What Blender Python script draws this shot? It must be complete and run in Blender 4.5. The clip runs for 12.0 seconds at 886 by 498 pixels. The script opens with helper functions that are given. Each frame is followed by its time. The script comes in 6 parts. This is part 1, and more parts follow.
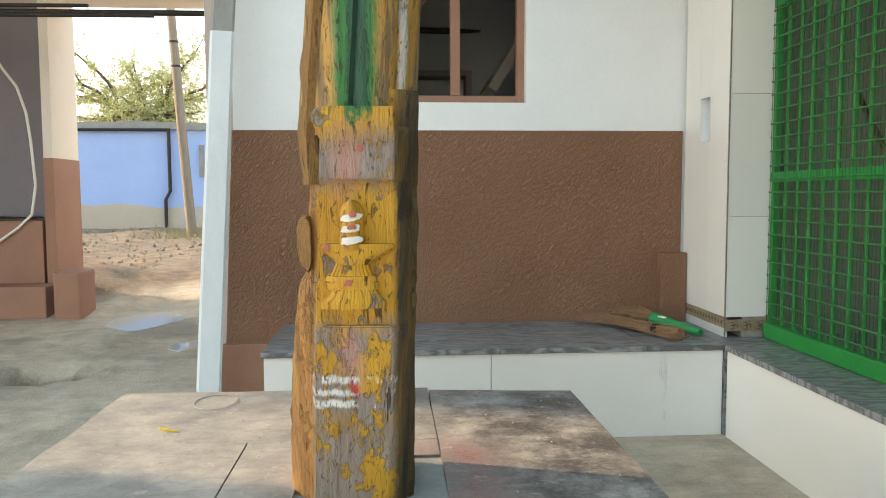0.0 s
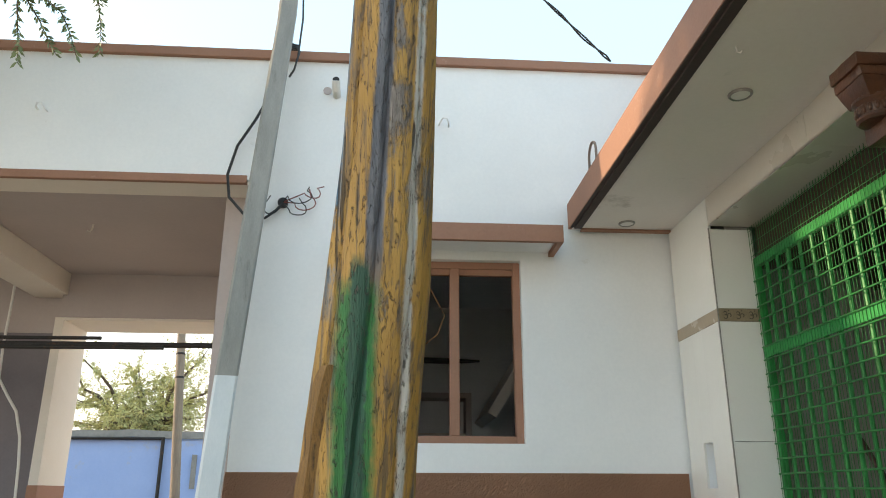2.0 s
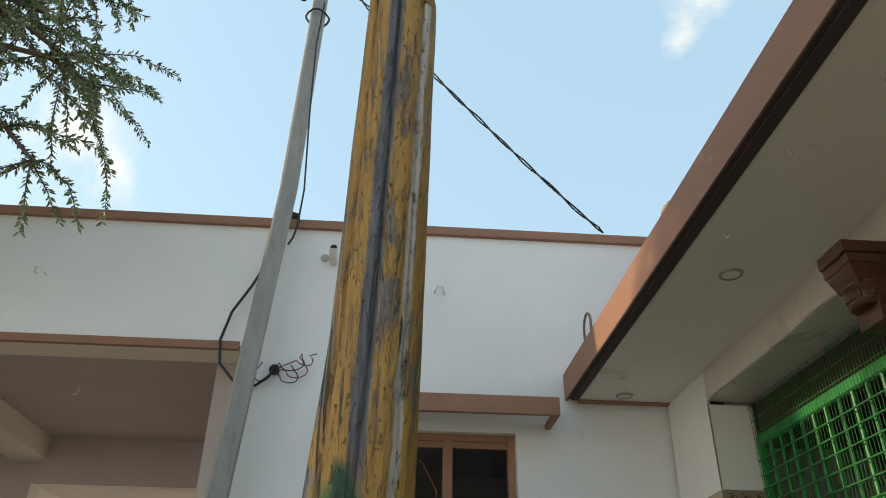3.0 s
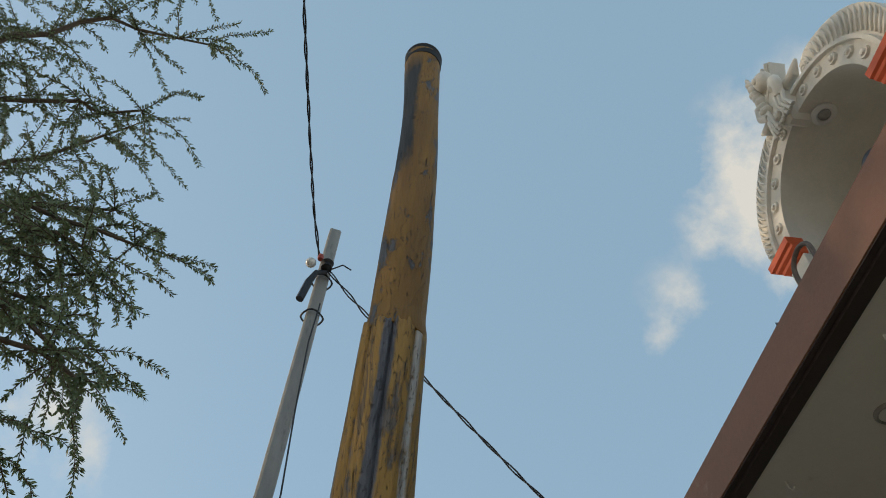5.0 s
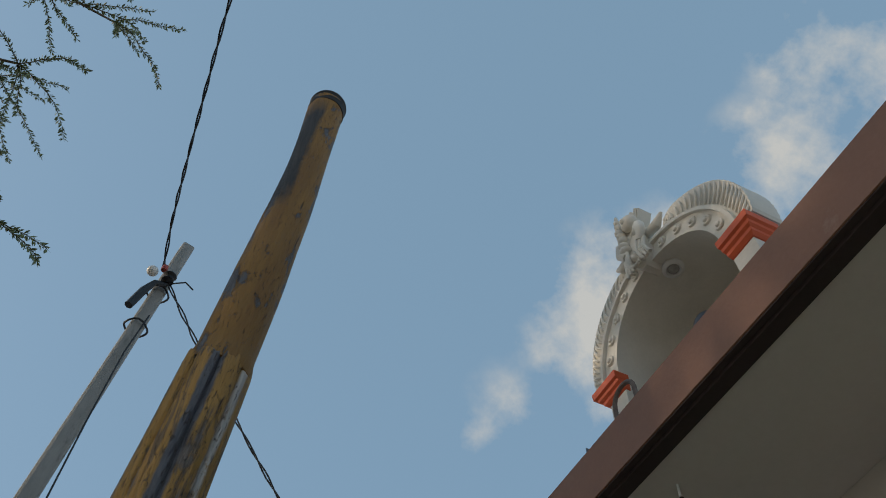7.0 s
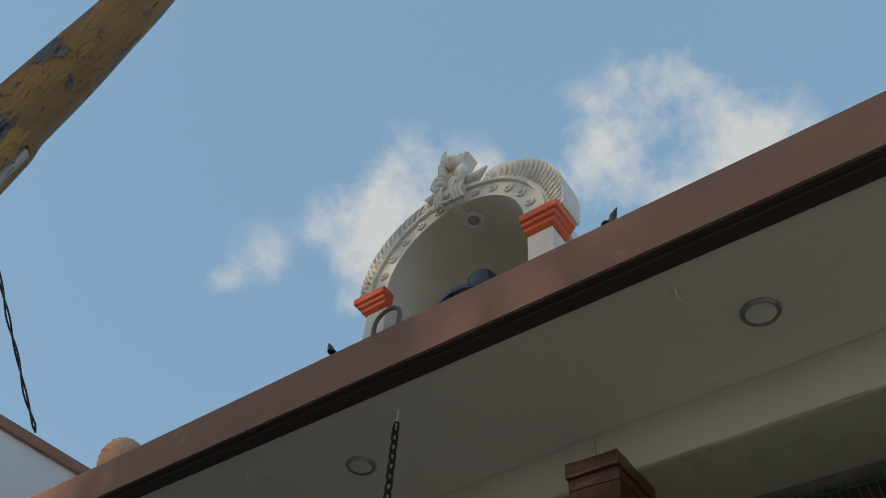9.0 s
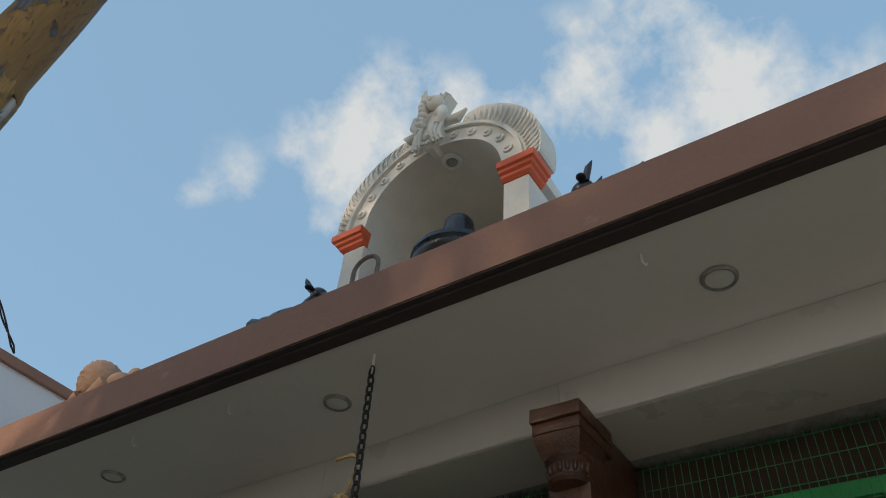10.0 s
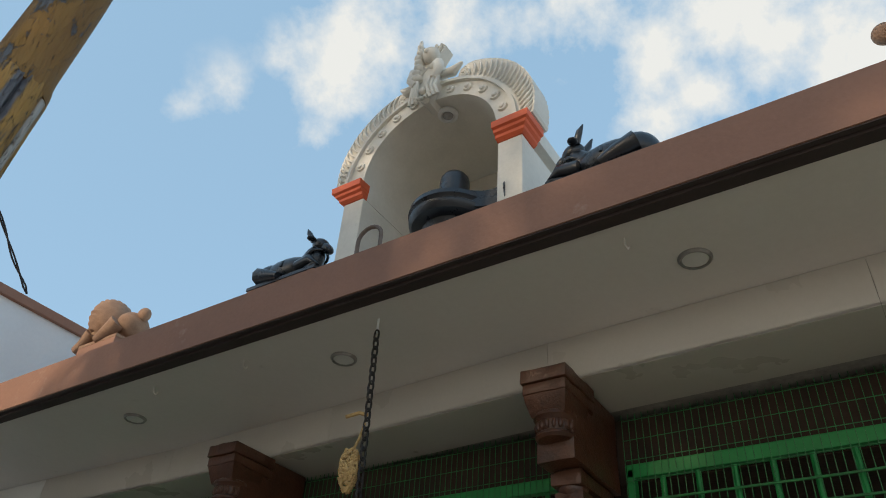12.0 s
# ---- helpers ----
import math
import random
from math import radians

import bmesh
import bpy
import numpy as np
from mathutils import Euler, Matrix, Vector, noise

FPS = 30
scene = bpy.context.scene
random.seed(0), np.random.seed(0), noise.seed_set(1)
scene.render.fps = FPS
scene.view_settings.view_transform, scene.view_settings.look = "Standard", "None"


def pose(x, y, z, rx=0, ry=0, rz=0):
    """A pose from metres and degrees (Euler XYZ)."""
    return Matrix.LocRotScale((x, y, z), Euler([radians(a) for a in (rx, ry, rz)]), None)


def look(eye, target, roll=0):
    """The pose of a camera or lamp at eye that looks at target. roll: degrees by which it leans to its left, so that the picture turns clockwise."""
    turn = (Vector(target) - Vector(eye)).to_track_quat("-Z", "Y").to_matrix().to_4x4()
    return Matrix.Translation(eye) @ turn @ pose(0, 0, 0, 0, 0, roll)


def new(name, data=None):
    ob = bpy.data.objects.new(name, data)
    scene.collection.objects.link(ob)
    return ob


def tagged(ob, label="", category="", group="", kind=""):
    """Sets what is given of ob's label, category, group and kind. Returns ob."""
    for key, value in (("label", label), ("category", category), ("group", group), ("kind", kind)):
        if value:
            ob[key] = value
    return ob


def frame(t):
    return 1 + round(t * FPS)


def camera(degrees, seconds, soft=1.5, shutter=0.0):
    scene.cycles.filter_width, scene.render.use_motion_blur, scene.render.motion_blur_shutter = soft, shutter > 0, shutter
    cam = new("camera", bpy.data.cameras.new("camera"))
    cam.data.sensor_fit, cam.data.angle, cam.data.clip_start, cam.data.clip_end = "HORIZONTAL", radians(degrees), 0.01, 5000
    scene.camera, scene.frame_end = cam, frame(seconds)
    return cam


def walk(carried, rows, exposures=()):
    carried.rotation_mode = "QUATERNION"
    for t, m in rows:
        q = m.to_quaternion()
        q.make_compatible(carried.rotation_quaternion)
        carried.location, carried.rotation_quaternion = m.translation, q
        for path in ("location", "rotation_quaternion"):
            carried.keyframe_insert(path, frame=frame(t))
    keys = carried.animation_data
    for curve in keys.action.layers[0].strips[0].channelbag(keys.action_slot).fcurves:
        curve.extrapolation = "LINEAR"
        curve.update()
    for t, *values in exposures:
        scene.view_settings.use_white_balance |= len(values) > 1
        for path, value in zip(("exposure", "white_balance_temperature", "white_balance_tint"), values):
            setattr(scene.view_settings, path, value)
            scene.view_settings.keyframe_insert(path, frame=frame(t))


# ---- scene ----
# camera: t, eye, target, roll
cam = camera(61.17, 12.0, soft=1.0)
PATH = [
    (0, (0.763, 2.099, 1.134), (0.9, 4.089, 0.988), -0.2),
    (0.5, (0.765, 2.094, 1.177), (0.897, 4.09, 1.211), -0.3),
    (1, (0.766, 2.095, 1.231), (0.899, 4.078, 1.459), -0.0),
    (1.5, (0.761, 2.092, 1.289), (0.896, 4.04, 1.719), 0.0),
    (2, (0.767, 2.076, 1.37), (0.897, 3.972, 1.992), 0.1),
    (2.5, (0.773, 2.07, 1.414), (0.901, 3.891, 2.23), 0.4),
    (3, (0.787, 2.062, 1.457), (0.907, 3.793, 2.452), 0.8),
    (3.5, (0.787, 2.047, 1.489), (0.899, 3.671, 2.651), 1.3),
    (5.5, (0.778, 2.013, 1.547), (0.889, 3.151, 3.188), 3.2),
    (6, (0.778, 2.01, 1.552), (0.952, 3.084, 3.23), 3.3),
    (6.5, (0.781, 2.017, 1.551), (1.066, 3.057, 3.235), 3.1),
    (7, (0.777, 2.019, 1.547), (1.192, 3.024, 3.225), 3.4),
    (7.5, (0.778, 2.018, 1.543), (1.333, 2.983, 3.205), 4.6),
    (9.5, (0.646, 1.988, 1.556), (1.729, 2.831, 3.01), 5.7),
    (10, (0.594, 1.948, 1.557), (1.746, 2.817, 2.942), 5.3),
    (10.5, (0.542, 1.889, 1.554), (1.752, 2.8, 2.86), 5.3),
    (11, (0.488, 1.851, 1.564), (1.742, 2.787, 2.809), 4.9),
    (11.5, (0.428, 1.835, 1.572), (1.708, 2.771, 2.79), 4.5),
    (12, (0.379, 1.837, 1.583), (1.675, 2.759, 2.796), 4.3),
]
EXPOSURES = [(0.0, 1.68, 7900, 10), (1.5, 1.50, 7600, 10), (2.0, 1.25, 7450, 10), (2.5, 0.85, 7350, 10), (3.0, 0.5, 7500, 10), (3.5, 0.25, 7700, 10), (5.5, -0.40, 6800, 10), (6.5, -0.6, 6650, 10), (7.5, -0.62, 6500, 10), (9.5, -0.34, 6350, 10), (11.0, -0.05, 6550, 10), (12.0, 0.05, 6650, 10)]
walk(cam, [(t, look(eye, target, roll)) for t, eye, target, roll in PATH], EXPOSURES)

# ---- light: low warm sun from the left, hazy blue sky with a few clouds ----
SUN_EL = radians(20)
SUN_TO = Vector((-0.97 * math.cos(SUN_EL), 0.24 * math.cos(SUN_EL), math.sin(SUN_EL))).normalized()
sun_data = bpy.data.lights.new("sun", "SUN")
sun_data.energy, sun_data.angle, sun_data.color = 2.4, radians(1.2), (1.0, 0.80, 0.58)
sun = new("sun", sun_data)
sun.matrix_world = look((0, 0, 0), -SUN_TO)


def build_world():
    world = bpy.data.worlds.new("sky")
    scene.world = world
    world.use_nodes = True
    nt = world.node_tree
    nt.nodes.clear()
    N = nt.nodes.new
    out, bg, sky = N("ShaderNodeOutputWorld"), N("ShaderNodeBackground"), N("ShaderNodeTexSky")
    sky.sky_type, sky.sun_disc = "NISHITA", False
    sky.sun_elevation, sky.sun_rotation = SUN_EL, math.atan2(SUN_TO.x, SUN_TO.y)
    sky.dust_density, sky.air_density, sky.ozone_density = 2.0, 1.0, 1.2
    bg.inputs["Strength"].default_value = 0.15
    tc = N("ShaderNodeTexCoord")

    def vmath(op, a, b):
        n = N("ShaderNodeVectorMath")
        n.operation = op
        for i, v in enumerate((a, b)):
            if isinstance(v, (tuple, Vector)):
                n.inputs[i].default_value = v
            else:
                nt.links.new(v, n.inputs[i])
        return n

    def fmath(op, a, b, clamp=False):
        n = N("ShaderNodeMath")
        n.operation, n.use_clamp = op, clamp
        for i, v in enumerate((a, b)):
            if isinstance(v, (int, float)):
                n.inputs[i].default_value = v
            else:
                nt.links.new(v, n.inputs[i])
        return n.outputs[0]

    noise_a = N("ShaderNodeTexNoise")
    noise_a.inputs["Scale"].default_value, noise_a.inputs["Detail"].default_value, noise_a.inputs["Roughness"].default_value = 7.0, 10.0, 0.60
    nt.links.new(tc.outputs["Generated"], noise_a.inputs["Vector"])
    total = None
    for direction, radius, weight in CLOUDS:
        d = Vector(direction).normalized()
        dot = vmath("DISTANCE", tc.outputs["Generated"], d).outputs["Value"]
        near = fmath("SUBTRACT", 1.0, fmath("DIVIDE", dot, radius), True)
        near = fmath("MULTIPLY", near, weight)
        total = near if total is None else fmath("MAXIMUM", total, near)
    cover = fmath("ADD", total, fmath("MULTIPLY", fmath("SUBTRACT", noise_a.outputs["Fac"], 0.5), 2.6))
    cover = fmath("MULTIPLY", fmath("MULTIPLY", fmath("SUBTRACT", cover, 0.20, True), 1.9, True), fmath("MULTIPLY", total, 3.5, True))
    cover = fmath("MULTIPLY", cover, 0.82)
    haze = N("ShaderNodeMixRGB")
    haze.inputs[0].default_value = 0.5
    haze.inputs[2].default_value = (3.35, 5.5, 7.5, 1)
    nt.links.new(sky.outputs[0], haze.inputs[1])
    sep = N("ShaderNodeSeparateXYZ")
    nt.links.new(tc.outputs["Generated"], sep.inputs[0])
    low = fmath("SUBTRACT", 1.0, fmath("MULTIPLY", sep.outputs["Z"], 3.2), True)
    low = fmath("MULTIPLY", low, 0.85)
    hor = N("ShaderNodeMixRGB")
    hor.inputs[2].default_value = (10.5, 10.0, 9.2, 1)
    nt.links.new(low, hor.inputs[0])
    nt.links.new(haze.outputs[0], hor.inputs[1])
    mix = N("ShaderNodeMixRGB")
    mix.inputs[2].default_value = (6.1, 5.95, 5.5, 1)
    nt.links.new(cover, mix.inputs[0])
    nt.links.new(hor.outputs[0], mix.inputs[1])
    nt.links.new(mix.outputs[0], bg.inputs["Color"])
    nt.links.new(bg.outputs[0], out.inputs["Surface"])


CLOUDS = [
    ((0.433, 0.425, 0.795), 0.12, 0.74), ((0.422, 0.486, 0.765), 0.11, 0.70), ((0.477, 0.360, 0.802), 0.10, 0.64),
    ((0.466, 0.546, 0.696), 0.06, 0.44), ((0.356, 0.605, 0.712), 0.07, 0.32), ((0.337, 0.646, 0.685), 0.06, 0.30),
    ((0.569, 0.198, 0.798), 0.10, 0.60), ((0.629, 0.144, 0.764), 0.12, 0.74), ((0.677, 0.108, 0.728), 0.13, 0.74),
    ((0.623, 0.076, 0.779), 0.11, 0.62), ((0.664, 0.007, 0.747), 0.14, 0.72), ((0.685, -0.046, 0.727), 0.15, 0.70),
    ((0.720, -0.150, 0.680), 0.15, 0.62), ((0.524, 0.270, 0.807), 0.09, 0.50), ((0.406, 0.464, 0.788), 0.10, 0.66),
    ((0.376, 0.529, 0.760), 0.06, 0.44), ((0.496, 0.091, 0.863), 0.10, 0.70), ((0.512, 0.189, 0.838), 0.10, 0.70),
    ((0.560, 0.040, 0.830), 0.11, 0.70), ((-0.396, 0.734, 0.552), 0.09, 0.28), ((-0.350, 0.771, 0.532), 0.08, 0.28),
    ((-0.430, 0.720, 0.546), 0.10, 0.28), ((-0.417, 0.761, 0.496), 0.08, 0.27),
]
build_world()


# ---- materials ----
def mat(name, base, dark=None, rough=0.6, metal=0.0, scale=6.0, detail_scale=60.0, var=0.5, bump=0.15, stretch=(1, 1, 1), spec=0.5, stain=None, stain_amount=0.0, stain_scale=2.0, coat=0.0, bump_dist=0.01, random_tint=0.0):
    """Base colour broken up at two scales, optional stain colour, fine relief."""
    m = bpy.data.materials.new(name)
    m.use_nodes = True
    nt = m.node_tree
    bsdf = nt.nodes["Principled BSDF"]
    N, L = nt.nodes.new, nt.links.new
    tc, mp = N("ShaderNodeTexCoord"), N("ShaderNodeMapping")
    mp.inputs["Scale"].default_value = stretch
    L(tc.outputs["Object"], mp.inputs[0])
    n1, n2 = N("ShaderNodeTexNoise"), N("ShaderNodeTexNoise")
    for n, s, d in ((n1, scale, 5), (n2, detail_scale, 4)):
        n.inputs["Scale"].default_value, n.inputs["Detail"].default_value = s, d
        n.inputs["Roughness"].default_value = 0.62
        L(mp.outputs[0], n.inputs["Vector"])
    add = N("ShaderNodeMath")
    add.operation = "MULTIPLY_ADD"
    L(n2.outputs["Fac"], add.inputs[0])
    add.inputs[1].default_value = 0.45
    L(n1.outputs["Fac"], add.inputs[2])
    ramp = N("ShaderNodeMapRange")
    ramp.inputs["From Min"].default_value, ramp.inputs["From Max"].default_value = 0.45, 1.0
    L(add.outputs[0], ramp.inputs["Value"])
    mix = N("ShaderNodeMixRGB")
    dark = dark or tuple(c * (1 - var) for c in base)
    mix.inputs[1].default_value, mix.inputs[2].default_value = (*dark, 1), (*base, 1)
    L(ramp.outputs[0], mix.inputs[0])
    col = mix.outputs[0]
    if stain:
        n3 = N("ShaderNodeTexNoise")
        n3.inputs["Scale"].default_value, n3.inputs["Detail"].default_value = stain_scale, 7
        n3.inputs["Roughness"].default_value = 0.7
        L(mp.outputs[0], n3.inputs["Vector"])
        r3 = N("ShaderNodeMapRange")
        r3.inputs["From Min"].default_value, r3.inputs["From Max"].default_value = 0.72 - 0.45 * stain_amount, 0.80 - 0.3 * stain_amount
        L(n3.outputs["Fac"], r3.inputs["Value"])
        m3 = N("ShaderNodeMixRGB")
        m3.inputs[2].default_value = (*stain, 1)
        L(r3.outputs[0], m3.inputs[0])
        L(col, m3.inputs[1])
        col = m3.outputs[0]
    if random_tint:
        oi, hsv, mr = N("ShaderNodeObjectInfo"), N("ShaderNodeHueSaturation"), N("ShaderNodeMapRange")
        L(oi.outputs["Random"], mr.inputs["Value"])
        mr.inputs["To Min"].default_value, mr.inputs["To Max"].default_value = 1 - random_tint, 1 + random_tint
        L(mr.outputs[0], hsv.inputs["Value"])
        L(col, hsv.inputs["Color"])
        col = hsv.outputs[0]
    L(col, bsdf.inputs["Base Color"])
    rr = N("ShaderNodeMapRange")
    rr.inputs["To Min"].default_value, rr.inputs["To Max"].default_value = max(0.02, rough - 0.08), min(1, rough + 0.1)
    L(n1.outputs["Fac"], rr.inputs["Value"])
    L(rr.outputs[0], bsdf.inputs["Roughness"])
    bsdf.inputs["Metallic"].default_value = metal
    bsdf.inputs["Specular IOR Level"].default_value = spec
    bsdf.inputs["Coat Weight"].default_value = coat
    if bump:
        b = N("ShaderNodeBump")
        b.inputs["Strength"].default_value, b.inputs["Distance"].default_value = bump, bump_dist
        L(add.outputs[0], b.inputs["Height"])
        L(b.outputs[0], bsdf.inputs["Normal"])
    return m


WHITE = mat("white_wall_paint", (0.80, 0.82, 0.83), (0.70, 0.73, 0.75), 0.75, scale=1.3, detail_scale=45, bump=0.25, bump_dist=0.004, stain=(0.62, 0.62, 0.60), stain_amount=0.12, stain_scale=5)
SOFFIT = mat("greyed_white_soffit", (0.76, 0.72, 0.68), (0.68, 0.64, 0.60), 0.7, scale=0.9, detail_scale=50, bump=0.2, bump_dist=0.004, stain=(0.42, 0.38, 0.34), stain_amount=0.25, stain_scale=1.6)
# white wall paint darkened: the passage's shade is put into the colour
INNER_SHADE = mat("shade_toned_wall_paint", (0.46, 0.40, 0.38), (0.40, 0.345, 0.33), 0.8, scale=1.5, detail_scale=40, bump=0.1)
CREAM = mat("cream_reveal_paint", (0.74, 0.68, 0.61), (0.66, 0.60, 0.53), 0.75, scale=2, bump=0.1)
# brown trim paint with the underside's shade put into its colour
SHADED_TRIM = mat("shaded_brown_drip_paint", (0.060, 0.042, 0.040), (0.040, 0.028, 0.027), 0.8, scale=5, detail_scale=70, bump=0.2)
BROWN = mat("brown_trim_paint", (0.34, 0.175, 0.115), (0.26, 0.13, 0.085), 0.7, scale=3, detail_scale=70, bump=0.2, stain=(0.42, 0.27, 0.2), stain_amount=0.2, stain_scale=4)
TILE = mat("white_glazed_tile", (0.80, 0.80, 0.77), (0.75, 0.75, 0.72), 0.16, scale=1.5, detail_scale=90, bump=0.0, random_tint=0.03)
GROUT = mat("tile_grout", (0.45, 0.43, 0.40), None, 0.9, scale=20)
BLACKISH = mat("dark_iron", (0.035, 0.032, 0.03), (0.018, 0.017, 0.016), 0.55, metal=0.4, scale=12, stain=(0.12, 0.055, 0.03), stain_amount=0.35, stain_scale=14)
GREEN = mat("green_enamel_paint", (0.010, 0.28, 0.06), (0.005, 0.18, 0.038), 0.48, scale=9, detail_scale=120, bump=0.25, bump_dist=0.003, stain=(0.02, 0.12, 0.04), stain_amount=0.12, stain_scale=30)
WIRE = mat("green_mesh_wire", (0.012, 0.24, 0.055), (0.02, 0.08, 0.03), 0.5, scale=30)
GREYWALL = mat("inner_grey_tile", (0.30, 0.285, 0.28), (0.24, 0.23, 0.225), 0.4, scale=2, detail_scale=30, bump=0.05)
BLACK = mat("black_statue_paint", (0.022, 0.026, 0.032), (0.012, 0.014, 0.018), 0.28, scale=14, detail_scale=90, bump=0.2)
STONE_RED = mat("oiled_brown_stone", (0.12, 0.047, 0.024), (0.04, 0.016, 0.009), 0.33, scale=14, detail_scale=110, bump=0.6, bump_dist=0.006, stain=(0.05, 0.022, 0.014), stain_amount=0.45, stain_scale=16)
SANDSTONE = mat("brown_sandstone", (0.36, 0.22, 0.14), (0.24, 0.14, 0.09), 0.85, scale=25, detail_scale=160, bump=0.6, bump_dist=0.005)
ORANGE = mat("orange_paint", (0.72, 0.13, 0.045), (0.60, 0.10, 0.035), 0.6, scale=8, bump=0.15)
IVORY = mat("ivory_plaster", (0.74, 0.70, 0.62), (0.62, 0.585, 0.51), 0.75, scale=7, detail_scale=80, bump=0.3, bump_dist=0.005, stain=(0.45, 0.43, 0.38), stain_amount=0.12, stain_scale=9)
IRON_ROUGH = mat("weathered_rebar", (0.22, 0.17, 0.14), (0.12, 0.09, 0.075), 0.8, scale=40, bump=0.5)
CABLE = mat("black_cable", (0.014, 0.015, 0.018), None, 0.5, scale=20)
LAMP_WHITE = mat("white_plastic", (0.72, 0.71, 0.68), (0.66, 0.65, 0.62), 0.4, scale=10)
LAMP_RIM = mat("lamp_rim_metal", (0.42, 0.40, 0.38), None, 0.4, metal=0.5, scale=15)
POST_GREY = mat("weathered_concrete_post", (0.34, 0.34, 0.325), (0.22, 0.225, 0.215), 0.85, scale=5, detail_scale=90, stretch=(3, 3, 0.7), bump=0.5, bump_dist=0.004, stain=(0.17, 0.17, 0.165), stain_amount=0.3, stain_scale=6)
POST_WHITE = mat("whitewashed_concrete", (0.70, 0.75, 0.78), (0.58, 0.64, 0.68), 0.8, scale=5, detail_scale=70, stretch=(2, 2, 0.7), bump=0.4, bump_dist=0.004)
BLUEWALL = mat("flaking_blue_limewash", (0.36, 0.48, 0.76), (0.29, 0.41, 0.70), 0.9, scale=1.2, detail_scale=20, bump=0.3, stain=(0.42, 0.42, 0.46), stain_amount=0.28, stain_scale=1.6)
BLUEWALL_LOW = mat("stained_lime_plaster", (0.52, 0.44, 0.34), (0.42, 0.36, 0.30), 0.9, scale=1.6, detail_scale=20, bump=0.3, stain=(0.25, 0.37, 0.66), stain_amount=0.3, stain_scale=1.3)
MORTAR = mat("grey_mortar", (0.32, 0.31, 0.29), (0.2, 0.2, 0.19), 0.95, scale=8, bump=0.6)
OLDWOOD = mat("weathered_timber", (0.30, 0.24, 0.18), (0.19, 0.15, 0.115), 0.9, scale=7, detail_scale=60, stretch=(6, 6, 0.6), bump=0.5)
SPLIT = mat("split_honey_timber", (0.46, 0.25, 0.075), (0.10, 0.055, 0.025), 0.85, scale=9, detail_scale=80, stretch=(9, 9, 0.5), bump=0.9, bump_dist=0.008, stain=(0.04, 0.028, 0.02), stain_amount=0.5, stain_scale=9)
# cream tile with the canopy's shade put into its colour
LINTEL = mat("shaded_cream_lintel_tile", (0.60, 0.57, 0.52), (0.54, 0.51, 0.46), 0.28, scale=1.5, detail_scale=90, bump=0.0, random_tint=0.03)
BARK = mat("tree_bark", (0.16, 0.12, 0.085), (0.08, 0.06, 0.045), 0.95, scale=12, stretch=(2, 2, 0.5), bump=0.8)
LEAF = mat("small_green_leaves", (0.20, 0.25, 0.125), (0.13, 0.17, 0.08), 0.6, scale=2.5, bump=0)
LEAF_FAR = mat("pale_green_leaves", (0.50, 0.48, 0.20), (0.36, 0.36, 0.14), 0.65, scale=0.8, bump=0)
TARP = mat("blue_black_tarpaulin", (0.03, 0.06, 0.12), (0.015, 0.02, 0.035), 0.4, scale=14, bump=0.4)
STRAW = mat("dry_broom_straw", (0.34, 0.20, 0.11), (0.20, 0.11, 0.06), 0.85, scale=30)
PLASTIC_GREEN = mat("green_plastic", (0.01, 0.30, 0.10), (0.008, 0.24, 0.08), 0.35, scale=12, bump=0)
GRAIN = mat("dry_paddy_grain", (0.62, 0.42, 0.18), (0.40, 0.25, 0.10), 0.8, scale=60, bump=0.3)
GLASSBULB = mat("white_glass_bulb", (0.85, 0.84, 0.80), None, 0.15, scale=10, bump=0)
COTTON = mat("grey_cotton_mop", (0.30, 0.26, 0.21), (0.18, 0.155, 0.125), 0.95, scale=40, bump=0.6)
STONES = mat("rubble_stone", (0.42, 0.34, 0.26), (0.27, 0.20, 0.145), 0.95, scale=9, bump=0.5, random_tint=0.2)
GRASS_DRY = mat("dry_grass", (0.34, 0.30, 0.13), (0.2, 0.19, 0.07), 0.9, scale=5, bump=0)


def nodes_of(name, rough=0.6):
    m = bpy.data.materials.new(name)
    m.use_nodes = True
    nt = m.node_tree
    return m, nt, nt.nodes["Principled BSDF"], nt.nodes.new, nt.links.new


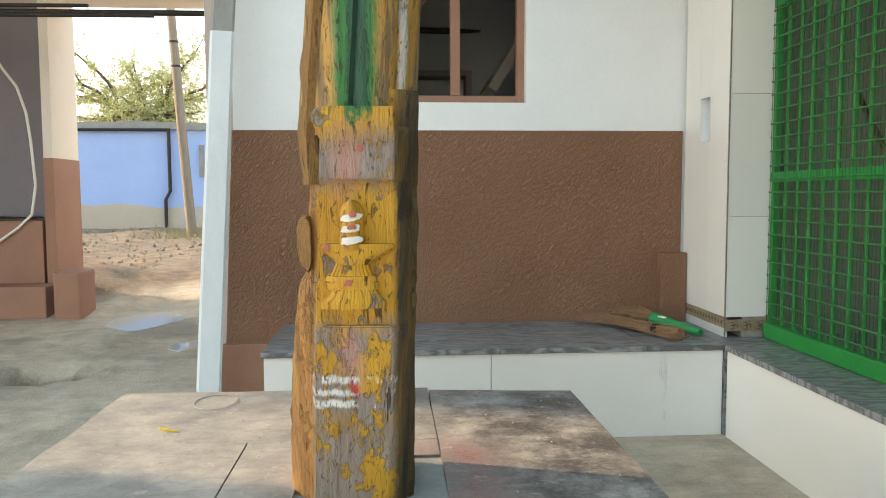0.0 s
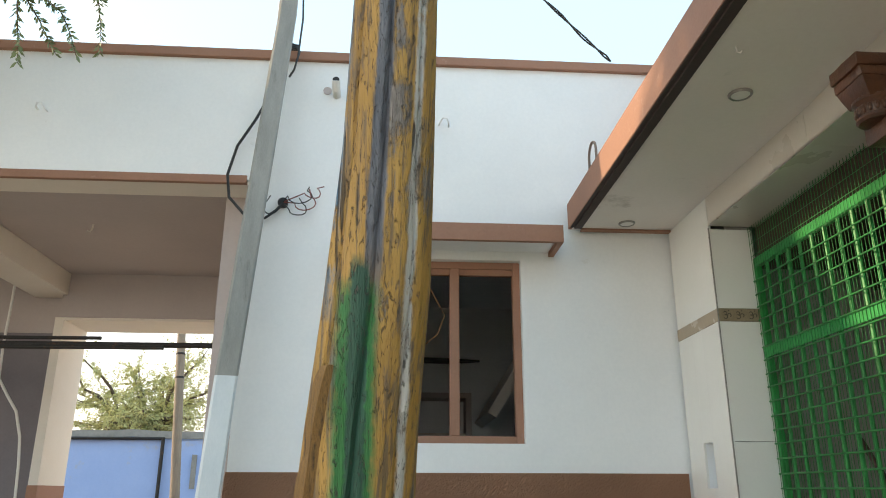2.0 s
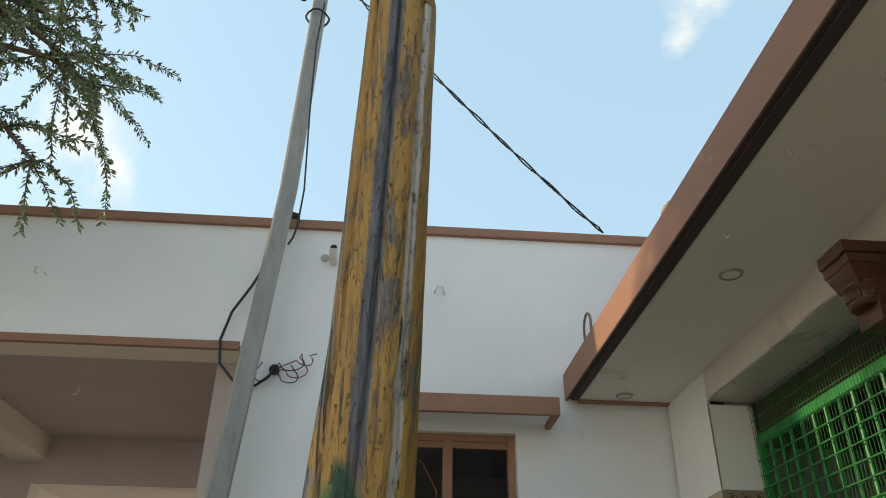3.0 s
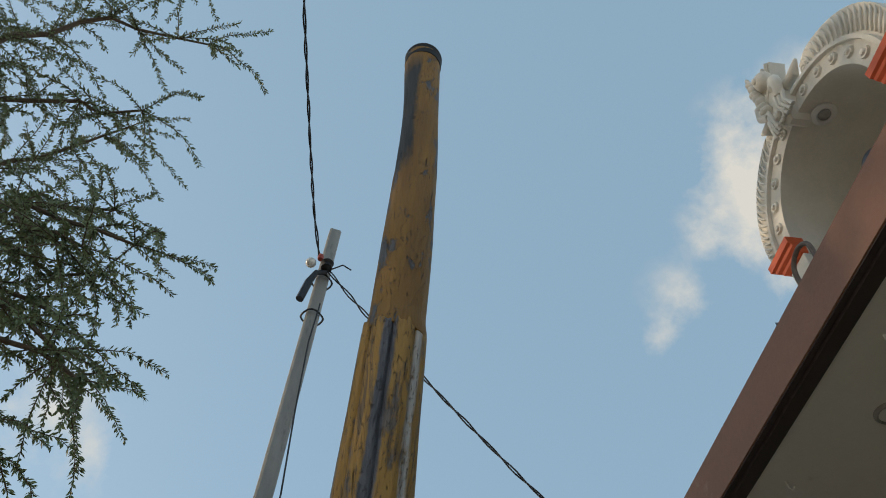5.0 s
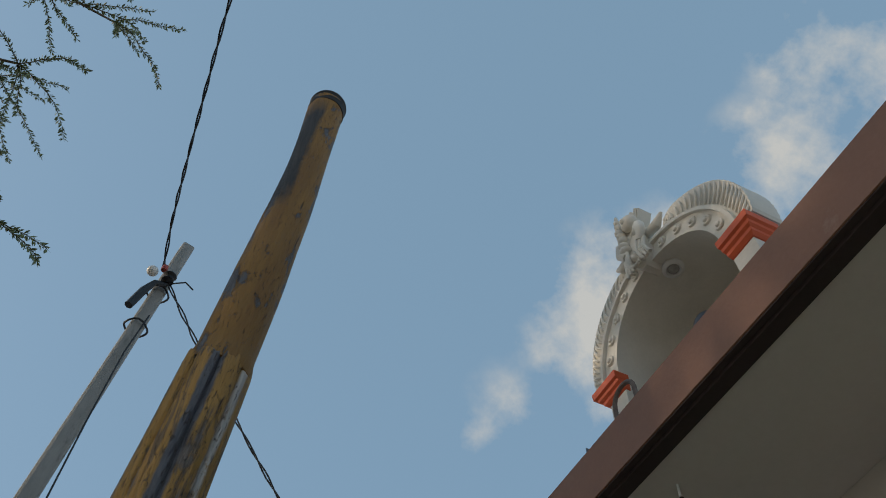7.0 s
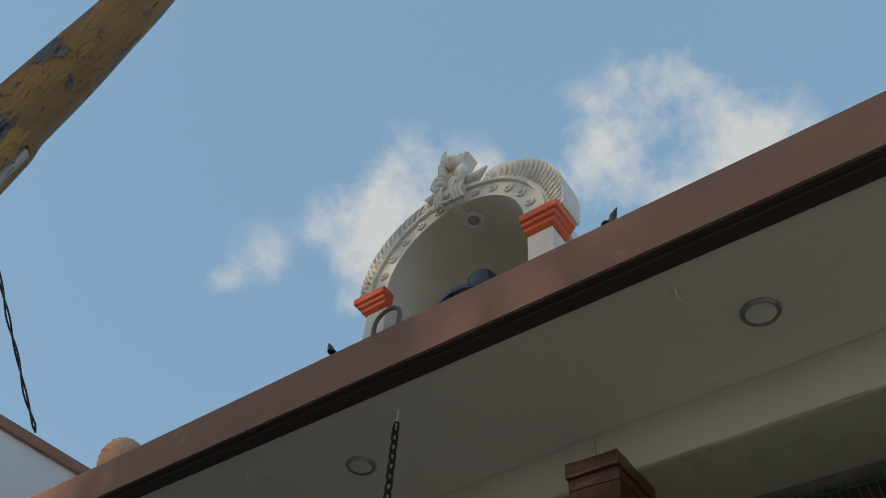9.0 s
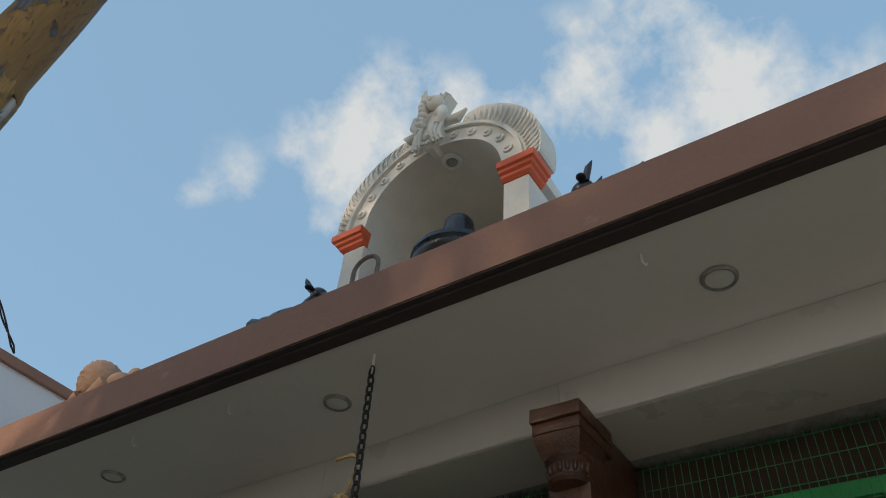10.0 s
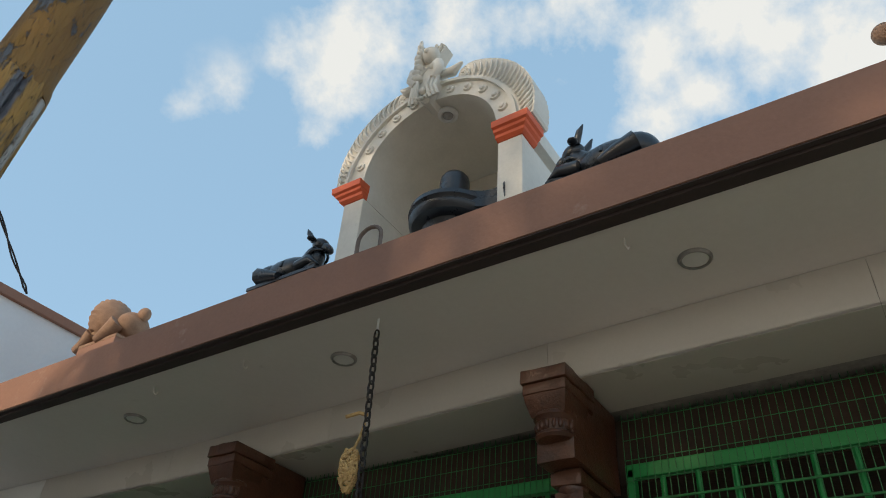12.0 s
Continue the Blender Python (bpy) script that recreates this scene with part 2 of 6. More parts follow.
class Graph:
    """Short forms for node arithmetic."""

    def __init__(self, nt):
        self.nt, self.N, self.L = nt, nt.nodes.new, nt.links.new

    def put(self, socket, value):
        if isinstance(value, (int, float)):
            socket.default_value = value
        elif isinstance(value, tuple):
            socket.default_value = value if len(value) != 3 or socket.type == "VECTOR" else (*value, 1)
        else:
            self.L(value, socket)

    def m(self, op, a, b=0.0, c=0.0, clamp=False):
        n = self.N("ShaderNodeMath")
        n.operation, n.use_clamp = op, clamp
        for i, v in enumerate((a, b, c)):
            self.put(n.inputs[i], v)
        return n.outputs[0]

    def noise(self, vec, scale, detail=5, rough=0.6, distortion=0.0):
        n = self.N("ShaderNodeTexNoise")
        n.inputs["Scale"].default_value, n.inputs["Detail"].default_value = scale, detail
        n.inputs["Roughness"].default_value, n.inputs["Distortion"].default_value = rough, distortion
        self.L(vec, n.inputs["Vector"])
        return n.outputs["Fac"]

    def scaled(self, vec, s, rot=(0, 0, 0)):
        n = self.N("ShaderNodeMapping")
        n.inputs["Scale"].default_value, n.inputs["Rotation"].default_value = s, rot
        self.L(vec, n.inputs[0])
        return n.outputs[0]

    def step(self, v, lo, hi):
        n = self.N("ShaderNodeMapRange")
        n.inputs["From Min"].default_value, n.inputs["From Max"].default_value = lo, hi
        self.put(n.inputs["Value"], v)
        return n.outputs[0]

    def mix(self, fac, a, b):
        n = self.N("ShaderNodeMixRGB")
        for i, v in enumerate((fac, a, b)):
            self.put(n.inputs[i], v)
        return n.outputs[0]

    def bump(self, height, strength, dist):
        n = self.N("ShaderNodeBump")
        n.inputs["Strength"].default_value, n.inputs["Distance"].default_value = strength, dist
        self.L(height, n.inputs["Height"])
        return n.outputs[0]

    def band(self, v, lo, hi, soft):
        """1 between lo and hi."""
        return self.m("MULTIPLY", self.step(v, lo - soft, lo + soft), self.step(v, hi + soft, hi - soft))


def dado_material():
    """Brown paint over combed rough plaster: short slanting ridges."""
    m, nt, bsdf, N, L = nodes_of("combed_brown_plaster")
    g = Graph(nt)
    obj = N("ShaderNodeTexCoord").outputs["Object"]
    slanted = g.scaled(g.scaled(obj, (1, 1, 1), (0, radians(48), 0)), (20, 40, 75))
    ridges = g.noise(slanted, 1.5, 5, 0.62, 0.9)
    grain = g.noise(obj, 90, 3)
    cloudy = g.noise(obj, 1.6, 4)
    col = g.mix(g.step(cloudy, 0.3, 0.7), (0.295, 0.145, 0.082), (0.360, 0.185, 0.110))
    # paler crests: a faint highlight along the ridges put into the colour
    col = g.mix(g.m("MULTIPLY", g.step(ridges, 0.62, 0.75), 0.15), col, (0.40, 0.22, 0.14))
    L(col, bsdf.inputs["Base Color"])
    bsdf.inputs["Roughness"].default_value = 0.75
    height = g.m("MULTIPLY_ADD", grain, 0.12, g.step(ridges, 0.40, 0.62))
    L(g.bump(height, 1.0, 0.009), bsdf.inputs["Normal"])
    return m


DADO = dado_material()


def granite_material():
    """Dark grey granite with wavy paler veins."""
    m, nt, bsdf, N, L = nodes_of("veined_grey_granite")
    g = Graph(nt)
    obj = N("ShaderNodeTexCoord").outputs["Object"]
    w = N("ShaderNodeTexWave")
    w.wave_type, w.bands_direction = "BANDS", "Y"
    w.inputs["Scale"].default_value, w.inputs["Distortion"].default_value = 4.5, 22.0
    w.inputs["Detail"].default_value, w.inputs["Detail Scale"].default_value = 5.0, 1.4
    L(g.scaled(obj, (0.5, 1.2, 1)), w.inputs["Vector"])
    grain = g.noise(obj, 140, 3)
    v = g.m("MULTIPLY_ADD", grain, 0.5, g.m("MULTIPLY", w.outputs["Fac"], 0.75))
    col = g.mix(g.step(v, 0.25, 0.95), (0.10, 0.107, 0.113), (0.27, 0.275, 0.28))
    dust = g.step(g.noise(obj, 3.5, 6, 0.7), 0.5, 0.75)
    col = g.mix(g.m("MULTIPLY", dust, 0.4), col, (0.30, 0.28, 0.25))
    L(col, bsdf.inputs["Base Color"])
    L(g.step(dust, -1.0, 2.2), bsdf.inputs["Roughness"])
    return m


GRANITE = granite_material()


def slab_material():
    """Worn platform stone: dusty grey-brown with ash and red powder stains, sooty and shadow-dark right of the pole."""
    m, nt, bsdf, N, L = nodes_of("worn_platform_stone")
    g = Graph(nt)
    geo = N("ShaderNodeNewGeometry").outputs["Position"]
    big, mid, fine = g.noise(geo, 1.7, 6, 0.65), g.noise(geo, 7, 7, 0.7), g.noise(geo, 70, 4, 0.7)
    sep = N("ShaderNodeSeparateXYZ")
    L(geo, sep.inputs[0])
    col = g.mix(g.step(mid, 0.34, 0.66), (0.20, 0.18, 0.165), (0.40, 0.355, 0.31))
    wear = g.step(g.noise(g.scaled(geo, (1.4, 4.2, 1.0), (0, 0, -0.4)), 5.0, 8, 0.78, 0.9), 0.52, 0.68)
    col = g.mix(g.m("MULTIPLY", wear, 0.5), col, (0.15, 0.13, 0.115))
    speck = g.step(g.noise(geo, 34, 5, 0.8), 0.60, 0.66)
    col = g.mix(g.m("MULTIPLY", speck, 0.4), col, (0.13, 0.11, 0.095))
    # sooty area right of the pole, with the pole's shadow put into the colour
    soot_shadow = g.m("MULTIPLY", g.step(g.m("ADD", sep.outputs["X"], g.m("MULTIPLY", big, 0.7)), 1.15, 1.45), g.step(mid, 0.68, 0.42))
    col = g.mix(g.m("MULTIPLY", soot_shadow, 0.88), col, (0.06, 0.046, 0.043))
    scuff = g.m("MULTIPLY", g.step(g.noise(g.scaled(geo, (1.2, 5.0, 1.0), (0, 0, 0.5)), 4.0, 7, 0.75, 0.8), 0.54, 0.66), g.step(sep.outputs["X"], 0.85, 0.95))
    col = g.mix(g.m("MULTIPLY", scuff, 0.6), col, (0.36, 0.31, 0.27))
    red = g.m("MULTIPLY", g.band(sep.outputs["X"], 0.80, 1.02, 0.08), g.band(sep.outputs["Y"], 3.45, 4.0, 0.1))
    col = g.mix(g.m("MULTIPLY", red, g.step(mid, 0.4, 0.65)), col, (0.20, 0.05, 0.045))
    ash = g.m("MULTIPLY", g.step(g.noise(geo, 16, 6, 0.75), 0.60, 0.70), 0.75)
    col = g.mix(ash, col, (0.46, 0.40, 0.345))
    blue = g.m("MULTIPLY", g.band(sep.outputs["X"], 1.0, 1.45, 0.15), g.band(sep.outputs["Y"], 4.25, 4.5, 0.1))
    col = g.mix(g.m("MULTIPLY", blue, g.m("MULTIPLY", g.step(mid, 0.45, 0.6), 0.5)), col, (0.10, 0.15, 0.20))
    col = g.mix(g.m("MULTIPLY", g.step(fine, 0.5, 0.8), 0.35), col, (0.42, 0.385, 0.35))
    L(col, bsdf.inputs["Base Color"])
    L(g.step(mid, -0.6, 1.1), bsdf.inputs["Roughness"])
    L(g.bump(g.m("MULTIPLY_ADD", fine, 0.3, mid), 0.35, 0.008), bsdf.inputs["Normal"])
    return m


SLAB = slab_material()


def ground_material():
    """Cement yard that turns to dust, grit and dry litter outside the gate."""
    m, nt, bsdf, N, L = nodes_of("dusty_ground")
    g = Graph(nt)
    geo = N("ShaderNodeNewGeometry").outputs["Position"]
    sep = N("ShaderNodeSeparateXYZ")
    L(geo, sep.inputs[0])
    big, mid, fine = g.noise(geo, 0.9, 6, 0.65), g.noise(geo, 6, 7, 0.7), g.noise(geo, 60, 4, 0.7)
    cement = g.mix(g.step(mid, 0.3, 0.72), (0.38, 0.315, 0.24), (0.60, 0.52, 0.41))
    cement = g.mix(g.m("MULTIPLY", g.step(big, 0.5, 0.62), 0.5), cement, (0.19, 0.155, 0.125))
    track = g.noise(g.scaled(geo, (1.0, 5.5, 1.0), (0, 0, 0.45)), 1.6, 7, 0.72, 0.6)
    cement = g.mix(g.m("MULTIPLY", g.step(track, 0.50, 0.68), 0.35), cement, (0.17, 0.14, 0.11))
    cement = g.mix(g.m("MULTIPLY", g.step(fine, 0.56, 0.70), 0.45), cement, (0.52, 0.47, 0.40))
    pit = g.m("MULTIPLY", g.band(g.m("ADD", sep.outputs["X"], g.m("MULTIPLY", mid, 0.1)), -1.50, -1.02, 0.05), g.band(g.m("ADD", sep.outputs["Y"], g.m("MULTIPLY", mid, 0.1)), 6.47, 6.73, 0.03))
    cement = g.mix(g.m("MULTIPLY", pit, 0.7), cement, g.mix(g.step(fine, 0.4, 0.65), (0.13, 0.085, 0.06), (0.26, 0.19, 0.14)))
    soil = g.mix(g.step(mid, 0.3, 0.7), (0.13, 0.078, 0.05), (0.30, 0.215, 0.145))
    soil = g.mix(g.step(fine, 0.6, 0.72), soil, (0.55, 0.47, 0.37))
    edge = g.m("ADD", sep.outputs["Y"], g.m("MULTIPLY", g.m("ADD", sep.outputs["X"], 1.5), -0.9))
    out = g.step(g.m("ADD", edge, g.m("MULTIPLY", big, 1.2)), 8.9, 9.6)
    col = g.mix(out, cement, soil)
    L(col, bsdf.inputs["Base Color"])
    bsdf.inputs["Roughness"].default_value = 0.9
    L(g.bump(g.m("MULTIPLY_ADD", fine, 0.7, mid), 0.7, 0.02), bsdf.inputs["Normal"])
    return m


GROUND = ground_material()


def water_material():
    m, nt, bsdf, N, L = nodes_of("sky_pale_water")
    # pale base colour stands in for the bright sky's reflection
    bsdf.inputs["Base Color"].default_value = (0.50, 0.48, 0.45, 1)
    bsdf.inputs["Roughness"].default_value = 0.06
    g = Graph(nt)
    geo = N("ShaderNodeNewGeometry").outputs["Position"]
    L(g.bump(g.noise(geo, 6, 2), 0.05, 0.01), bsdf.inputs["Normal"])
    return m


WATER = water_material()


def pole_paint(name, kind):
    """Old ochre paint flaking off grey, grained timber; kind picks the painted zones. Local z is height above the platform."""
    m, nt, bsdf, N, L = nodes_of(name)
    g = Graph(nt)
    obj = N("ShaderNodeTexCoord").outputs["Object"]
    sep = N("ShaderNodeSeparateXYZ")
    L(obj, sep.inputs[0])
    x, y, z = sep.outputs["X"], sep.outputs["Y"], sep.outputs["Z"]
    if kind == "lower":
        y = g.m("ADD", y, g.m("MULTIPLY", z, 0.135))
        x, y, z = g.m("DIVIDE", x, 0.845), g.m("DIVIDE", y, 0.87), g.m("DIVIDE", g.m("SUBTRACT", z, 0.018), 0.863)
    grain = g.noise(g.scaled(obj, (55, 55, 2.2)), 1.0, 6, 0.7, 0.4)
    streak = g.noise(g.scaled(obj, (16, 16, 1.1)), 1.0, 5, 0.65, 0.3)
    flake = g.noise(g.scaled(obj, (14, 14, 7)), 1.0, 8, 0.72)
    fine = g.noise(g.scaled(obj, (60, 60, 30)), 1.0, 4, 0.7)
    wood = g.mix(g.step(grain, 0.32, 0.68), (0.10, 0.085, 0.075), (0.33, 0.285, 0.255))
    ochre = g.mix(g.step(streak, 0.3, 0.7), (0.42, 0.20, 0.020), (0.60, 0.335, 0.032))
    ochre = g.mix(g.m("MULTIPLY", g.step(fine, 0.58, 0.7), 0.5), ochre, (0.30, 0.17, 0.05))
    fleck = g.step(g.noise(g.scaled(obj, (120, 120, 34)), 1.0, 5, 0.75, 0.6), 0.575 if kind == "fluted" else 0.60, 0.63 if kind == "fluted" else 0.65)
    if kind == "fluted":
        ochre = g.mix(g.step(streak, 0.28, 0.72), (0.34, 0.185, 0.045), (0.52, 0.305, 0.08))
    wobble = g.m("MULTIPLY", g.m("SUBTRACT", flake, 0.5), 0.05)
    xw = g.m("ADD", x, wobble)
    zw = g.m("ADD", z, g.m("MULTIPLY", g.m("SUBTRACT", flake, 0.5), 0.25))
    if kind == "lower":
        worn = g.step(flake, 0.565, 0.60)
        foot = g.m("MULTIPLY", g.step(g.m("ADD", z, g.m("MULTIPLY", flake, 0.65)), 0.62, 0.50), 0.92)
        foot = g.m("MAXIMUM", foot, g.m("MULTIPLY", g.band(zw, 0.22, 0.47, 0.03), g.step(flake, 0.36, 0.42)))
        foot = g.m("MULTIPLY", foot, g.step(g.noise(g.scaled(obj, (17, 17, 9)), 1.0, 6, 0.65), 0.55, 0.51))
        patch = g.m("MULTIPLY", g.band(zw, 0.84, 0.95, 0.03), g.step(flake, 0.36, 0.44))
        worn = g.m("MAXIMUM", worn, g.m("MAXIMUM", foot, patch))
        col = g.mix(worn, ochre, g.mix(0.35, wood, (0.34, 0.27, 0.25)))
        pink = g.m("MULTIPLY", g.band(xw, -0.045, 0.015, 0.02), g.m("MAXIMUM", g.band(zw, 0.30, 0.45, 0.03), g.band(zw, 0.83, 0.97, 0.04)))
        col = g.mix(g.m("MULTIPLY", pink, 0.75), col, (0.46, 0.24, 0.20))
        for zc, half in ((0.262, 0.010), (0.294, 0.008), (0.330, 0.010)):
            line = g.m("MULTIPLY", g.band(g.m("ADD", z, g.m("MULTIPLY", g.m("SUBTRACT", streak, 0.5), 0.06)), zc - half, zc + half, 0.004), g.step(g.m("ADD", flake, g.m("MULTIPLY", g.m("SUBTRACT", streak, 0.5), 0.9)), 0.56, 0.49))
            line = g.m("MULTIPLY", line, g.step(y, -0.10, -0.13))
            col = g.mix(line, col, (0.72, 0.71, 0.69))
        dot = g.m("MULTIPLY", g.band(xw, -0.022, 0.006, 0.005), g.band(zw, 0.285, 0.31, 0.005))
        col = g.mix(g.m("MULTIPLY", dot, g.step(y, -0.10, -0.13)), col, (0.55, 0.07, 0.06))
        green = g.m("MULTIPLY", g.band(xw, -0.016, 0.050, 0.005), g.step(zw, 0.985, 1.005))
        col = g.mix(green, col, g.mix(g.step(grain, 0.3, 0.7), (0.015, 0.10, 0.03), (0.03, 0.19, 0.05)))
        # turns near-black with ochre streaks towards the right side
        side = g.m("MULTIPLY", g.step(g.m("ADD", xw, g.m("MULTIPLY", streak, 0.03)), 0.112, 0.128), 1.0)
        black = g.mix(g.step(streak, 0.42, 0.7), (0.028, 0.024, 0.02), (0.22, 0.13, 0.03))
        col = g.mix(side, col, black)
        bare = g.m("MULTIPLY", g.step(g.m("ADD", xw, g.m("MULTIPLY", streak, 0.02)), -0.085, -0.10), g.step(y, -0.16, -0.12))
        honey = g.mix(g.step(grain, 0.3, 0.7), (0.15, 0.068, 0.022), (0.56, 0.27, 0.075))
        honey = g.mix(g.m("MULTIPLY", g.step(streak, 0.54, 0.64), 0.85), honey, wood)
        col = g.mix(bare, col, honey)
    elif kind == "fluted":
        worn = g.step(g.m("ADD", g.m("MULTIPLY", flake, 0.45), g.m("MULTIPLY", streak, 0.55)), 0.535, 0.585)
        col = g.mix(worn, ochre, wood)
        lines = g.step(g.noise(g.scaled(obj, (46, 46, 1.3)), 1.0, 5, 0.7, 0.35), 0.51, 0.60)
        col = g.mix(g.m("MULTIPLY", lines, 0.72), col, (0.11, 0.088, 0.075))
        angle = g.m("ADD", g.m("SUBTRACT", g.m("ADD", x, 0.013), g.m("MULTIPLY", z, 0.0308)), g.m("MULTIPLY", wobble, 0.5))
        slate = g.m("MULTIPLY", g.band(angle, -0.010, 0.028, 0.003), g.m("MULTIPLY", g.step(flake, 0.30, 0.38), g.step(z, 1.2, 1.5)))
        col = g.mix(slate, col, g.mix(g.step(grain, 0.3, 0.7), (0.05, 0.055, 0.07), (0.20, 0.205, 0.23)))
        blue = g.m("MULTIPLY", g.band(angle, -0.096, -0.074, 0.005), g.step(flake, 0.42, 0.5))
        col = g.mix(g.m("MULTIPLY", blue, g.step(z, 1.3, 1.5)), col, (0.10, 0.22, 0.34))
        white = g.m("MULTIPLY", g.band(angle, 0.080, 0.099, 0.003), g.step(flake, 0.63, 0.55))
        col = g.mix(white, col, (0.55, 0.54, 0.52))
        gz = g.m("ADD", z, g.m("MULTIPLY", flake, 0.16))
        gx = g.m("ADD", x, g.m("MULTIPLY", g.m("SUBTRACT", fine, 0.5), 0.03))
        green = g.m("MULTIPLY", g.band(gx, -0.035, 0.052, 0.010), g.band(gz, 0.925, 1.48, 0.03))
        col = g.mix(green, col, g.mix(g.step(grain, 0.3, 0.7), (0.015, 0.11, 0.03), (0.03, 0.20, 0.05)))
        deep = g.m("MULTIPLY", g.band(gx, -0.008, 0.034, 0.003), g.band(gz, 0.935, 1.53, 0.02))
        col = g.mix(deep, col, g.mix(g.step(grain, 0.3, 0.7), (0.012, 0.055, 0.035), (0.025, 0.10, 0.06)))
        grey = g.m("MULTIPLY", g.step(g.m("ADD", x, g.m("MULTIPLY", streak, 0.04)), -0.098, -0.11), g.step(z, 1.9, 1.2))
        col = g.mix(grey, col, g.mix(g.step(grain, 0.3, 0.7), (0.10, 0.06, 0.04), (0.30, 0.20, 0.14)))
    else:
        worn = g.step(g.m("ADD", flake, g.m("MULTIPLY", g.m("SUBTRACT", streak, 0.5), 0.3)), 0.56, 0.61)
        ochre = g.mix(g.step(streak, 0.28, 0.72), (0.20, 0.10, 0.022), (0.36, 0.19, 0.036))
        col = g.mix(worn, ochre, g.mix(g.step(grain, 0.3, 0.7), (0.05, 0.055, 0.07), (0.2, 0.2, 0.21)))
        scar = g.m("MULTIPLY", g.step(g.m("ADD", g.m("SUBTRACT", g.m("ADD", xw, 0.013), g.m("MULTIPLY", z, 0.0308)), g.m("MULTIPLY", streak, 0.05)), 0.016, 0.0), g.band(zw, 3.38, 3.95, 0.06))
        col = g.mix(scar, col, g.mix(g.step(grain, 0.3, 0.7), (0.018, 0.018, 0.02), (0.07, 0.065, 0.06)))
    col = g.mix(g.m("MULTIPLY", fleck, 0.75), col, (0.07, 0.055, 0.045))
    crack = g.step(g.noise(g.scaled(obj, (30, 30, 1.0)), 1.0, 3, 0.5, 0.25), 0.67, 0.695)
    col = g.mix(g.m("MULTIPLY", crack, 0.85), col, (0.03, 0.02, 0.012))
    L(col, bsdf.inputs["Base Color"])
    bsdf.inputs["Roughness"].default_value = 0.62
    height = g.m("ADD", g.m("MULTIPLY", grain, 0.8), g.m("MULTIPLY", worn, -0.5))
    height = g.m("ADD", height, g.m("MULTIPLY", fleck, -0.5))
    height = g.m("ADD", height, g.m("MULTIPLY", crack, -1.2))
    L(g.bump(height, 1.0, 0.008), bsdf.inputs["Normal"])
    return m


POLE_LOWER, POLE_FLUTED, POLE_ROUND = pole_paint("old_pole_paint_lower", "lower"), pole_paint("old_pole_paint_fluted", "fluted"), pole_paint("old_pole_paint_round", "round")


# ---- mesh helpers ----
def box(bm, x0, x1, y0, y1, z0, z1):
    vs = [bm.verts.new((x, y, z)) for z in (z0, z1) for x, y in ((x0, y0), (x1, y0), (x1, y1), (x0, y1))]
    for f in ((3, 2, 1, 0), (4, 5, 6, 7), (0, 1, 5, 4), (1, 2, 6, 5), (2, 3, 7, 6), (3, 0, 4, 7)):
        bm.faces.new([vs[i] for i in f])
    return vs


def boxes(*spans, bevel=0.0):
    bm = bmesh.new()
    for s in spans:
        box(bm, *s)
    if bevel:
        bmesh.ops.bevel(bm, geom=bm.edges[:], offset=bevel, segments=2, affect="EDGES", profile=0.6)
    return bm


def tube(bm, points, radius, sides=8, caps=True):
    """A round bar along points; radius may be one number or one for each point."""
    pts = [Vector(p) for p in points]
    radii = radius if isinstance(radius, (list, tuple)) else [radius] * len(pts)
    rings, up = [], None
    for i, p in enumerate(pts):
        d = (pts[min(i + 1, len(pts) - 1)] - pts[max(i - 1, 0)]).normalized()
        if up is None:
            up = d.orthogonal().normalized()
        up = (up - d * up.dot(d)).normalized()
        side = d.cross(up)
        rings.append([bm.verts.new(p + radii[i] * (math.cos(a) * up + math.sin(a) * side)) for a in (2 * math.pi * k / sides for k in range(sides))])
    for a, b in zip(rings, rings[1:]):
        for k in range(sides):
            bm.faces.new((a[k], a[(k + 1) % sides], b[(k + 1) % sides], b[k]))
    if caps:
        bm.faces.new(rings[0][::-1])
        bm.faces.new(rings[-1])
    return bm


def loft(bm, rings, caps=True):
    made = [[bm.verts.new(p) for p in r] for r in rings]
    n = len(made[0])
    for a, b in zip(made, made[1:]):
        for k in range(n):
            bm.faces.new((a[k], a[(k + 1) % n], b[(k + 1) % n], b[k]))
    if caps:
        bm.faces.new(made[0][::-1])
        bm.faces.new(made[-1])
    return bm


def lathe(bm, centre, profile, sides=24, axis="z"):
    c = Vector(centre)
    rings = []
    for r, h in profile:
        ring = []
        for k in range(sides):
            a = 2 * math.pi * k / sides
            u, v = r * math.cos(a), r * math.sin(a)
            ring.append(c + (Vector((u, v, h)) if axis == "z" else Vector((h, u, v)) if axis == "x" else Vector((v, h, u))))
        rings.append(ring)
    return loft(bm, rings)


def ball(bm, centre, radius, stretch=(1, 1, 1), turn=None, u=14, v=9):
    m = Matrix.Translation(centre) @ (turn or Matrix()) @ Matrix.Diagonal((*[radius * s for s in stretch], 1))
    bmesh.ops.create_uvsphere(bm, u_segments=u, v_segments=v, radius=1, matrix=m)
    return bm


def part(name, bm, material, parent=None, label="", smooth=False, bevel=0.0):
    """Link a bmesh, given in world places, as one mesh object."""
    if bevel:
        bmesh.ops.bevel(bm, geom=bm.edges[:], offset=bevel, segments=2, affect="EDGES", profile=0.6)
    off = Vector((0, 0, 0))
    p = parent
    while p is not None:
        off += p.location
        p = p.parent
    bmesh.ops.translate(bm, verts=bm.verts[:], vec=-off)
    bmesh.ops.recalc_face_normals(bm, faces=bm.faces[:])
    me = bpy.data.meshes.new(name)
    bm.to_mesh(me)
    bm.free()
    for mt in material if isinstance(material, (list, tuple)) else (material,):
        me.materials.append(mt)
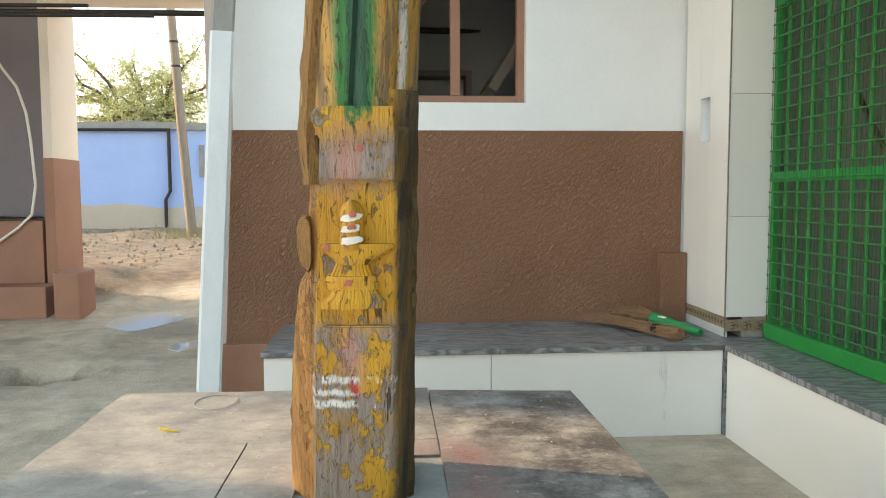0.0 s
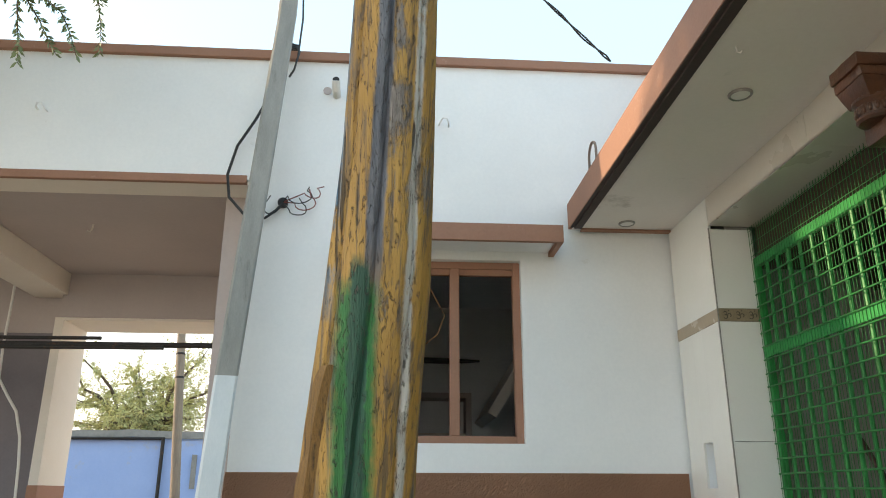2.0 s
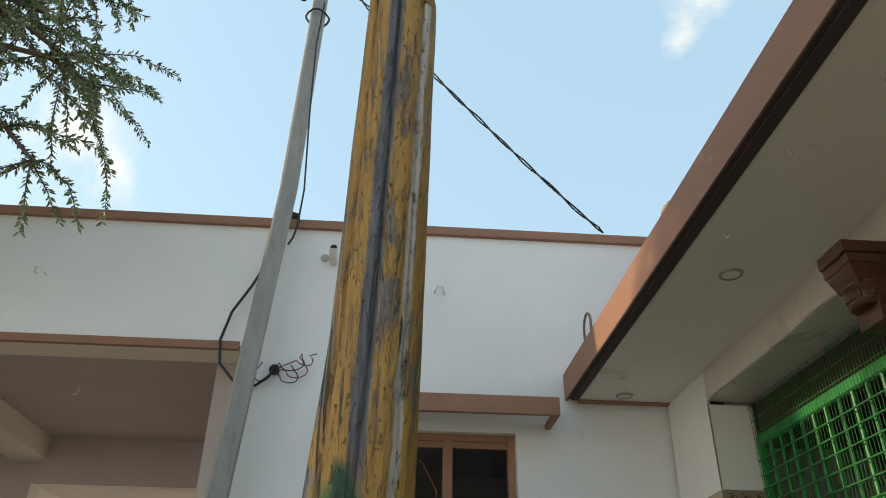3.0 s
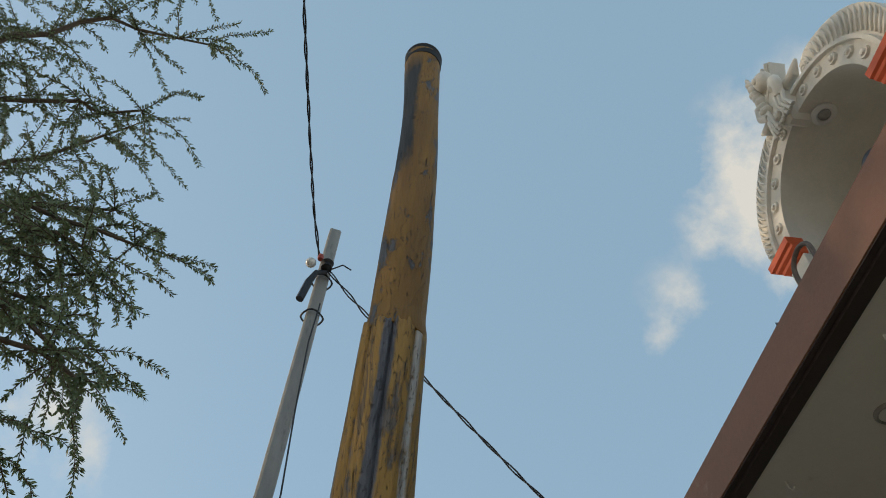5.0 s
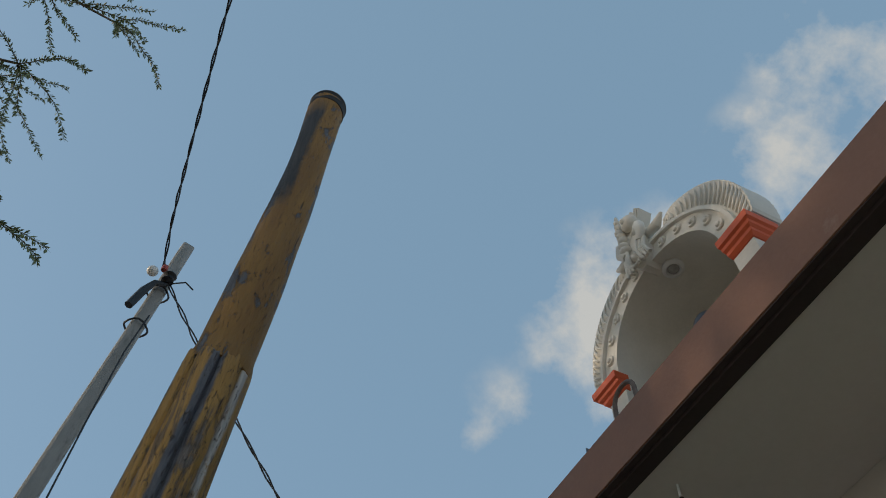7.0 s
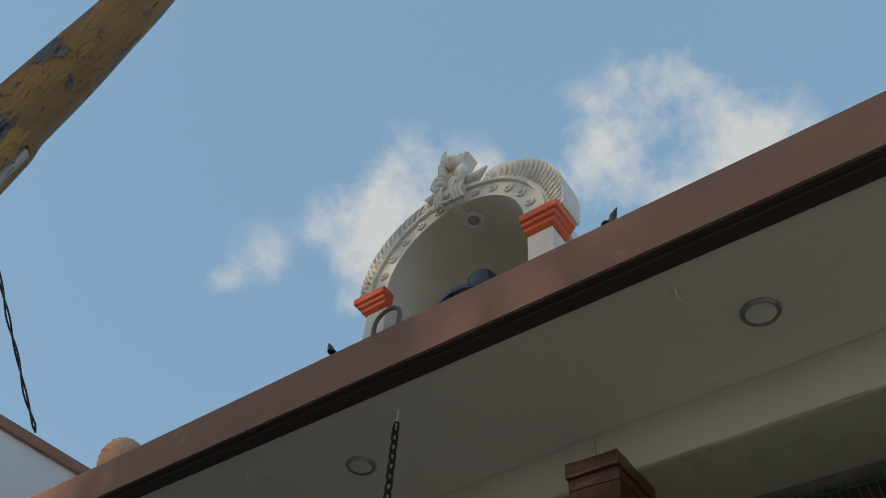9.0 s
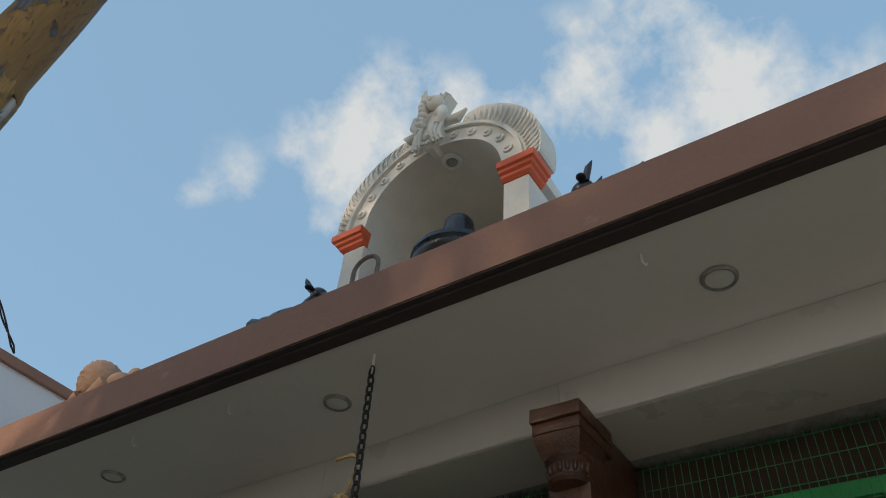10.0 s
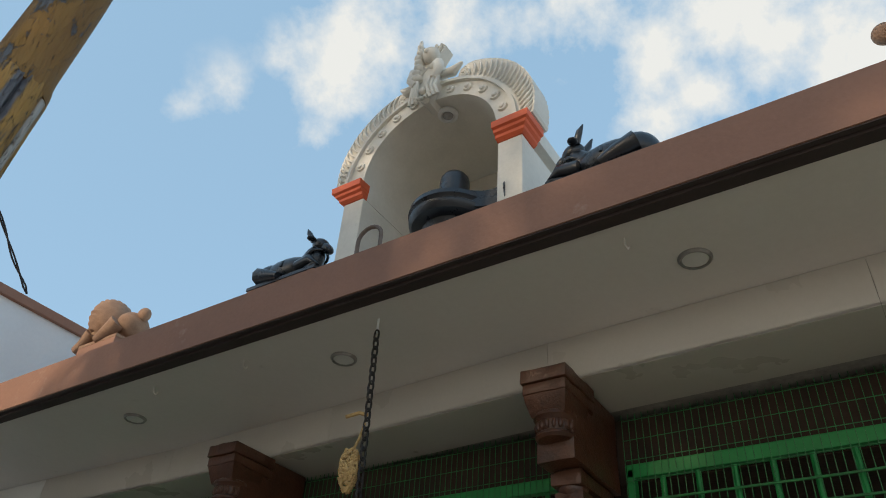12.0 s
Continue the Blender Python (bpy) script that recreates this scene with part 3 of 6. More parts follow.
    if smooth:
        me.polygons.foreach_set("use_smooth", [True] * len(me.polygons))
        me.set_sharp_from_angle(angle=radians(smooth if smooth is not True else 40))
    ob = new(name, me)
    ob.parent = parent
    return tagged(ob, label)


def thing(name, place, label, category, group="", kind=""):
    ob = new(name)
    ob.location = place
    return tagged(ob, label, category, group, kind)


def single(name, bm, material, label, category, group="", kind="", smooth=False, bevel=0.0, place=(0, 0, 0)):
    bmesh.ops.translate(bm, verts=bm.verts[:], vec=-Vector(place))
    ob = part(name, bm, material, None, label, smooth, bevel)
    ob.location = place
    return tagged(ob, label, category, group, kind)


def structure(name, bm, material, label, parent=None, smooth=False, bevel=0.0):
    return tagged(part(name, bm, material, parent, label, smooth, bevel), kind="structure")


# ---- the ground: one sheet from the yard to the horizon ----
def lerp_table(v, table):
    for (a, fa), (b, fb) in zip(table, table[1:]):
        if v <= b:
            k = max(0.0, (v - a) / (b - a))
            return fa + (fb - fa) * k
    return table[-1][1]


RISE = [(-1e3, 0.0), (5.6, 0.0), (6.15, 0.07), (8.0, 0.20), (8.6, 0.28), (10.0, 0.40), (12.0, 0.49), (15.0, 0.555), (1e4, 0.555)]


PUDDLES = [(-1.12, 7.85, 0.26, 0.40, 0.185), (-0.60, 7.10, 0.10, 0.14, 0.135)]


def ground_z(x, y):
    z = lerp_table(y, RISE)
    z += 0.012 * noise.noise((x * 1.3, y * 1.3, 0.0)) * min(1, max(0, (y - 5.4)))
    if y > 9.0:
        z += 0.05 * noise.noise((x * 1.1, y * 1.1, 4.0)) + 0.02 * noise.noise((x * 4, y * 4, 2.0))
    pit = math.hypot((x + 1.30) / 0.27, (y - 6.55) / 0.15)
    if pit < 1.25:
        z -= 0.11 * min(1.0, max(0.0, (1.25 - pit) / 0.3))
    for px, py, rx, ry, level in PUDDLES:
        k = math.hypot((x - px) / rx, (y - py) / ry)
        if k < 1.9:
            z += (level - z) * min(1.0, (1.9 - k) / 0.5)
    if -2.9 < x < -1.3 and 8.7 < y < 10.2:
        z += 0.16 * math.exp(-((x + 2.0) ** 2 + (y - 9.2) ** 2) / 0.25)
    return z


def build_ground():
    def axis(lo, hi, step, far):
        vals, v = [], lo
        while v <= hi + 1e-6:
            vals.append(v)
            v += step
        grow = step
        while vals[-1] < far:
            grow *= 1.5
            vals.append(vals[-1] + grow)
        grow = step
        while vals[0] > -far:
            grow *= 1.5
            vals.insert(0, vals[0] - grow)
        return vals

    xs, ys = axis(-5.0, 3.0, 0.075, 900), axis(1.0, 16.0, 0.075, 900)
    verts = [(x, y, ground_z(x, y)) for y in ys for x in xs]
    w = len(xs)
    faces = [(j * w + i, j * w + i + 1, (j + 1) * w + i + 1, (j + 1) * w + i) for j in range(len(ys) - 1) for i in range(w - 1)]
    me = bpy.data.meshes.new("ground")
    me.from_pydata(verts, [], faces)
    me.materials.append(GROUND)
    me.polygons.foreach_set("use_smooth", [True] * len(me.polygons))
    tagged(new("ground", me), "dusty cement yard turning to gritty earth beyond the passage", "ground", kind="structure")


build_ground()

# ---- the white house across the end of the yard ----
WALL_Y, WALL_T = 6.18, 0.23
WIN = (0.735, 1.497, 1.628, 2.655)  # x0, x1, z0, z1
SLAB_Z, ROOF_Z = 3.11, 3.915


def build_house():
    y0, y1 = WALL_Y, WALL_Y + WALL_T
    x0, x1, z0, z1 = WIN
    left = -0.07
    bm = boxes((left, x0, y0, y1, 0, SLAB_Z), (x0, x1, y0, y1, 0, z0), (x0, x1, y0, y1, z1, SLAB_Z), (x1, 6.5, y0, y1, 0, SLAB_Z), (-6.6, 6.5, y0, y1, SLAB_Z, ROOF_Z))
    wall = structure("wall_back", bm, WHITE, "white painted plaster wall of the house, slightly stained")
    part("coping", boxes((-6.65, 6.5, y0 - 0.03, y1 + 0.05, ROOF_Z, 3.975), bevel=0.006), BROWN, wall, "brown painted coping along the roof edge")
    part("drip_band", boxes((-6.62, left - 0.03, y0 - 0.012, y0 + 0.02, SLAB_Z - 0.022, SLAB_Z + 0.028), bevel=0.004), BROWN, wall, "brown painted edge band")
    # rough brown lower wall, with its left edge leaning out towards the foot
    bm = bmesh.new()
    lower = 0.335
    ring = [(left - 0.005, 1.477), (2.37, 1.477), (2.37, -0.05), (left - 0.075, -0.05), (left - 0.06, lower)]
    loft(bm, [[(x, y0 - 0.016, z) for x, z in ring], [(x, y0 + 0.06, z) for x, z in ring]])
    structure("dado", bm, DADO, "rough combed plaster painted brown", bevel=0.003)
    bm = boxes((left - 0.085, 0.20, y0 - 0.045, y0 - 0.012, -0.05, lower), bevel=0.008)
    structure("plinth", bm, BROWN, "brown painted low plinth of the wall")
    # window with two lights
    win = tagged(thing("window_1", (1.12, 6.24, z0), "brown framed window with two glazed lights", "window", kind="structure"), kind="structure")
    f = 0.042
    ya, yb = y0 + 0.045, y0 + 0.10
    bars = [(x0, x0 + f, ya, yb, z0, z1), (x1 - f, x1, ya, yb, z0, z1), (x0 + f, x1 - f, ya, yb, z0, z0 + f), (x0 + f, x1 - f, ya, yb, z1 - f, z1)]
    part("window_frame", boxes(*bars, bevel=0.004), BROWN, win)
    mid = 1.118
    part("mullion", boxes((mid - 0.027, mid + 0.027, ya - 0.004, yb, z0 + f, z1 - f), bevel=0.005), BROWN, win)
    for a, b in ((x0 + f, mid - 0.027), (mid + 0.027, x1 - f)):
        part("pane_rail", boxes((a, b, ya + 0.012, yb - 0.01, z1 - f - 0.035, z1 - f), bevel=0.003), BROWN, win)
    # lintel shade over the window
    shade = thing("window_shade", (1.12, 6.18, 2.7), "brown edged concrete shade projecting over the window", "sunshade", kind="structure")
    sx0, sx1, sy = 0.52, 1.692, 5.90
    part("shade_slab", boxes((sx0 + 0.02, sx1 - 0.03, sy + 0.02, y0, 2.706, 2.772), bevel=0.006), WHITE, shade, "white painted underside")
    bm = boxes((sx0, sx1, sy, sy + 0.03, 2.682, 2.779), (sx0, sx0 + 0.03, sy + 0.03, y0, 2.682, 2.779), (sx1 - 0.03, sx1, sy + 0.03, y0, 2.682, 2.779), (sx0 + 0.03, sx1 - 0.03, sy + 0.03, y0, 2.773, 2.780))
    part("shade_rim", bm, BROWN, shade, "brown painted rim with a chipped lower edge")
    # room behind the window
    rx0, rx1, ry1 = 0.06, 2.35, 9.2
    bm = boxes((rx0 - 0.15, rx0, y1, ry1, 0.3, 3.1), (rx1, rx1 + 0.15, y1, ry1, 0.3, 3.1), (rx0 - 0.15, rx1 + 0.15, ry1, ry1 + 0.15, 0.3, 3.1), (rx0, rx1, y1, ry1, 0.3, 0.45))
    structure("room_wall", bm, WHITE, "dim plastered walls of the room behind the window")
    structure("room_ceiling", boxes((rx0 - 0.15, rx1 + 0.15, y1, ry1 + 0.15, 3.1, 3.16)), WHITE, "plain ceiling of the room")
    bm = bmesh.new()
    loft(bm, [[(1.55, 8.2, 2.0), (1.62, 8.2, 1.96), (2.30, 8.2, 3.02), (2.22, 8.2, 3.06)], [(1.55, 9.19, 2.0), (1.62, 9.19, 1.96), (2.30, 9.19, 3.02), (2.22, 9.19, 3.06)]])
    structure("stair_soffit", bm, CREAM, "slanting underside of a stair in the room")
    shelf = thing("wall_shelf", (0.9, 9.1, 1.7), "built-in shelf with a pale ledge inside the room", "shelf")
    part("shelf_board", boxes((0.3, 1.45, 8.95, 9.198, 1.86, 1.89), bevel=0.003), CREAM, shelf)
    part("shelf_side", boxes((1.45, 1.50, 8.95, 9.198, 1.5, 2.2), bevel=0.003), INNER_SHADE, shelf)
    part("shelf_top", boxes((0.3, 1.50, 8.95, 9.198, 2.2, 2.25), bevel=0.003), INNER_SHADE, shelf)
    # tapered black rod on a thin hanger below the ceiling
    bm = bmesh.new()
    tube(bm, [(0.5, 7.6, 2.32), (1.18, 7.6, 2.31), (1.42, 7.6, 2.31)], [0.022, 0.022, 0.008])
    tube(bm, [(0.9, 7.6, 2.32), (0.9, 7.6, 3.1)], 0.009)
    single("hanging_rod", bm, BLACKISH, "dark rod on a hanger in the dim room", "ceiling fan", place=(0.9, 7.6, 3.1))
    bm = bmesh.new()
    tube(bm, [(0.80, 6.215, 2.62), (0.98, 6.208, 2.48), (1.06, 6.205, 2.33), (1.02, 6.203, 2.22), (0.90, 6.20, 2.12), (0.80, 6.20, 2.06)], 0.0018, 5)
    single("loose_wire", bm, mat("orange_wire", (0.55, 0.22, 0.05), None, 0.5), "thin orange wire hanging across the window", "wire", place=(0.9, 6.2, 2.1), smooth=True)


build_house()


# ---- covered passage on the left, open to the street ----
def build_passage():
    ya, yb = WALL_Y + WALL_T, 8.25
    structure("passage_ceiling", boxes((-6.5, -0.07, ya, 8.66, SLAB_Z - 0.005, 3.3)), INNER_SHADE, "plain painted ceiling of the passage")
    structure("passage_front_beam", boxes((-6.5, -0.07, WALL_Y + 0.021, ya, SLAB_Z - 0.018, SLAB_Z - 0.002)), CREAM, "painted underside of the front beam")
    structure("passage_beam", boxes((-2.20, -1.90, ya, yb + 0.1, 2.92, SLAB_Z - 0.006), bevel=0.006), CREAM, "painted ceiling beam crossing the passage")
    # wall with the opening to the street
    structure("wall_street", boxes((-6.5, -1.94, 8.37, 8.74, 0, SLAB_Z), (-1.94, -0.07, yb, 8.74, 2.738, SLAB_Z)), INNER_SHADE, "plaster wall with shade put into its colour, with an opening to the street")
    # added sheet; its dark colour stands for shade on the wall behind
    structure("shadow_sheet", boxes((-6.39, -1.976, 8.338, 8.366, 0.95, 2.62), bevel=0.004), mat("shadow_grey_sheet", (0.17, 0.15, 0.165), (0.13, 0.115, 0.125), 0.6, scale=2), "thin dark sheet added to stand for shade on the wall above the ledge")
    structure("opening_reveal", boxes((-1.97, -1.90, yb, 8.745, 1.43, 2.735), (-1.90, -0.08, yb + 0.002, 8.745, 2.715, 2.736)), CREAM, "pale painted reveal of the opening")
    structure("reveal_dado", boxes((-1.974, -1.895, yb - 0.004, 8.749, 0.0, 1.43)), BROWN, "brown painted lower reveal")
    structure("wall_passage_right", boxes((-0.26, -0.07, ya, 8.60, 0, SLAB_Z - 0.006)), INNER_SHADE, "side wall of the passage")
    structure("wall_left_end", boxes((-6.6, -6.4, ya, 8.60, 0, SLAB_Z - 0.006)), INNER_SHADE, "end wall of the passage")
    ledge = thing("ledge_wall", (-4.0, 8.5, 0), "low brown painted ledge wall with a stepped foot", "low wall", kind="structure")
    part("ledge", boxes((-6.4, -1.994, yb - 0.01, 8.37, 0, 0.937), bevel=0.008), BROWN, ledge)
    part("lower_step", boxes((-6.4, -1.87, 7.97, yb - 0.01, 0, 0.44), bevel=0.012), BROWN, ledge)
    part("step_block", boxes((-1.80, -1.60, 7.93, 8.238, 0, 0.555), bevel=0.02), BROWN, ledge)
    bm = bmesh.new()
    n = 40
    rows = []
    for j in range(4):
        row = []
        for i in range(n + 1):
            x = -3.8 + 1.78 * i / n
            y = 8.22 + 0.05 * j
            z = 0.945 + 0.04 * (0.5 + 0.5 * noise.noise((x * 9, j * 0.8, 3.0))) * (1 if j in (1, 2) else 0.6)
            row.append(bm.verts.new((x, y, z)))
        rows.append(row)
    for a, b in zip(rows, rows[1:]):
        for i in range(n):
            bm.faces.new((a[i], a[i + 1], b[i + 1], b[i]))
    bmesh.ops.solidify(bm, geom=bm.faces[:], thickness=0.012)
    single("tarpaulin", bm, TARP, "crumpled dark blue tarpaulin lying on the ledge", "tarpaulin", smooth=True, place=(-3.0, 8.25, 0.94))
    for k, (xr, z, y, r) in enumerate(((-0.25, 2.343, 7.30, 0.020), (-0.79, 2.318, 7.27, 0.016), (-1.23, 2.388, 7.32, 0.013), (-0.79, 2.348, 7.34, 0.017))):
        bm = bmesh.new()
        tube(bm, [(-6.39, y, z + 0.02), (-3.0, y, z - 0.01), (xr, y, z)], r, 10)
        single("iron_pipe", bm, BLACKISH, "dark rusty iron pipe spanning the passage", "pipe", "pipes across the passage", smooth=True, place=(-3.0, y, z))

    bm = bmesh.new()
    tube(bm, [(-2.32, 8.22, 3.11), (-2.32, 8.22, 2.74), (-2.325, 8.22, 2.50), (-2.31, 8.22, 2.23), (-2.22, 8.21, 2.10), (-2.13, 8.21, 1.976), (-2.07, 8.21, 1.78), (-2.045, 8.21, 1.58), (-2.02, 8.21, 1.215), (-2.06, 8.215, 0.985), (-2.17, 8.22, 0.88), (-2.36, 8.22, 0.745)], 0.011, 8)
    single("hanging_cord", bm, LAMP_WHITE, "white cord hanging in curves before the shaded wall", "cord", smooth=True, place=(-2.32, 8.22, 3.11))


build_passage()


# ---- street beyond the passage ----
def build_street():
    y = 15.5
    wall = thing("blue_wall", (-4, y, 0.5), "flaking blue limewashed street wall with damp stains", "wall", kind="structure")
    bm = bmesh.new()
    n = 60
    top = [(-16 + 24 * i / n, 2.36 + 0.05 * noise.noise((i * 0.7, 0, 0))) for i in range(n + 1)]
    split = [0.95 + 0.22 * noise.noise((i * 0.45, 3, 0)) for i in range(n + 1)]
    def sheet(lo, hi, y0, y1):
        b = bmesh.new()
        ring = [(x, z) for (x, _), z in zip(top, lo)] + [(x, z) for (x, _), z in reversed(list(zip(top, hi)))]
        for i in range(n):
            q = [(top[i][0], lo[i]), (top[i + 1][0], lo[i + 1]), (top[i + 1][0], hi[i + 1]), (top[i][0], hi[i])]
            loft(b, [[(x, y0, z) for x, z in q], [(x, y1, z) for x, z in q]])
        bmesh.ops.remove_doubles(b, verts=b.verts[:], dist=0.0005)
        return b
    bm.free()
    part("wall_face", sheet(split, [z for _, z in top], y, y + 0.3), BLUEWALL, wall)
    part("wall_foot", sheet([0.3] * (n + 1), split, y, y + 0.3), BLUEWALL_LOW, wall, "damp grey lower plaster")
    part("wall_cap", sheet([z - 0.09 for _, z in top], [z + 0.03 for _, z in top], y - 0.05, y + 0.34), MORTAR, wall, "broken grey mortar cap")
    # raised grey strip stands for a narrow dark slot in the wall
    part("wall_slot_strip", boxes((-2.56, -2.48, y - 0.04, y, 1.45, 2.0)), MORTAR, wall)
    bm = bmesh.new()
    tube(bm, [(-3.06, y - 0.06, 2.28), (-3.06, y - 0.06, 1.2), (-3.14, y - 0.06, 1.05), (-3.14, y - 0.06, 0.5)], 0.03)
    tube(bm, [(-4.9, y - 0.06, 2.26), (-3.06, y - 0.06, 2.26)], 0.025)
    single("drain_pipe", bm, BLACKISH, "dark drain pipe fixed to the blue wall", "pipe", place=(-3.3, y, 0.5), smooth=True)
    bm = bmesh.new()
    tube(bm, [(-2.16, 13.4, 0.3), (-2.29, 13.4, 2.2), (-2.40, 13.4, 3.9), (-2.63, 13.4, 7.2)], [0.072, 0.066, 0.06, 0.05], 12)
    pole = thing("street_pole", (-2.42, 13.4, 0.5), "leaning weathered wooden street pole with wire bands", "utility pole")
    part("pole_shaft", bm, OLDWOOD, pole, smooth=True)
    for z, x in ((3.0, -2.342), (3.35, -2.364), (5.2, -2.49)):
        bm = bmesh.new()
        lathe(bm, (x, 13.4, z), [(0.066, -0.015), (0.07, 0.0), (0.066, 0.015)], 12)
        part("wire_band", bm, BLACKISH, pole)
    for k, (a, b) in enumerate((((-2.52, 13.4, 5.6), (-14, 14.5, 4.2)), ((-2.53, 13.4, 5.8), (-14, 13.0, 4.6)), ((-2.56, 13.4, 6.2), (-15, 16.0, 6.0)), ((-2.51, 13.4, 5.4), (-12, 12.0, 3.2)))):
        bm = bmesh.new()
        a, b = Vector(a), Vector(b)
        tube(bm, [a.lerp(b, t) - Vector((0, 0, 0.8 * t * (1 - t))) for t in [i / 12 for i in range(13)]], 0.008, 5)
        single("street_wire", bm, CABLE, "thin overhead street wire", "wire", "street wires", place=a)
    # rubble and litter on the bank
    rng = random.Random(4)
    bm = bmesh.new()
    for _ in range(900):
        x, yy = rng.uniform(-5.5, -0.6), rng.uniform(9.2, 14.8)
        if x > -1.6 and yy < 10.6 - 1.2 * (x + 1.6):
            continue
        s = rng.choice((0.008, 0.010, 0.014, 0.018, 0.026))
        z = ground_z(x, yy)
        m = Matrix.Translation((x, yy, z + s * 0.2)) @ Euler([rng.uniform(0, 6) for _ in range(3)]).to_matrix().to_4x4() @ Matrix.Diagonal((s * rng.uniform(0.7, 2.2), s, s * rng.uniform(0.3, 0.8), 1))
        bmesh.ops.create_icosphere(bm, subdivisions=1, radius=1, matrix=m)
    single("rubble", bm, STONES, "scattered stones and grit on the earth bank", "rubble", kind="stuff")
    bm = bmesh.new()
    for _ in range(900):
        x, yy = rng.gauss(-1.9, 0.5), rng.gauss(13.6, 0.5)
        if yy > 15.3:
            continue
        z = ground_z(x, yy)
        h, dx, dy = rng.uniform(0.05, 0.16), rng.uniform(-0.08, 0.08), rng.uniform(-0.08, 0.08)
        v = [bm.verts.new(p) for p in ((x, yy, z - 0.01), (x + 0.008, yy, z - 0.01), (x + dx, yy + dy, z + h))]
        bm.faces.new(v)
    single("dry_grass", bm, GRASS_DRY, "dry grass tufts at the foot of the street wall", "grass", kind="stuff")
    for x, yy, rx, ry, level in PUDDLES:
        bm = bmesh.new()
        z = level + 0.004
        ring = []
        for k in range(28):
            a = 2 * math.pi * k / 28
            r = 1 + 0.35 * noise.noise((math.cos(a) * 1.5 + x, math.sin(a) * 1.5, 0))
            ring.append((x + rx * r * math.cos(a), yy + ry * r * math.sin(a)))
        loft(bm, [[(a, b, z - 0.09) for a, b in ring], [(a, b, z) for a, b in ring]])
        single("puddle", bm, WATER, "shallow puddle on the wet ground, its pale colour standing for reflected sky", "puddle", place=(x, yy, z), kind="structure")


build_street()


# ---- stone platform round the pole ----
PLAT_Z = 0.487


def build_platform():
    plat = thing("stone_platform", (0.6, 3.7, 0), "worn grey stone slab platform with ash stains, sooty and shadow-dark right of the pole", "platform", kind="structure")
    part("platform_core", boxes((-0.10, 1.30, 2.45, 4.37, -0.02, 0.40), (-0.10, 1.30, 2.45, 4.37, 0.41, PLAT_Z - 0.010)), MORTAR, plat)
    slabs = [
        (-0.115, 0.879, 4.049, 4.576),
        (-0.115, 0.382, 3.297, 4.045),
        (-0.115, 0.382, 2.420, 3.293),
        (0.385, 0.547, 3.618, 4.045),
        (0.385, 0.547, 2.420, 3.614),
        (0.551, 0.878, 3.930, 4.045),
        (0.551, 0.878, 2.420, 3.600),
        (0.882, 1.350, 3.276, 4.501),
        (0.882, 1.350, 2.420, 3.271),
    ]
    rng = random.Random(8)
    for x0, x1, y0, y1 in slabs:
        bm = bmesh.new()
        dz = rng.uniform(-0.003, 0.003)
        vs = box(bm, x0, x1, y0, y1, PLAT_Z - 0.085, PLAT_Z + dz)
        if x1 > 1.2 and y1 > 4.0:
            for v in vs:
                if v.co.y > y1 - 0.01 and v.co.x < 1.0:
                    v.co.y += 0.045
        bmesh.ops.subdivide_edges(bm, edges=[e for e in bm.edges if e.calc_length() > 0.15], cuts=9, use_grid_fill=True)
        for v in bm.verts:
            if v.co.z > PLAT_Z - 0.06:
                jig = 0.0035
                v.co.x += jig * noise.noise((v.co.y * 7, v.co.x * 3, 1.0)) if min(abs(v.co.x - x0), abs(v.co.x - x1)) < 1e-4 else 0
                v.co.z += 0.0025 * noise.noise((v.co.x * 5, v.co.y * 5, 2.0))
        part("slab", bm, SLAB, plat)
    bm = boxes((0.54, 0.885, 3.58, 3.94, 0.38, PLAT_Z - 0.012))
    part("pole_bed", bm, SLAB, plat, "mortar bed round the pole foot")
    # small worn marks lying on the slabs
    rng = random.Random(3)
    bm = bmesh.new()
    for _ in range(420):
        x, y, s = rng.uniform(-0.09, 1.31), rng.uniform(3.1, 4.38), 0.0009 + 0.0022 * rng.random() ** 3
        ball(bm, (x, y, PLAT_Z + 0.002), s, (1, 1.6, 0.6), u=5, v=4)
    single("crumbs", bm, mat("pale_crumbs", (0.5, 0.44, 0.36), None, 0.9), "pale crumbs and grit lying on the platform", "grit", kind="stuff")
    petal_mat = mat("yellow_petal", (0.62, 0.42, 0.04), None, 0.7)
    for x, y, a in ((0.13, 4.18, 0.6), (0.155, 4.16, 0.2)):
        bm = bmesh.new()
        ring = [(x + 0.022 * math.cos(t) * math.cos(a) - 0.004 * math.sin(t) * math.sin(a), y - 0.022 * math.cos(t) * math.sin(a) - 0.004 * math.sin(t) * math.cos(a)) for t in [i * math.pi / 5 for i in range(10)]]
        loft(bm, [[(p, q, PLAT_Z + 0.001) for p, q in ring], [(p, q, PLAT_Z + 0.0045) for p, q in ring]])
        single("petal", bm, petal_mat, "fallen yellow petal on the platform", "petal", "fallen petals", place=(x, y, PLAT_Z))
    bm = bmesh.new()
    pts = [(0.21 + 0.065 * math.cos(t), 4.45 + 0.07 * math.sin(t) * 1.2, PLAT_Z + 0.001) for t in [i * 2 * math.pi / 24 for i in range(25)]]
    tube(bm, pts, 0.0014, 5)
    single("chalk_ring", bm, mat("chalk_white", (0.5, 0.47, 0.43), None, 0.95, scale=40), "faint white chalk ring drawn on the stone", "chalk mark", place=(0.21, 4.45, PLAT_Z))


build_platform()

# ---- the old temple pole ----
POLE_FOOT = 0.488
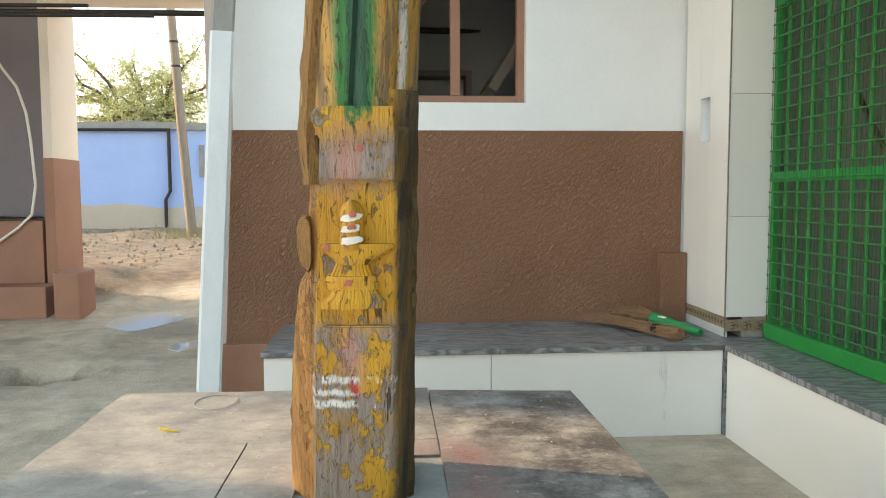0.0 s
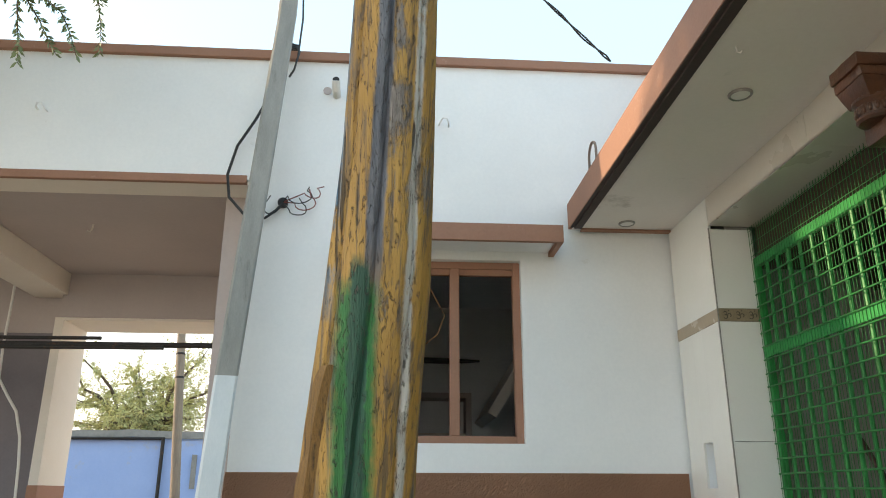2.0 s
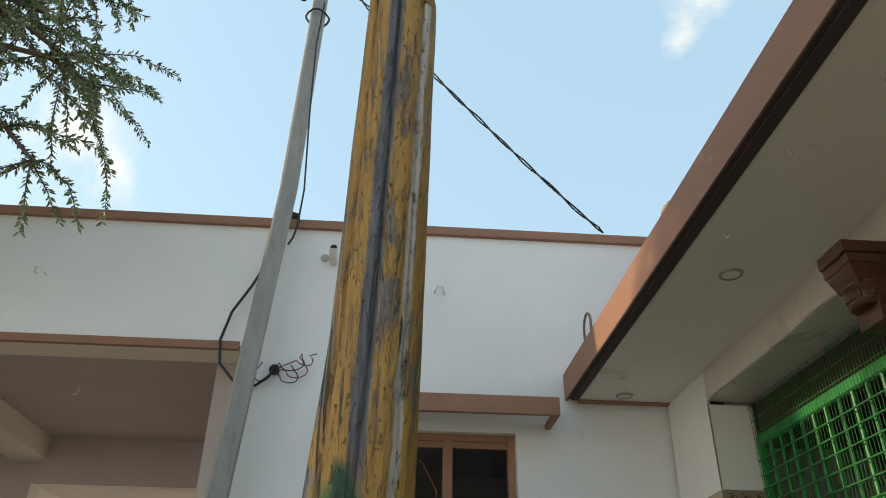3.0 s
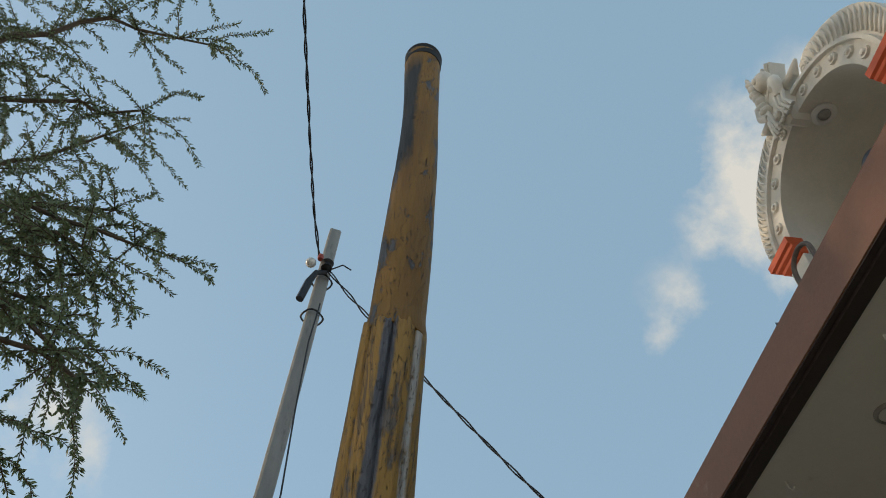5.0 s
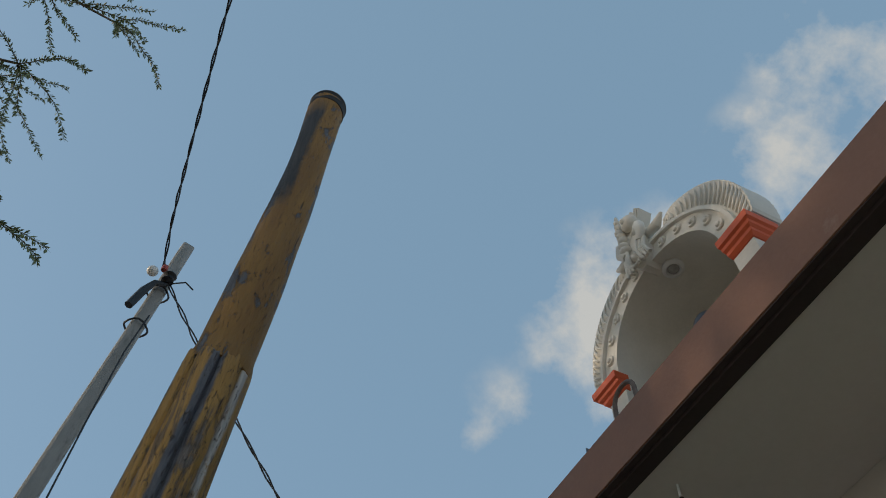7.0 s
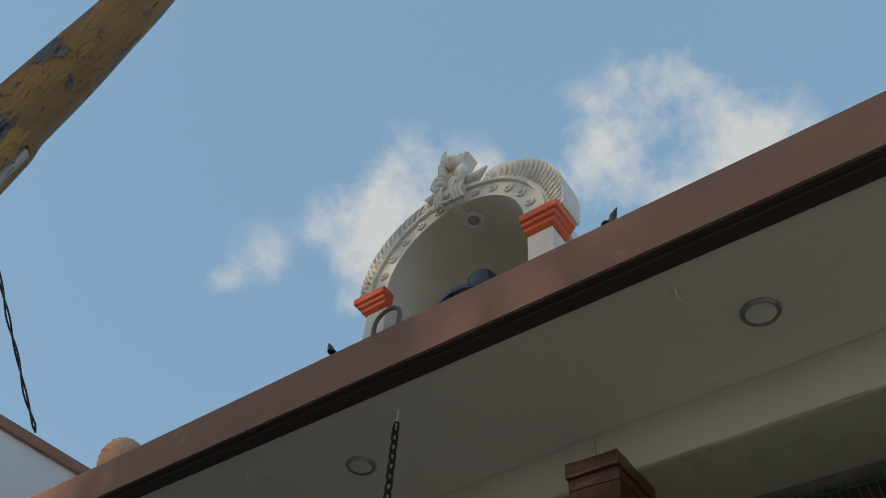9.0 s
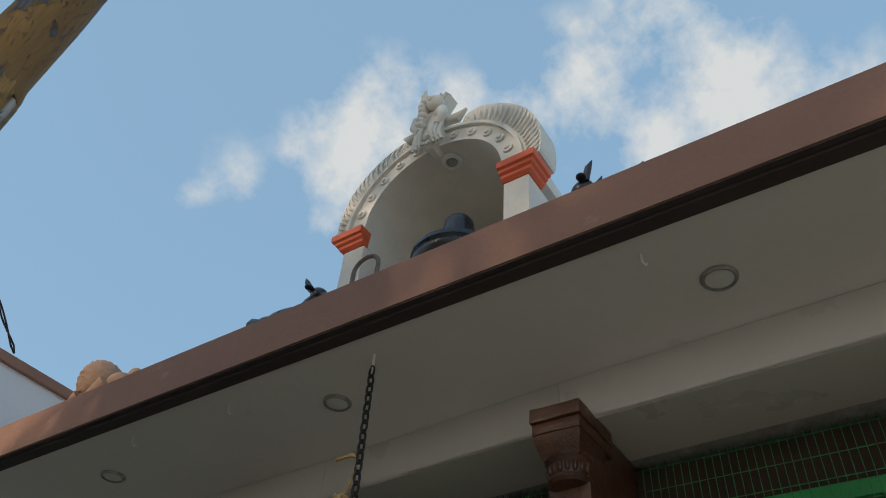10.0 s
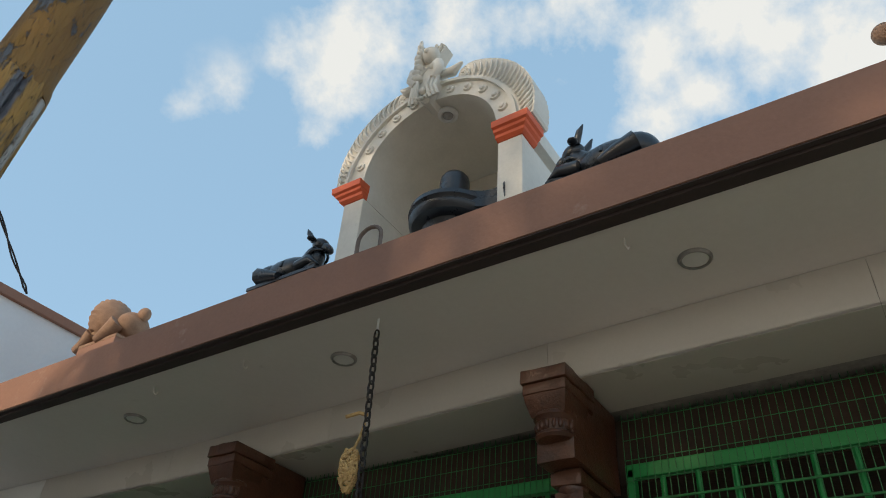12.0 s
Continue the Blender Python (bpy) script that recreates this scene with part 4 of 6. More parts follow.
AXIS = [(0.360, 0.6971, 0.1522), (0.765, 0.7054, 0.1461), (1.041, 0.7166, 0.1417), (1.297, 0.7249, 0.1344), (1.516, 0.7393, 0.1272), (1.811, 0.7660, 0.1217), (2.154, 0.7832, 0.1094), (2.596, 0.7943, 0.1022), (3.065, 0.8049, 0.0944), (3.109, 0.8071, 0.0939), (3.120, 0.8093, 0.0839), (3.452, 0.8149, 0.0817), (3.783, 0.8216, 0.0739), (4.502, 0.8043, 0.0717)]


def pole_y(z):
    return 4.029 - 0.135 * z


def pole_centre(z):
    return lerp_table(z, [(a, b) for a, b, _ in AXIS])


def pole_half(z):
    return lerp_table(z, [(a, c) for a, _, c in AXIS])


def build_pole():
    laid = 0.40  # height of the foot as laid out
    pole = thing("temple_pole", (0.716, pole_y(laid), laid), "tall old wooden temple pole with flaking ochre paint", "pole")
    # lower squared timber with cut corners; its left side is split and eaten away
    bm = bmesh.new()
    rings = []
    z = laid - 0.01
    outline = [(-0.55, -1), (-0.2, -1), (0.2, -1), (0.60, -1), (0.66, -0.96), (0.98, -0.62), (1, -0.2), (1, 0.3), (0.9, 0.8), (0.55, 1), (0, 1), (-0.55, 1), (-0.9, 0.8), (-1, 0.4), (-1, 0.0), (-0.99, -0.30), (-0.92, -0.46), (-0.80, -0.56), (-0.62, -0.70)]
    while z < 1.345:
        c, h = pole_centre(z), pole_half(z)
        ring = []
        panel = 0.827 < z < 1.150
        POLE_Y = pole_y(z)
        for u, v in outline:
            x, y = c + u * h, POLE_Y + v * h
            if v <= -0.95 and -0.58 <= u <= 0.66:
                y = POLE_Y - 0.128 if panel else POLE_Y - 0.140 if z < 1.262 else POLE_Y - 0.112
            if u < -0.6:
                bite = 0.006 * noise.noise((z * 5, u * 3, v * 2)) + 0.004 * noise.noise((z * 31, u * 9, v * 7)) + 0.007 * noise.noise((z * 1.5, u * 40, v * 40))
                x += bite + lerp_table(z, [(0.3, 0), (0.80, 0), (0.91, 0.008), (0.935, 0.024), (1.145, 0.028), (1.16, 0.032), (2, 0.032)])
                y += 0.5 * bite
            elif u > 0.7:
                x += 0.005 * noise.noise((z * 12, v * 20, 3)) - (0.012 if 0.83 < z < 1.13 and v < -0.3 else 0)
            ring.append((x, y, z))
        rings.append(ring)
        z += 0.0125
    loft(bm, rings)
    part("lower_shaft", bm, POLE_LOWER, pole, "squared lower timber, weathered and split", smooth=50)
    # raised plates on the front: foot plate, and the plate under the flutes with its slanting left edge
    def plate(outline_xz, depth, back, bev=0.004):
        b = bmesh.new()
        front = [(x, pole_y(zz) - depth + 0.6 * max(0.0, zz - 1.285), zz) for x, zz in outline_xz]
        loft(b, [front, [(x, pole_y(zz) - back, zz) for x, zz in outline_xz]])
        bmesh.ops.bevel(b, geom=b.edges[:], offset=bev, segments=2, affect="EDGES")
        return b
    part("foot_plate", plate([(0.622, 0.40), (0.788, 0.40), (0.797, 0.60), (0.803, 0.818), (0.797, 0.827), (0.647, 0.829), (0.639, 0.82), (0.634, 0.62)], 0.146, 0.11), POLE_LOWER, pole, "bare grey foot with ochre remnants and white strokes")
    part("upper_plate", plate([(0.666, 1.151), (0.806, 1.150), (0.805, 1.25), (0.803, 1.303), (0.672, 1.303), (0.640, 1.298), (0.628, 1.284), (0.641, 1.252), (0.656, 1.218), (0.665, 1.182)], 0.152, 0.10, 0.003), POLE_LOWER, pole, "flaked ochre plate with a slanting edge")

    # carved relief: flared and ribbed base, step, ribbed neck, basin and round-topped pillar
    def carved(levels, bulge, ribs=0):
        b = bmesh.new()
        rings = []
        for zz, xl, xr in levels:
            yf = pole_y(zz) - 0.128
            ring = []
            for k in range(33):
                t = k / 32
                rib = 0.0035 * (1 - abs(math.sin(math.pi * ribs * t))) ** 3 if ribs else 0
                ring.append((xl + (xr - xl) * t, yf - 0.011 - bulge * math.sin(math.pi * t) ** 0.55 + rib, zz))
            rings.append(ring + [(xr, yf + 0.012, zz), (xl, yf + 0.012, zz)])
        return loft(b, rings)
    part("carved_base", carved([(0.869, 0.640, 0.784), (0.884, 0.640, 0.785), (0.887, 0.645, 0.780), (0.893, 0.652, 0.775), (0.911, 0.666, 0.763)], 0.024, 13), POLE_LOWER, pole, "flared and ribbed carved base", smooth=25)
    part("carved_step", carved([(0.911, 0.655, 0.769), (0.918, 0.650, 0.770), (0.926, 0.650, 0.768), (0.929, 0.656, 0.764), (0.933, 0.652, 0.766), (0.942, 0.656, 0.763)], 0.022), POLE_LOWER, pole, smooth=25)
    part("carved_neck", carved([(0.941, 0.661, 0.759), (0.953, 0.668, 0.753), (0.970, 0.675, 0.748)], 0.016, 11), POLE_LOWER, pole, smooth=25)
    part("carved_basin", carved([(0.967, 0.679, 0.750), (0.976, 0.671, 0.760), (0.984, 0.662, 0.776), (0.993, 0.651, 0.795), (1.001, 0.646, 0.804), (1.008, 0.646, 0.806), (1.013, 0.652, 0.801)], 0.024), POLE_LOWER, pole, "carved shallow basin", smooth=35)
    part("carved_pillar", carved([(1.000, 0.685, 0.738), (1.076, 0.686, 0.739), (1.090, 0.689, 0.736), (1.100, 0.695, 0.730), (1.106, 0.703, 0.722), (1.108, 0.709, 0.716)], 0.031), POLE_LOWER, pole, "carved round-topped pillar", smooth=40)
    white = mat("white_daub", (0.74, 0.72, 0.69), (0.6, 0.57, 0.54), 0.8, scale=50)
    redm = mat("red_daub", (0.46, 0.15, 0.12), (0.36, 0.10, 0.08), 0.85, scale=60)

    def daub(x, zz, w, h, seed, depth):
        """A thin smear of paint with a ragged outline, following the round of the wood."""
        b = bmesh.new()
        y_front = pole_y(zz) - depth
        rings = []
        for d, k0 in ((0.004, 1.0), (0.0, 1.0), (-0.0005, 0.4)):
            ring = []
            for k in range(32):
                t = 2 * math.pi * k / 32
                r = k0 * (1 + 0.22 * noise.noise((1.7 * math.cos(t) + seed, 1.7 * math.sin(t), seed)) + 0.16 * noise.noise((6 * math.cos(t), 6 * math.sin(t), seed)))
                c, q = math.cos(t), math.sin(t)
                p = w * r * math.copysign(abs(c) ** 0.6, c)
                ring.append((x + p, y_front + d + 14 * p * p, zz + h * r * math.copysign(abs(q) ** 0.7, q) + 0.12 * p))
            rings.append(ring)
        return loft(b, rings)
    for x, zz, w in ((0.712, 1.071, 0.021), (0.711, 1.047, 0.020), (0.712, 1.022, 0.022)):
        part("white_stripe", daub(x, zz, w, 0.0075, zz * 20, 0.1715), white, pole, smooth=True)
    for x, zz, w, h, depth in ((0.716, 1.078, 0.008, 0.007, 0.1735), (0.714, 1.050, 0.010, 0.005, 0.1735), (0.703, 0.928, 0.008, 0.007, 0.1625), (0.658, 1.006, 0.006, 0.008, 0.156), (0.733, 1.215, 0.006, 0.007, 0.1535)):
        part("red_mark", daub(x, zz, w, h, x * 70 + zz * 9, depth), redm, pole, smooth=True)
    # right side carving seen edge-on
    b = bmesh.new()
    for zz in (0.875, 0.925, 0.97, 1.015, 1.055, 1.09):
        ball(b, (0.846, pole_y(zz) - 0.05, zz), 1.0, (0.010, 0.045, 0.024), u=10, v=8)
    part("side_carving", b, POLE_LOWER, pole, smooth=True)
    # left eroded slab of timber
    b = bmesh.new()
    rr = []
    for k in range(40):
        zz = 1.14 + 0.50 * k / 39
        POLE_Y = pole_y(zz) - 0.02
        e = 0.01 * noise.noise((zz * 14, 1, 0))
        edge = pole_centre(zz) - pole_half(zz) + 0.008 + 0.012 * abs(2 * k / 39 - 1) ** 4
        rr.append([(edge - 0.003 + e, POLE_Y + 0.02, zz), (edge + e, POLE_Y - 0.045, zz), (edge + 0.020, POLE_Y - 0.085 + e, zz), (edge + 0.045, POLE_Y - 0.08, zz), (edge + 0.05, POLE_Y + 0.04, zz)])
    loft(b, rr)
    part("timber_strip", b, SPLIT, pole, "bare weathered strip of timber")
    b = bmesh.new()
    rr = []
    for k in range(26):
        t = k / 25
        zz = 0.945 + 0.125 * t
        POLE_Y = pole_y(zz) - 0.02
        e = 0.006 * noise.noise((zz * 30, 4, 0)) - 0.02 * abs(2 * t - 1) ** 4
        rr.append([(0.580 - e * 0.6, POLE_Y - 0.0, zz), (0.583 - 1.6 * e, POLE_Y - 0.05, zz), (0.618 + 0.5 * e, POLE_Y - 0.075, zz), (0.63, POLE_Y + 0.03, zz)])
    loft(b, rr)
    part("timber_strip", b, SPLIT, pole, "bare weathered strip of timber")
    # fluted shaft
    bm = bmesh.new()
    rings, n = [], 96
    z = 1.245
    while z <= 3.09:
        POLE_Y = pole_y(z)
        c, h = pole_centre(z), pole_half(z)
        ring = []
        for k in range(n):
            a = -math.pi / 2 + 2 * math.pi * k / n
            octa = math.cos(math.pi / 8) / math.cos((a + math.pi / 8) % (math.pi / 4) - math.pi / 8)
            groove = abs(math.sin(4 * (a + math.pi / 2) + 0.25))
            r = h * (0.5 * octa + 0.54) - 0.013 * max(0, 1 - groove * 3.2) + 0.003 * noise.noise((k * 0.6, z * 4, 0))
            ring.append((c + r * math.cos(a) * 0.985, POLE_Y + r * math.sin(a), z))
        rings.append(ring)
        z += 0.033
    last = rings[-1]
    lift = [(x, y, zz + 0.02 + 0.025 * noise.noise((x * 30, y * 30, 1))) for x, y, zz in last]
    rings.append(lift)
    loft(bm, rings)
    part("fluted_shaft", bm, POLE_FLUTED, pole, "fluted middle shaft in flaking ochre, slate, white and green", smooth=45)
    # round top
    bm = bmesh.new()
    rings = []
    for k in range(50):
        z = 3.06 + (4.46 - 3.06) * k / 49
        POLE_Y = pole_y(z)
        c, h = pole_centre(max(z, 3.11)), pole_half(max(z, 3.11))
        ring = []
        for j in range(40):
            a = 2 * math.pi * j / 40
            r = h + 0.004 * noise.noise((math.cos(a) * 2, math.sin(a) * 2, z * 2.5))
            scar = max(0, math.cos(a - math.pi * 1.02)) ** 3 * (1 if 3.75 < z < 4.38 else 0) * math.sin(math.pi * min(1, max(0, (z - 3.75) / 0.63)))
            r -= 0.009 * scar
            ring.append((c + r * math.cos(a), POLE_Y + r * math.sin(a), z))
        rings.append(ring)
    loft(bm, rings)
    part("round_shaft", bm, POLE_ROUND, pole, "round upper shaft, ochre with a charred scar", smooth=50)
    bm = bmesh.new()
    lathe(bm, (0.807, pole_y(4.43), 4.42), [(0.0725, 0), (0.075, 0.007), (0.074, 0.06), (0.077, 0.064), (0.075, 0.073), (0.02, 0.076)], 40)
    part("top_cap", bm, BLACKISH, pole, "dark metal band capping the top", smooth=40)
    # scaled, shifted and tilted forward as a whole to fit the camera's view
    pole.location, pole.scale, pole.rotation_euler = (0.690, 3.7825, POLE_FOOT), (0.9, 0.9, 0.905), (0.021, 0, 0)


build_pole()


# ---- tiled benches and the temple front ----
BENCH_Z = 0.43
FACE_X = 2.383  # tiled face of the temple
GRILLE_X = 2.60


def build_benches():
    back = thing("tiled_bench", (1.2, 5.7, 0), "low bench with white tiles and a grey granite top", "bench", kind="structure")
    bx0, bx1, by0 = 0.185, 2.308, 5.445
    part("bench_core", boxes((bx0 + 0.03, bx1, by0 + 0.03, 6.16, -0.02, 0.40)), GROUT, back)
    cuts = [bx0, 1.214, bx1 - 0.002]
    for a, b in zip(cuts, cuts[1:]):
        part("front_tile", boxes((a + 0.0015, b - 0.0015, by0 + 0.016, by0 + 0.031, 0.0, 0.402), bevel=0.0015), TILE, back)
    part("end_tile", boxes((bx0 + 0.014, bx0 + 0.031, by0 + 0.034, 6.12, 0.0, 0.402), bevel=0.0015), TILE, back)
    cuts = [bx0 - 0.01, 1.255, 1.94, bx1 + 0.001]
    for a, b in zip(cuts, cuts[1:]):
        part("granite_slab", boxes((a + 0.001, b - 0.001, by0, 6.163, 0.404, BENCH_Z), bevel=0.003), GRANITE, back)
    # a dried white drip on the front
    drip = mat("white_paint_drip", (0.86, 0.86, 0.85), None, 0.6)
    rng = random.Random(2)
    bm = bmesh.new()
    for x in (2.005, 2.014, 2.023, 2.030, 2.037):
        zl = rng.uniform(0.02, 0.25)
        tube(bm, [(x + 0.002 * math.sin(9 * t), by0 + 0.0155, 0.40 + (zl - 0.40) * t) for t in [i / 8 for i in range(9)]], 0.0022, 4)
    part("paint_drip", bm, drip, back, "dried white paint drips")
    side = thing("side_bench", (2.4, 2.0, 0), "long tiled ledge with a granite top along the temple front", "ledge", kind="structure")
    part("ledge_core", boxes((2.345, 2.95, -4.0, 5.44, -0.02, 0.40)), GROUT, side)
    y = 5.43
    while y > -3.9:
        part("front_tile", boxes((2.312, 2.344, y - 1.197, y, 0.0, 0.402), bevel=0.0015), TILE, side)
        y -= 1.2
    y = 5.442
    first = True
    while y > -3.9:
        step = 0.62 if first else 1.5
        part("granite_slab", boxes((2.306, 2.95, y - step + 0.002, y, 0.404, BENCH_Z), bevel=0.003), GRANITE, side)
        y -= step
        first = False
    structure("corner_floor", boxes((2.309, 2.95, 5.446, 6.16, 0.0, BENCH_Z - 0.001)), GRANITE, "granite floor under the tiled pier")


build_benches()


def motif(bm, c, s, face):
    """A small curled sign made of two arcs, a tail and a dot; face is the axis that it looks along."""
    def put(u, v):
        return (c[0], c[1] + u * s, c[2] + v * s) if face == "x" else (c[0] + u * s, c[1], c[2] + v * s)
    for cu, cv, r, a0, a1 in ((-0.18, 0.14, 0.17, -100, 150), (-0.18, -0.18, 0.2, -150, 110), (0.22, -0.05, 0.17, -60, 200)):
        pts = [put(cu + r * math.cos(radians(a0 + (a1 - a0) * i / 9)), cv + r * math.sin(radians(a0 + (a1 - a0) * i / 9))) for i in range(10)]
        tube(bm, pts, 0.045 * s, 5)
    ball(bm, put(0.2, 0.4), 0.06 * s, u=6, v=5)


BAND = mat("etched_border_tile", (0.34, 0.27, 0.185), (0.22, 0.17, 0.11), 0.45, scale=30, detail_scale=150, bump=0.3)
BAND_MARK = mat("etched_mark", (0.12, 0.095, 0.06), None, 0.5, scale=40)
BAND_PALE = mat("beige_border_tile", (0.42, 0.34, 0.25), (0.37, 0.30, 0.22), 0.25, scale=6)


def build_temple():
    # tiled pier at the corner, with a small niche in its outer face
    pier = thing("temple_pier", (2.5, 5.85, BENCH_Z), "white tiled pier with patterned border tiles and a small niche", "pier", kind="structure")
    x0, x1, ya, yb = FACE_X, GRILLE_X + 0.01, 5.62, 6.16
    ny0, ny1, nz0, nz1 = 5.845, 5.962, 1.401, 1.621
    part("pier_core", boxes((x0 + 0.09, x1, ya + 0.012, yb, BENCH_Z, 2.845)), GROUT, pier)
    part("niche_lining", boxes((x0 + 0.012, x0 + 0.089, ny1, ny1 + 0.02, nz0, nz1), (x0 + 0.012, x0 + 0.089, ny0 - 0.02, ny0, nz0, nz1), (x0 + 0.012, x0 + 0.089, ny0 - 0.02, ny1 + 0.02, nz0 - 0.02, nz0), (x0 + 0.012, x0 + 0.089, ny0 - 0.02, ny1 + 0.02, nz1, nz1 + 0.02), (x0 + 0.08, x0 + 0.089, ny0, ny1, nz0, nz1)), WHITE, pier, "white lined niche")
    t0, t1 = x0, x0 + 0.012
    lo, band_lo, band_hi, top = BENCH_Z + 0.10, 2.19, 2.255, 2.845
    for a in ((ny1, yb, lo, band_lo), (ya, ny0, lo, band_lo), (ny0, ny1, lo, nz0), (ny0, ny1, nz1, band_lo), (ya, yb, band_hi, top)):
        part("side_tile", boxes((t0, t1, a[0] + 0.0004, a[1] - 0.0004, a[2] + 0.001, a[3] - 0.001)), TILE, pier)
    part("border_tile", boxes((t0 - 0.003, t1, ya, yb, band_lo + 0.001, band_hi - 0.001)), BAND_PALE, pier, "beige border tile")
    part("border_tile", boxes((t0 - 0.002, t1, ya, yb, BENCH_Z + 0.045, lo - 0.001)), BAND, pier, "patterned brown border tile")
    part("skirting_tile", boxes((t0, t1, ya, yb, BENCH_Z + 0.001, BENCH_Z + 0.044)), TILE, pier)
    for z0, z1 in ((lo, 1.02), (1.02, 1.61), (1.61, band_lo), (band_hi, 2.675)):
        part("front_tile", boxes((x0 + 0.004, x1, ya, ya + 0.012, z0 + 0.001, z1 - 0.001), bevel=0.001), TILE, pier)
    part("corner_trim", boxes((x0 - 0.002, x0 + 0.0035, ya - 0.002, ya + 0.006, BENCH_Z, 2.68)), LAMP_RIM, pier, "thin metal edge trim")
    for z0, z1 in ((band_lo, band_hi), (BENCH_Z + 0.03, lo - 0.012)):
        b = part("border_tile", boxes((x0 + 0.004, x1, ya - 0.002, ya + 0.012, z0 + 0.001, z1 - 0.001)), BAND, pier, "brown border tile with curled signs")
        bm = bmesh.new()
        for k in range(3):
            motif(bm, (x0 + 0.045 + 0.066 * k, ya - 0.003, (z0 + z1) / 2), 0.052, "y")
        part("curled_sign", bm, BAND_MARK, b)
    bm = bmesh.new()
    for k in range(16):
        motif(bm, (t0 - 0.003, ya + 0.03 + 0.035 * k, BENCH_Z + 0.073), 0.03, "x")
    part("curled_sign", bm, BAND_MARK, pier)
    # brown stub of masonry on the bench in the corner
    single("masonry_stub", boxes((2.235, 2.378, 6.09, 6.162, BENCH_Z, 0.81), bevel=0.006), DADO, "short brown plastered stub in the wall corner", "plaster stub", place=(2.3, 6.12, BENCH_Z))
    # lintel with glazed strip tiles
    lintel = thing("temple_lintel", (2.5, 2, 2.72), "white tiled lintel over the grille", "lintel", kind="structure")
    def skew(y):
        return lerp_table(y, [(-4, 2.27), (1.82, 2.292), (2.77, 2.318), (3.72, 2.372), (4.67, 2.398), (5.62, 2.384), (9, 2.384)])

    def bar(y0, y1, dx0, dx1, z0, z1):
        bm = bmesh.new()
        return loft(bm, [[(skew(y) + dx0, y, z0), (skew(y) + dx1, y, z0), (skew(y) + dx1, y, z1), (skew(y) + dx0, y, z1)] for y in (y0, y1)])

    y = ya
    while y > -4.8:
        part("lintel_core", bar(y - 0.95, y, 0.012, 0.40, 2.703, 2.8445), GROUT, lintel)
        part("strip_tile", bar(y - 0.9485, y, 0.0, 0.011, 2.692, 2.8445), LINTEL, lintel)
        part("soffit_tile", bar(y - 0.9485, y, 0.0, 0.262, 2.691, 2.702), LINTEL, lintel)
        y -= 0.95
    # canopy
    canopy = thing("canopy", (2.2, 1.5, 2.86), "flat concrete canopy with a brown painted edge", "canopy", kind="structure")
    part("canopy_slab", boxes((1.80, 8.0, -4.0, 6.16, 2.846, 2.99)), SOFFIT, canopy, "white painted soffit")
    bm = bmesh.new()
    # edge moulding: a flat face, and under it a grooved drip strip coloured for shade
    loft(bm, [[(x, y, z) for x, z in ((1.782, 3.002), (1.782, 2.847), (1.80, 2.847), (1.80, 2.9915), (2.1, 2.9915), (2.1, 3.002))] for y in (-4.0, 6.155)])
    part("edge_band", bm, BROWN, canopy, "brown painted edge")
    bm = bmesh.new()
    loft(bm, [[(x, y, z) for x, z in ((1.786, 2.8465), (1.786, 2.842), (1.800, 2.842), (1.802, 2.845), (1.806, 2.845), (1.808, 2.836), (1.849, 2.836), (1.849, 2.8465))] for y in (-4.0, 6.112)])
    part("drip_strip", bm, SHADED_TRIM, canopy, "brown drip strip under the edge, its colour darkened for shade")
    part("wall_lip", boxes((1.852, 2.382, 6.115, 6.158, 2.833, 2.8445), bevel=0.003), BROWN, canopy, "brown painted lip along the house wall")
    for y in (2.21, 3.442, 4.562, 6.02):
        x = 2.09
        lamp = thing("downlight", (x, y, 2.845), "round flush downlight, switched off, in the canopy soffit", "downlight", "canopy downlights")
        bm = bmesh.new()
        lathe(bm, (x, y, 2.8455), [(0.047, 0), (0.047, -0.004), (0.042, -0.010), (0.036, -0.008), (0.036, 0)], 28)
        part("rim", bm, LAMP_RIM, lamp, smooth=40)
        bm = bmesh.new()
        lathe(bm, (x, y, 2.8455), [(0.0355, 0), (0.0355, -0.006), (0.02, -0.0075), (0.003, -0.008)], 28)
        part("diffuser", bm, LAMP_WHITE, lamp, smooth=40)
    for x, y in ((1.919, 2.345), (1.938, 3.779), (1.93, 4.25)):
        bm = bmesh.new()
        tube(bm, [(x, y, 2.848), (x + 0.004, y, 2.824), (x + 0.012, y - 0.004, 2.816), (x + 0.018, y - 0.006, 2.826)], 0.003, 6)
        single("ceiling_hook", bm, SOFFIT, "small painted hook in the soffit", "hook", "soffit hooks", place=(x, y, 2.86), smooth=True)
    # inside the temple
    structure("temple_floor", boxes((2.95, 6.0, -4.0, 6.16, 0.0, 0.415)), GRANITE, "dim granite floor inside the temple")
    structure("temple_wall", boxes((4.0, 4.2, -4.0, 6.16, 0.4, 2.845), (2.66, 4.0, 5.75, 6.16, 0.416, 2.845)), GREYWALL, "dim grey walls inside the temple")
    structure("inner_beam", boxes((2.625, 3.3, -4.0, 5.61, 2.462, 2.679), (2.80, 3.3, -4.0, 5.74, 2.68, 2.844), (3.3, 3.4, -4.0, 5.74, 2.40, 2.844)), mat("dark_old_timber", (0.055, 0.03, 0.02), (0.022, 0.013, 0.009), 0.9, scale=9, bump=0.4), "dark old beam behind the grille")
    structure("wall_far_side", boxes((2.4, 6.0, -4.3, -4.0, 0, 2.845)), GREYWALL, "plain end wall of the temple front")
    stick = thing("painted_stick", (3.1, 4.9, 0.42), "long stick wound with red and yellow ribbon leaning indoors", "stick")
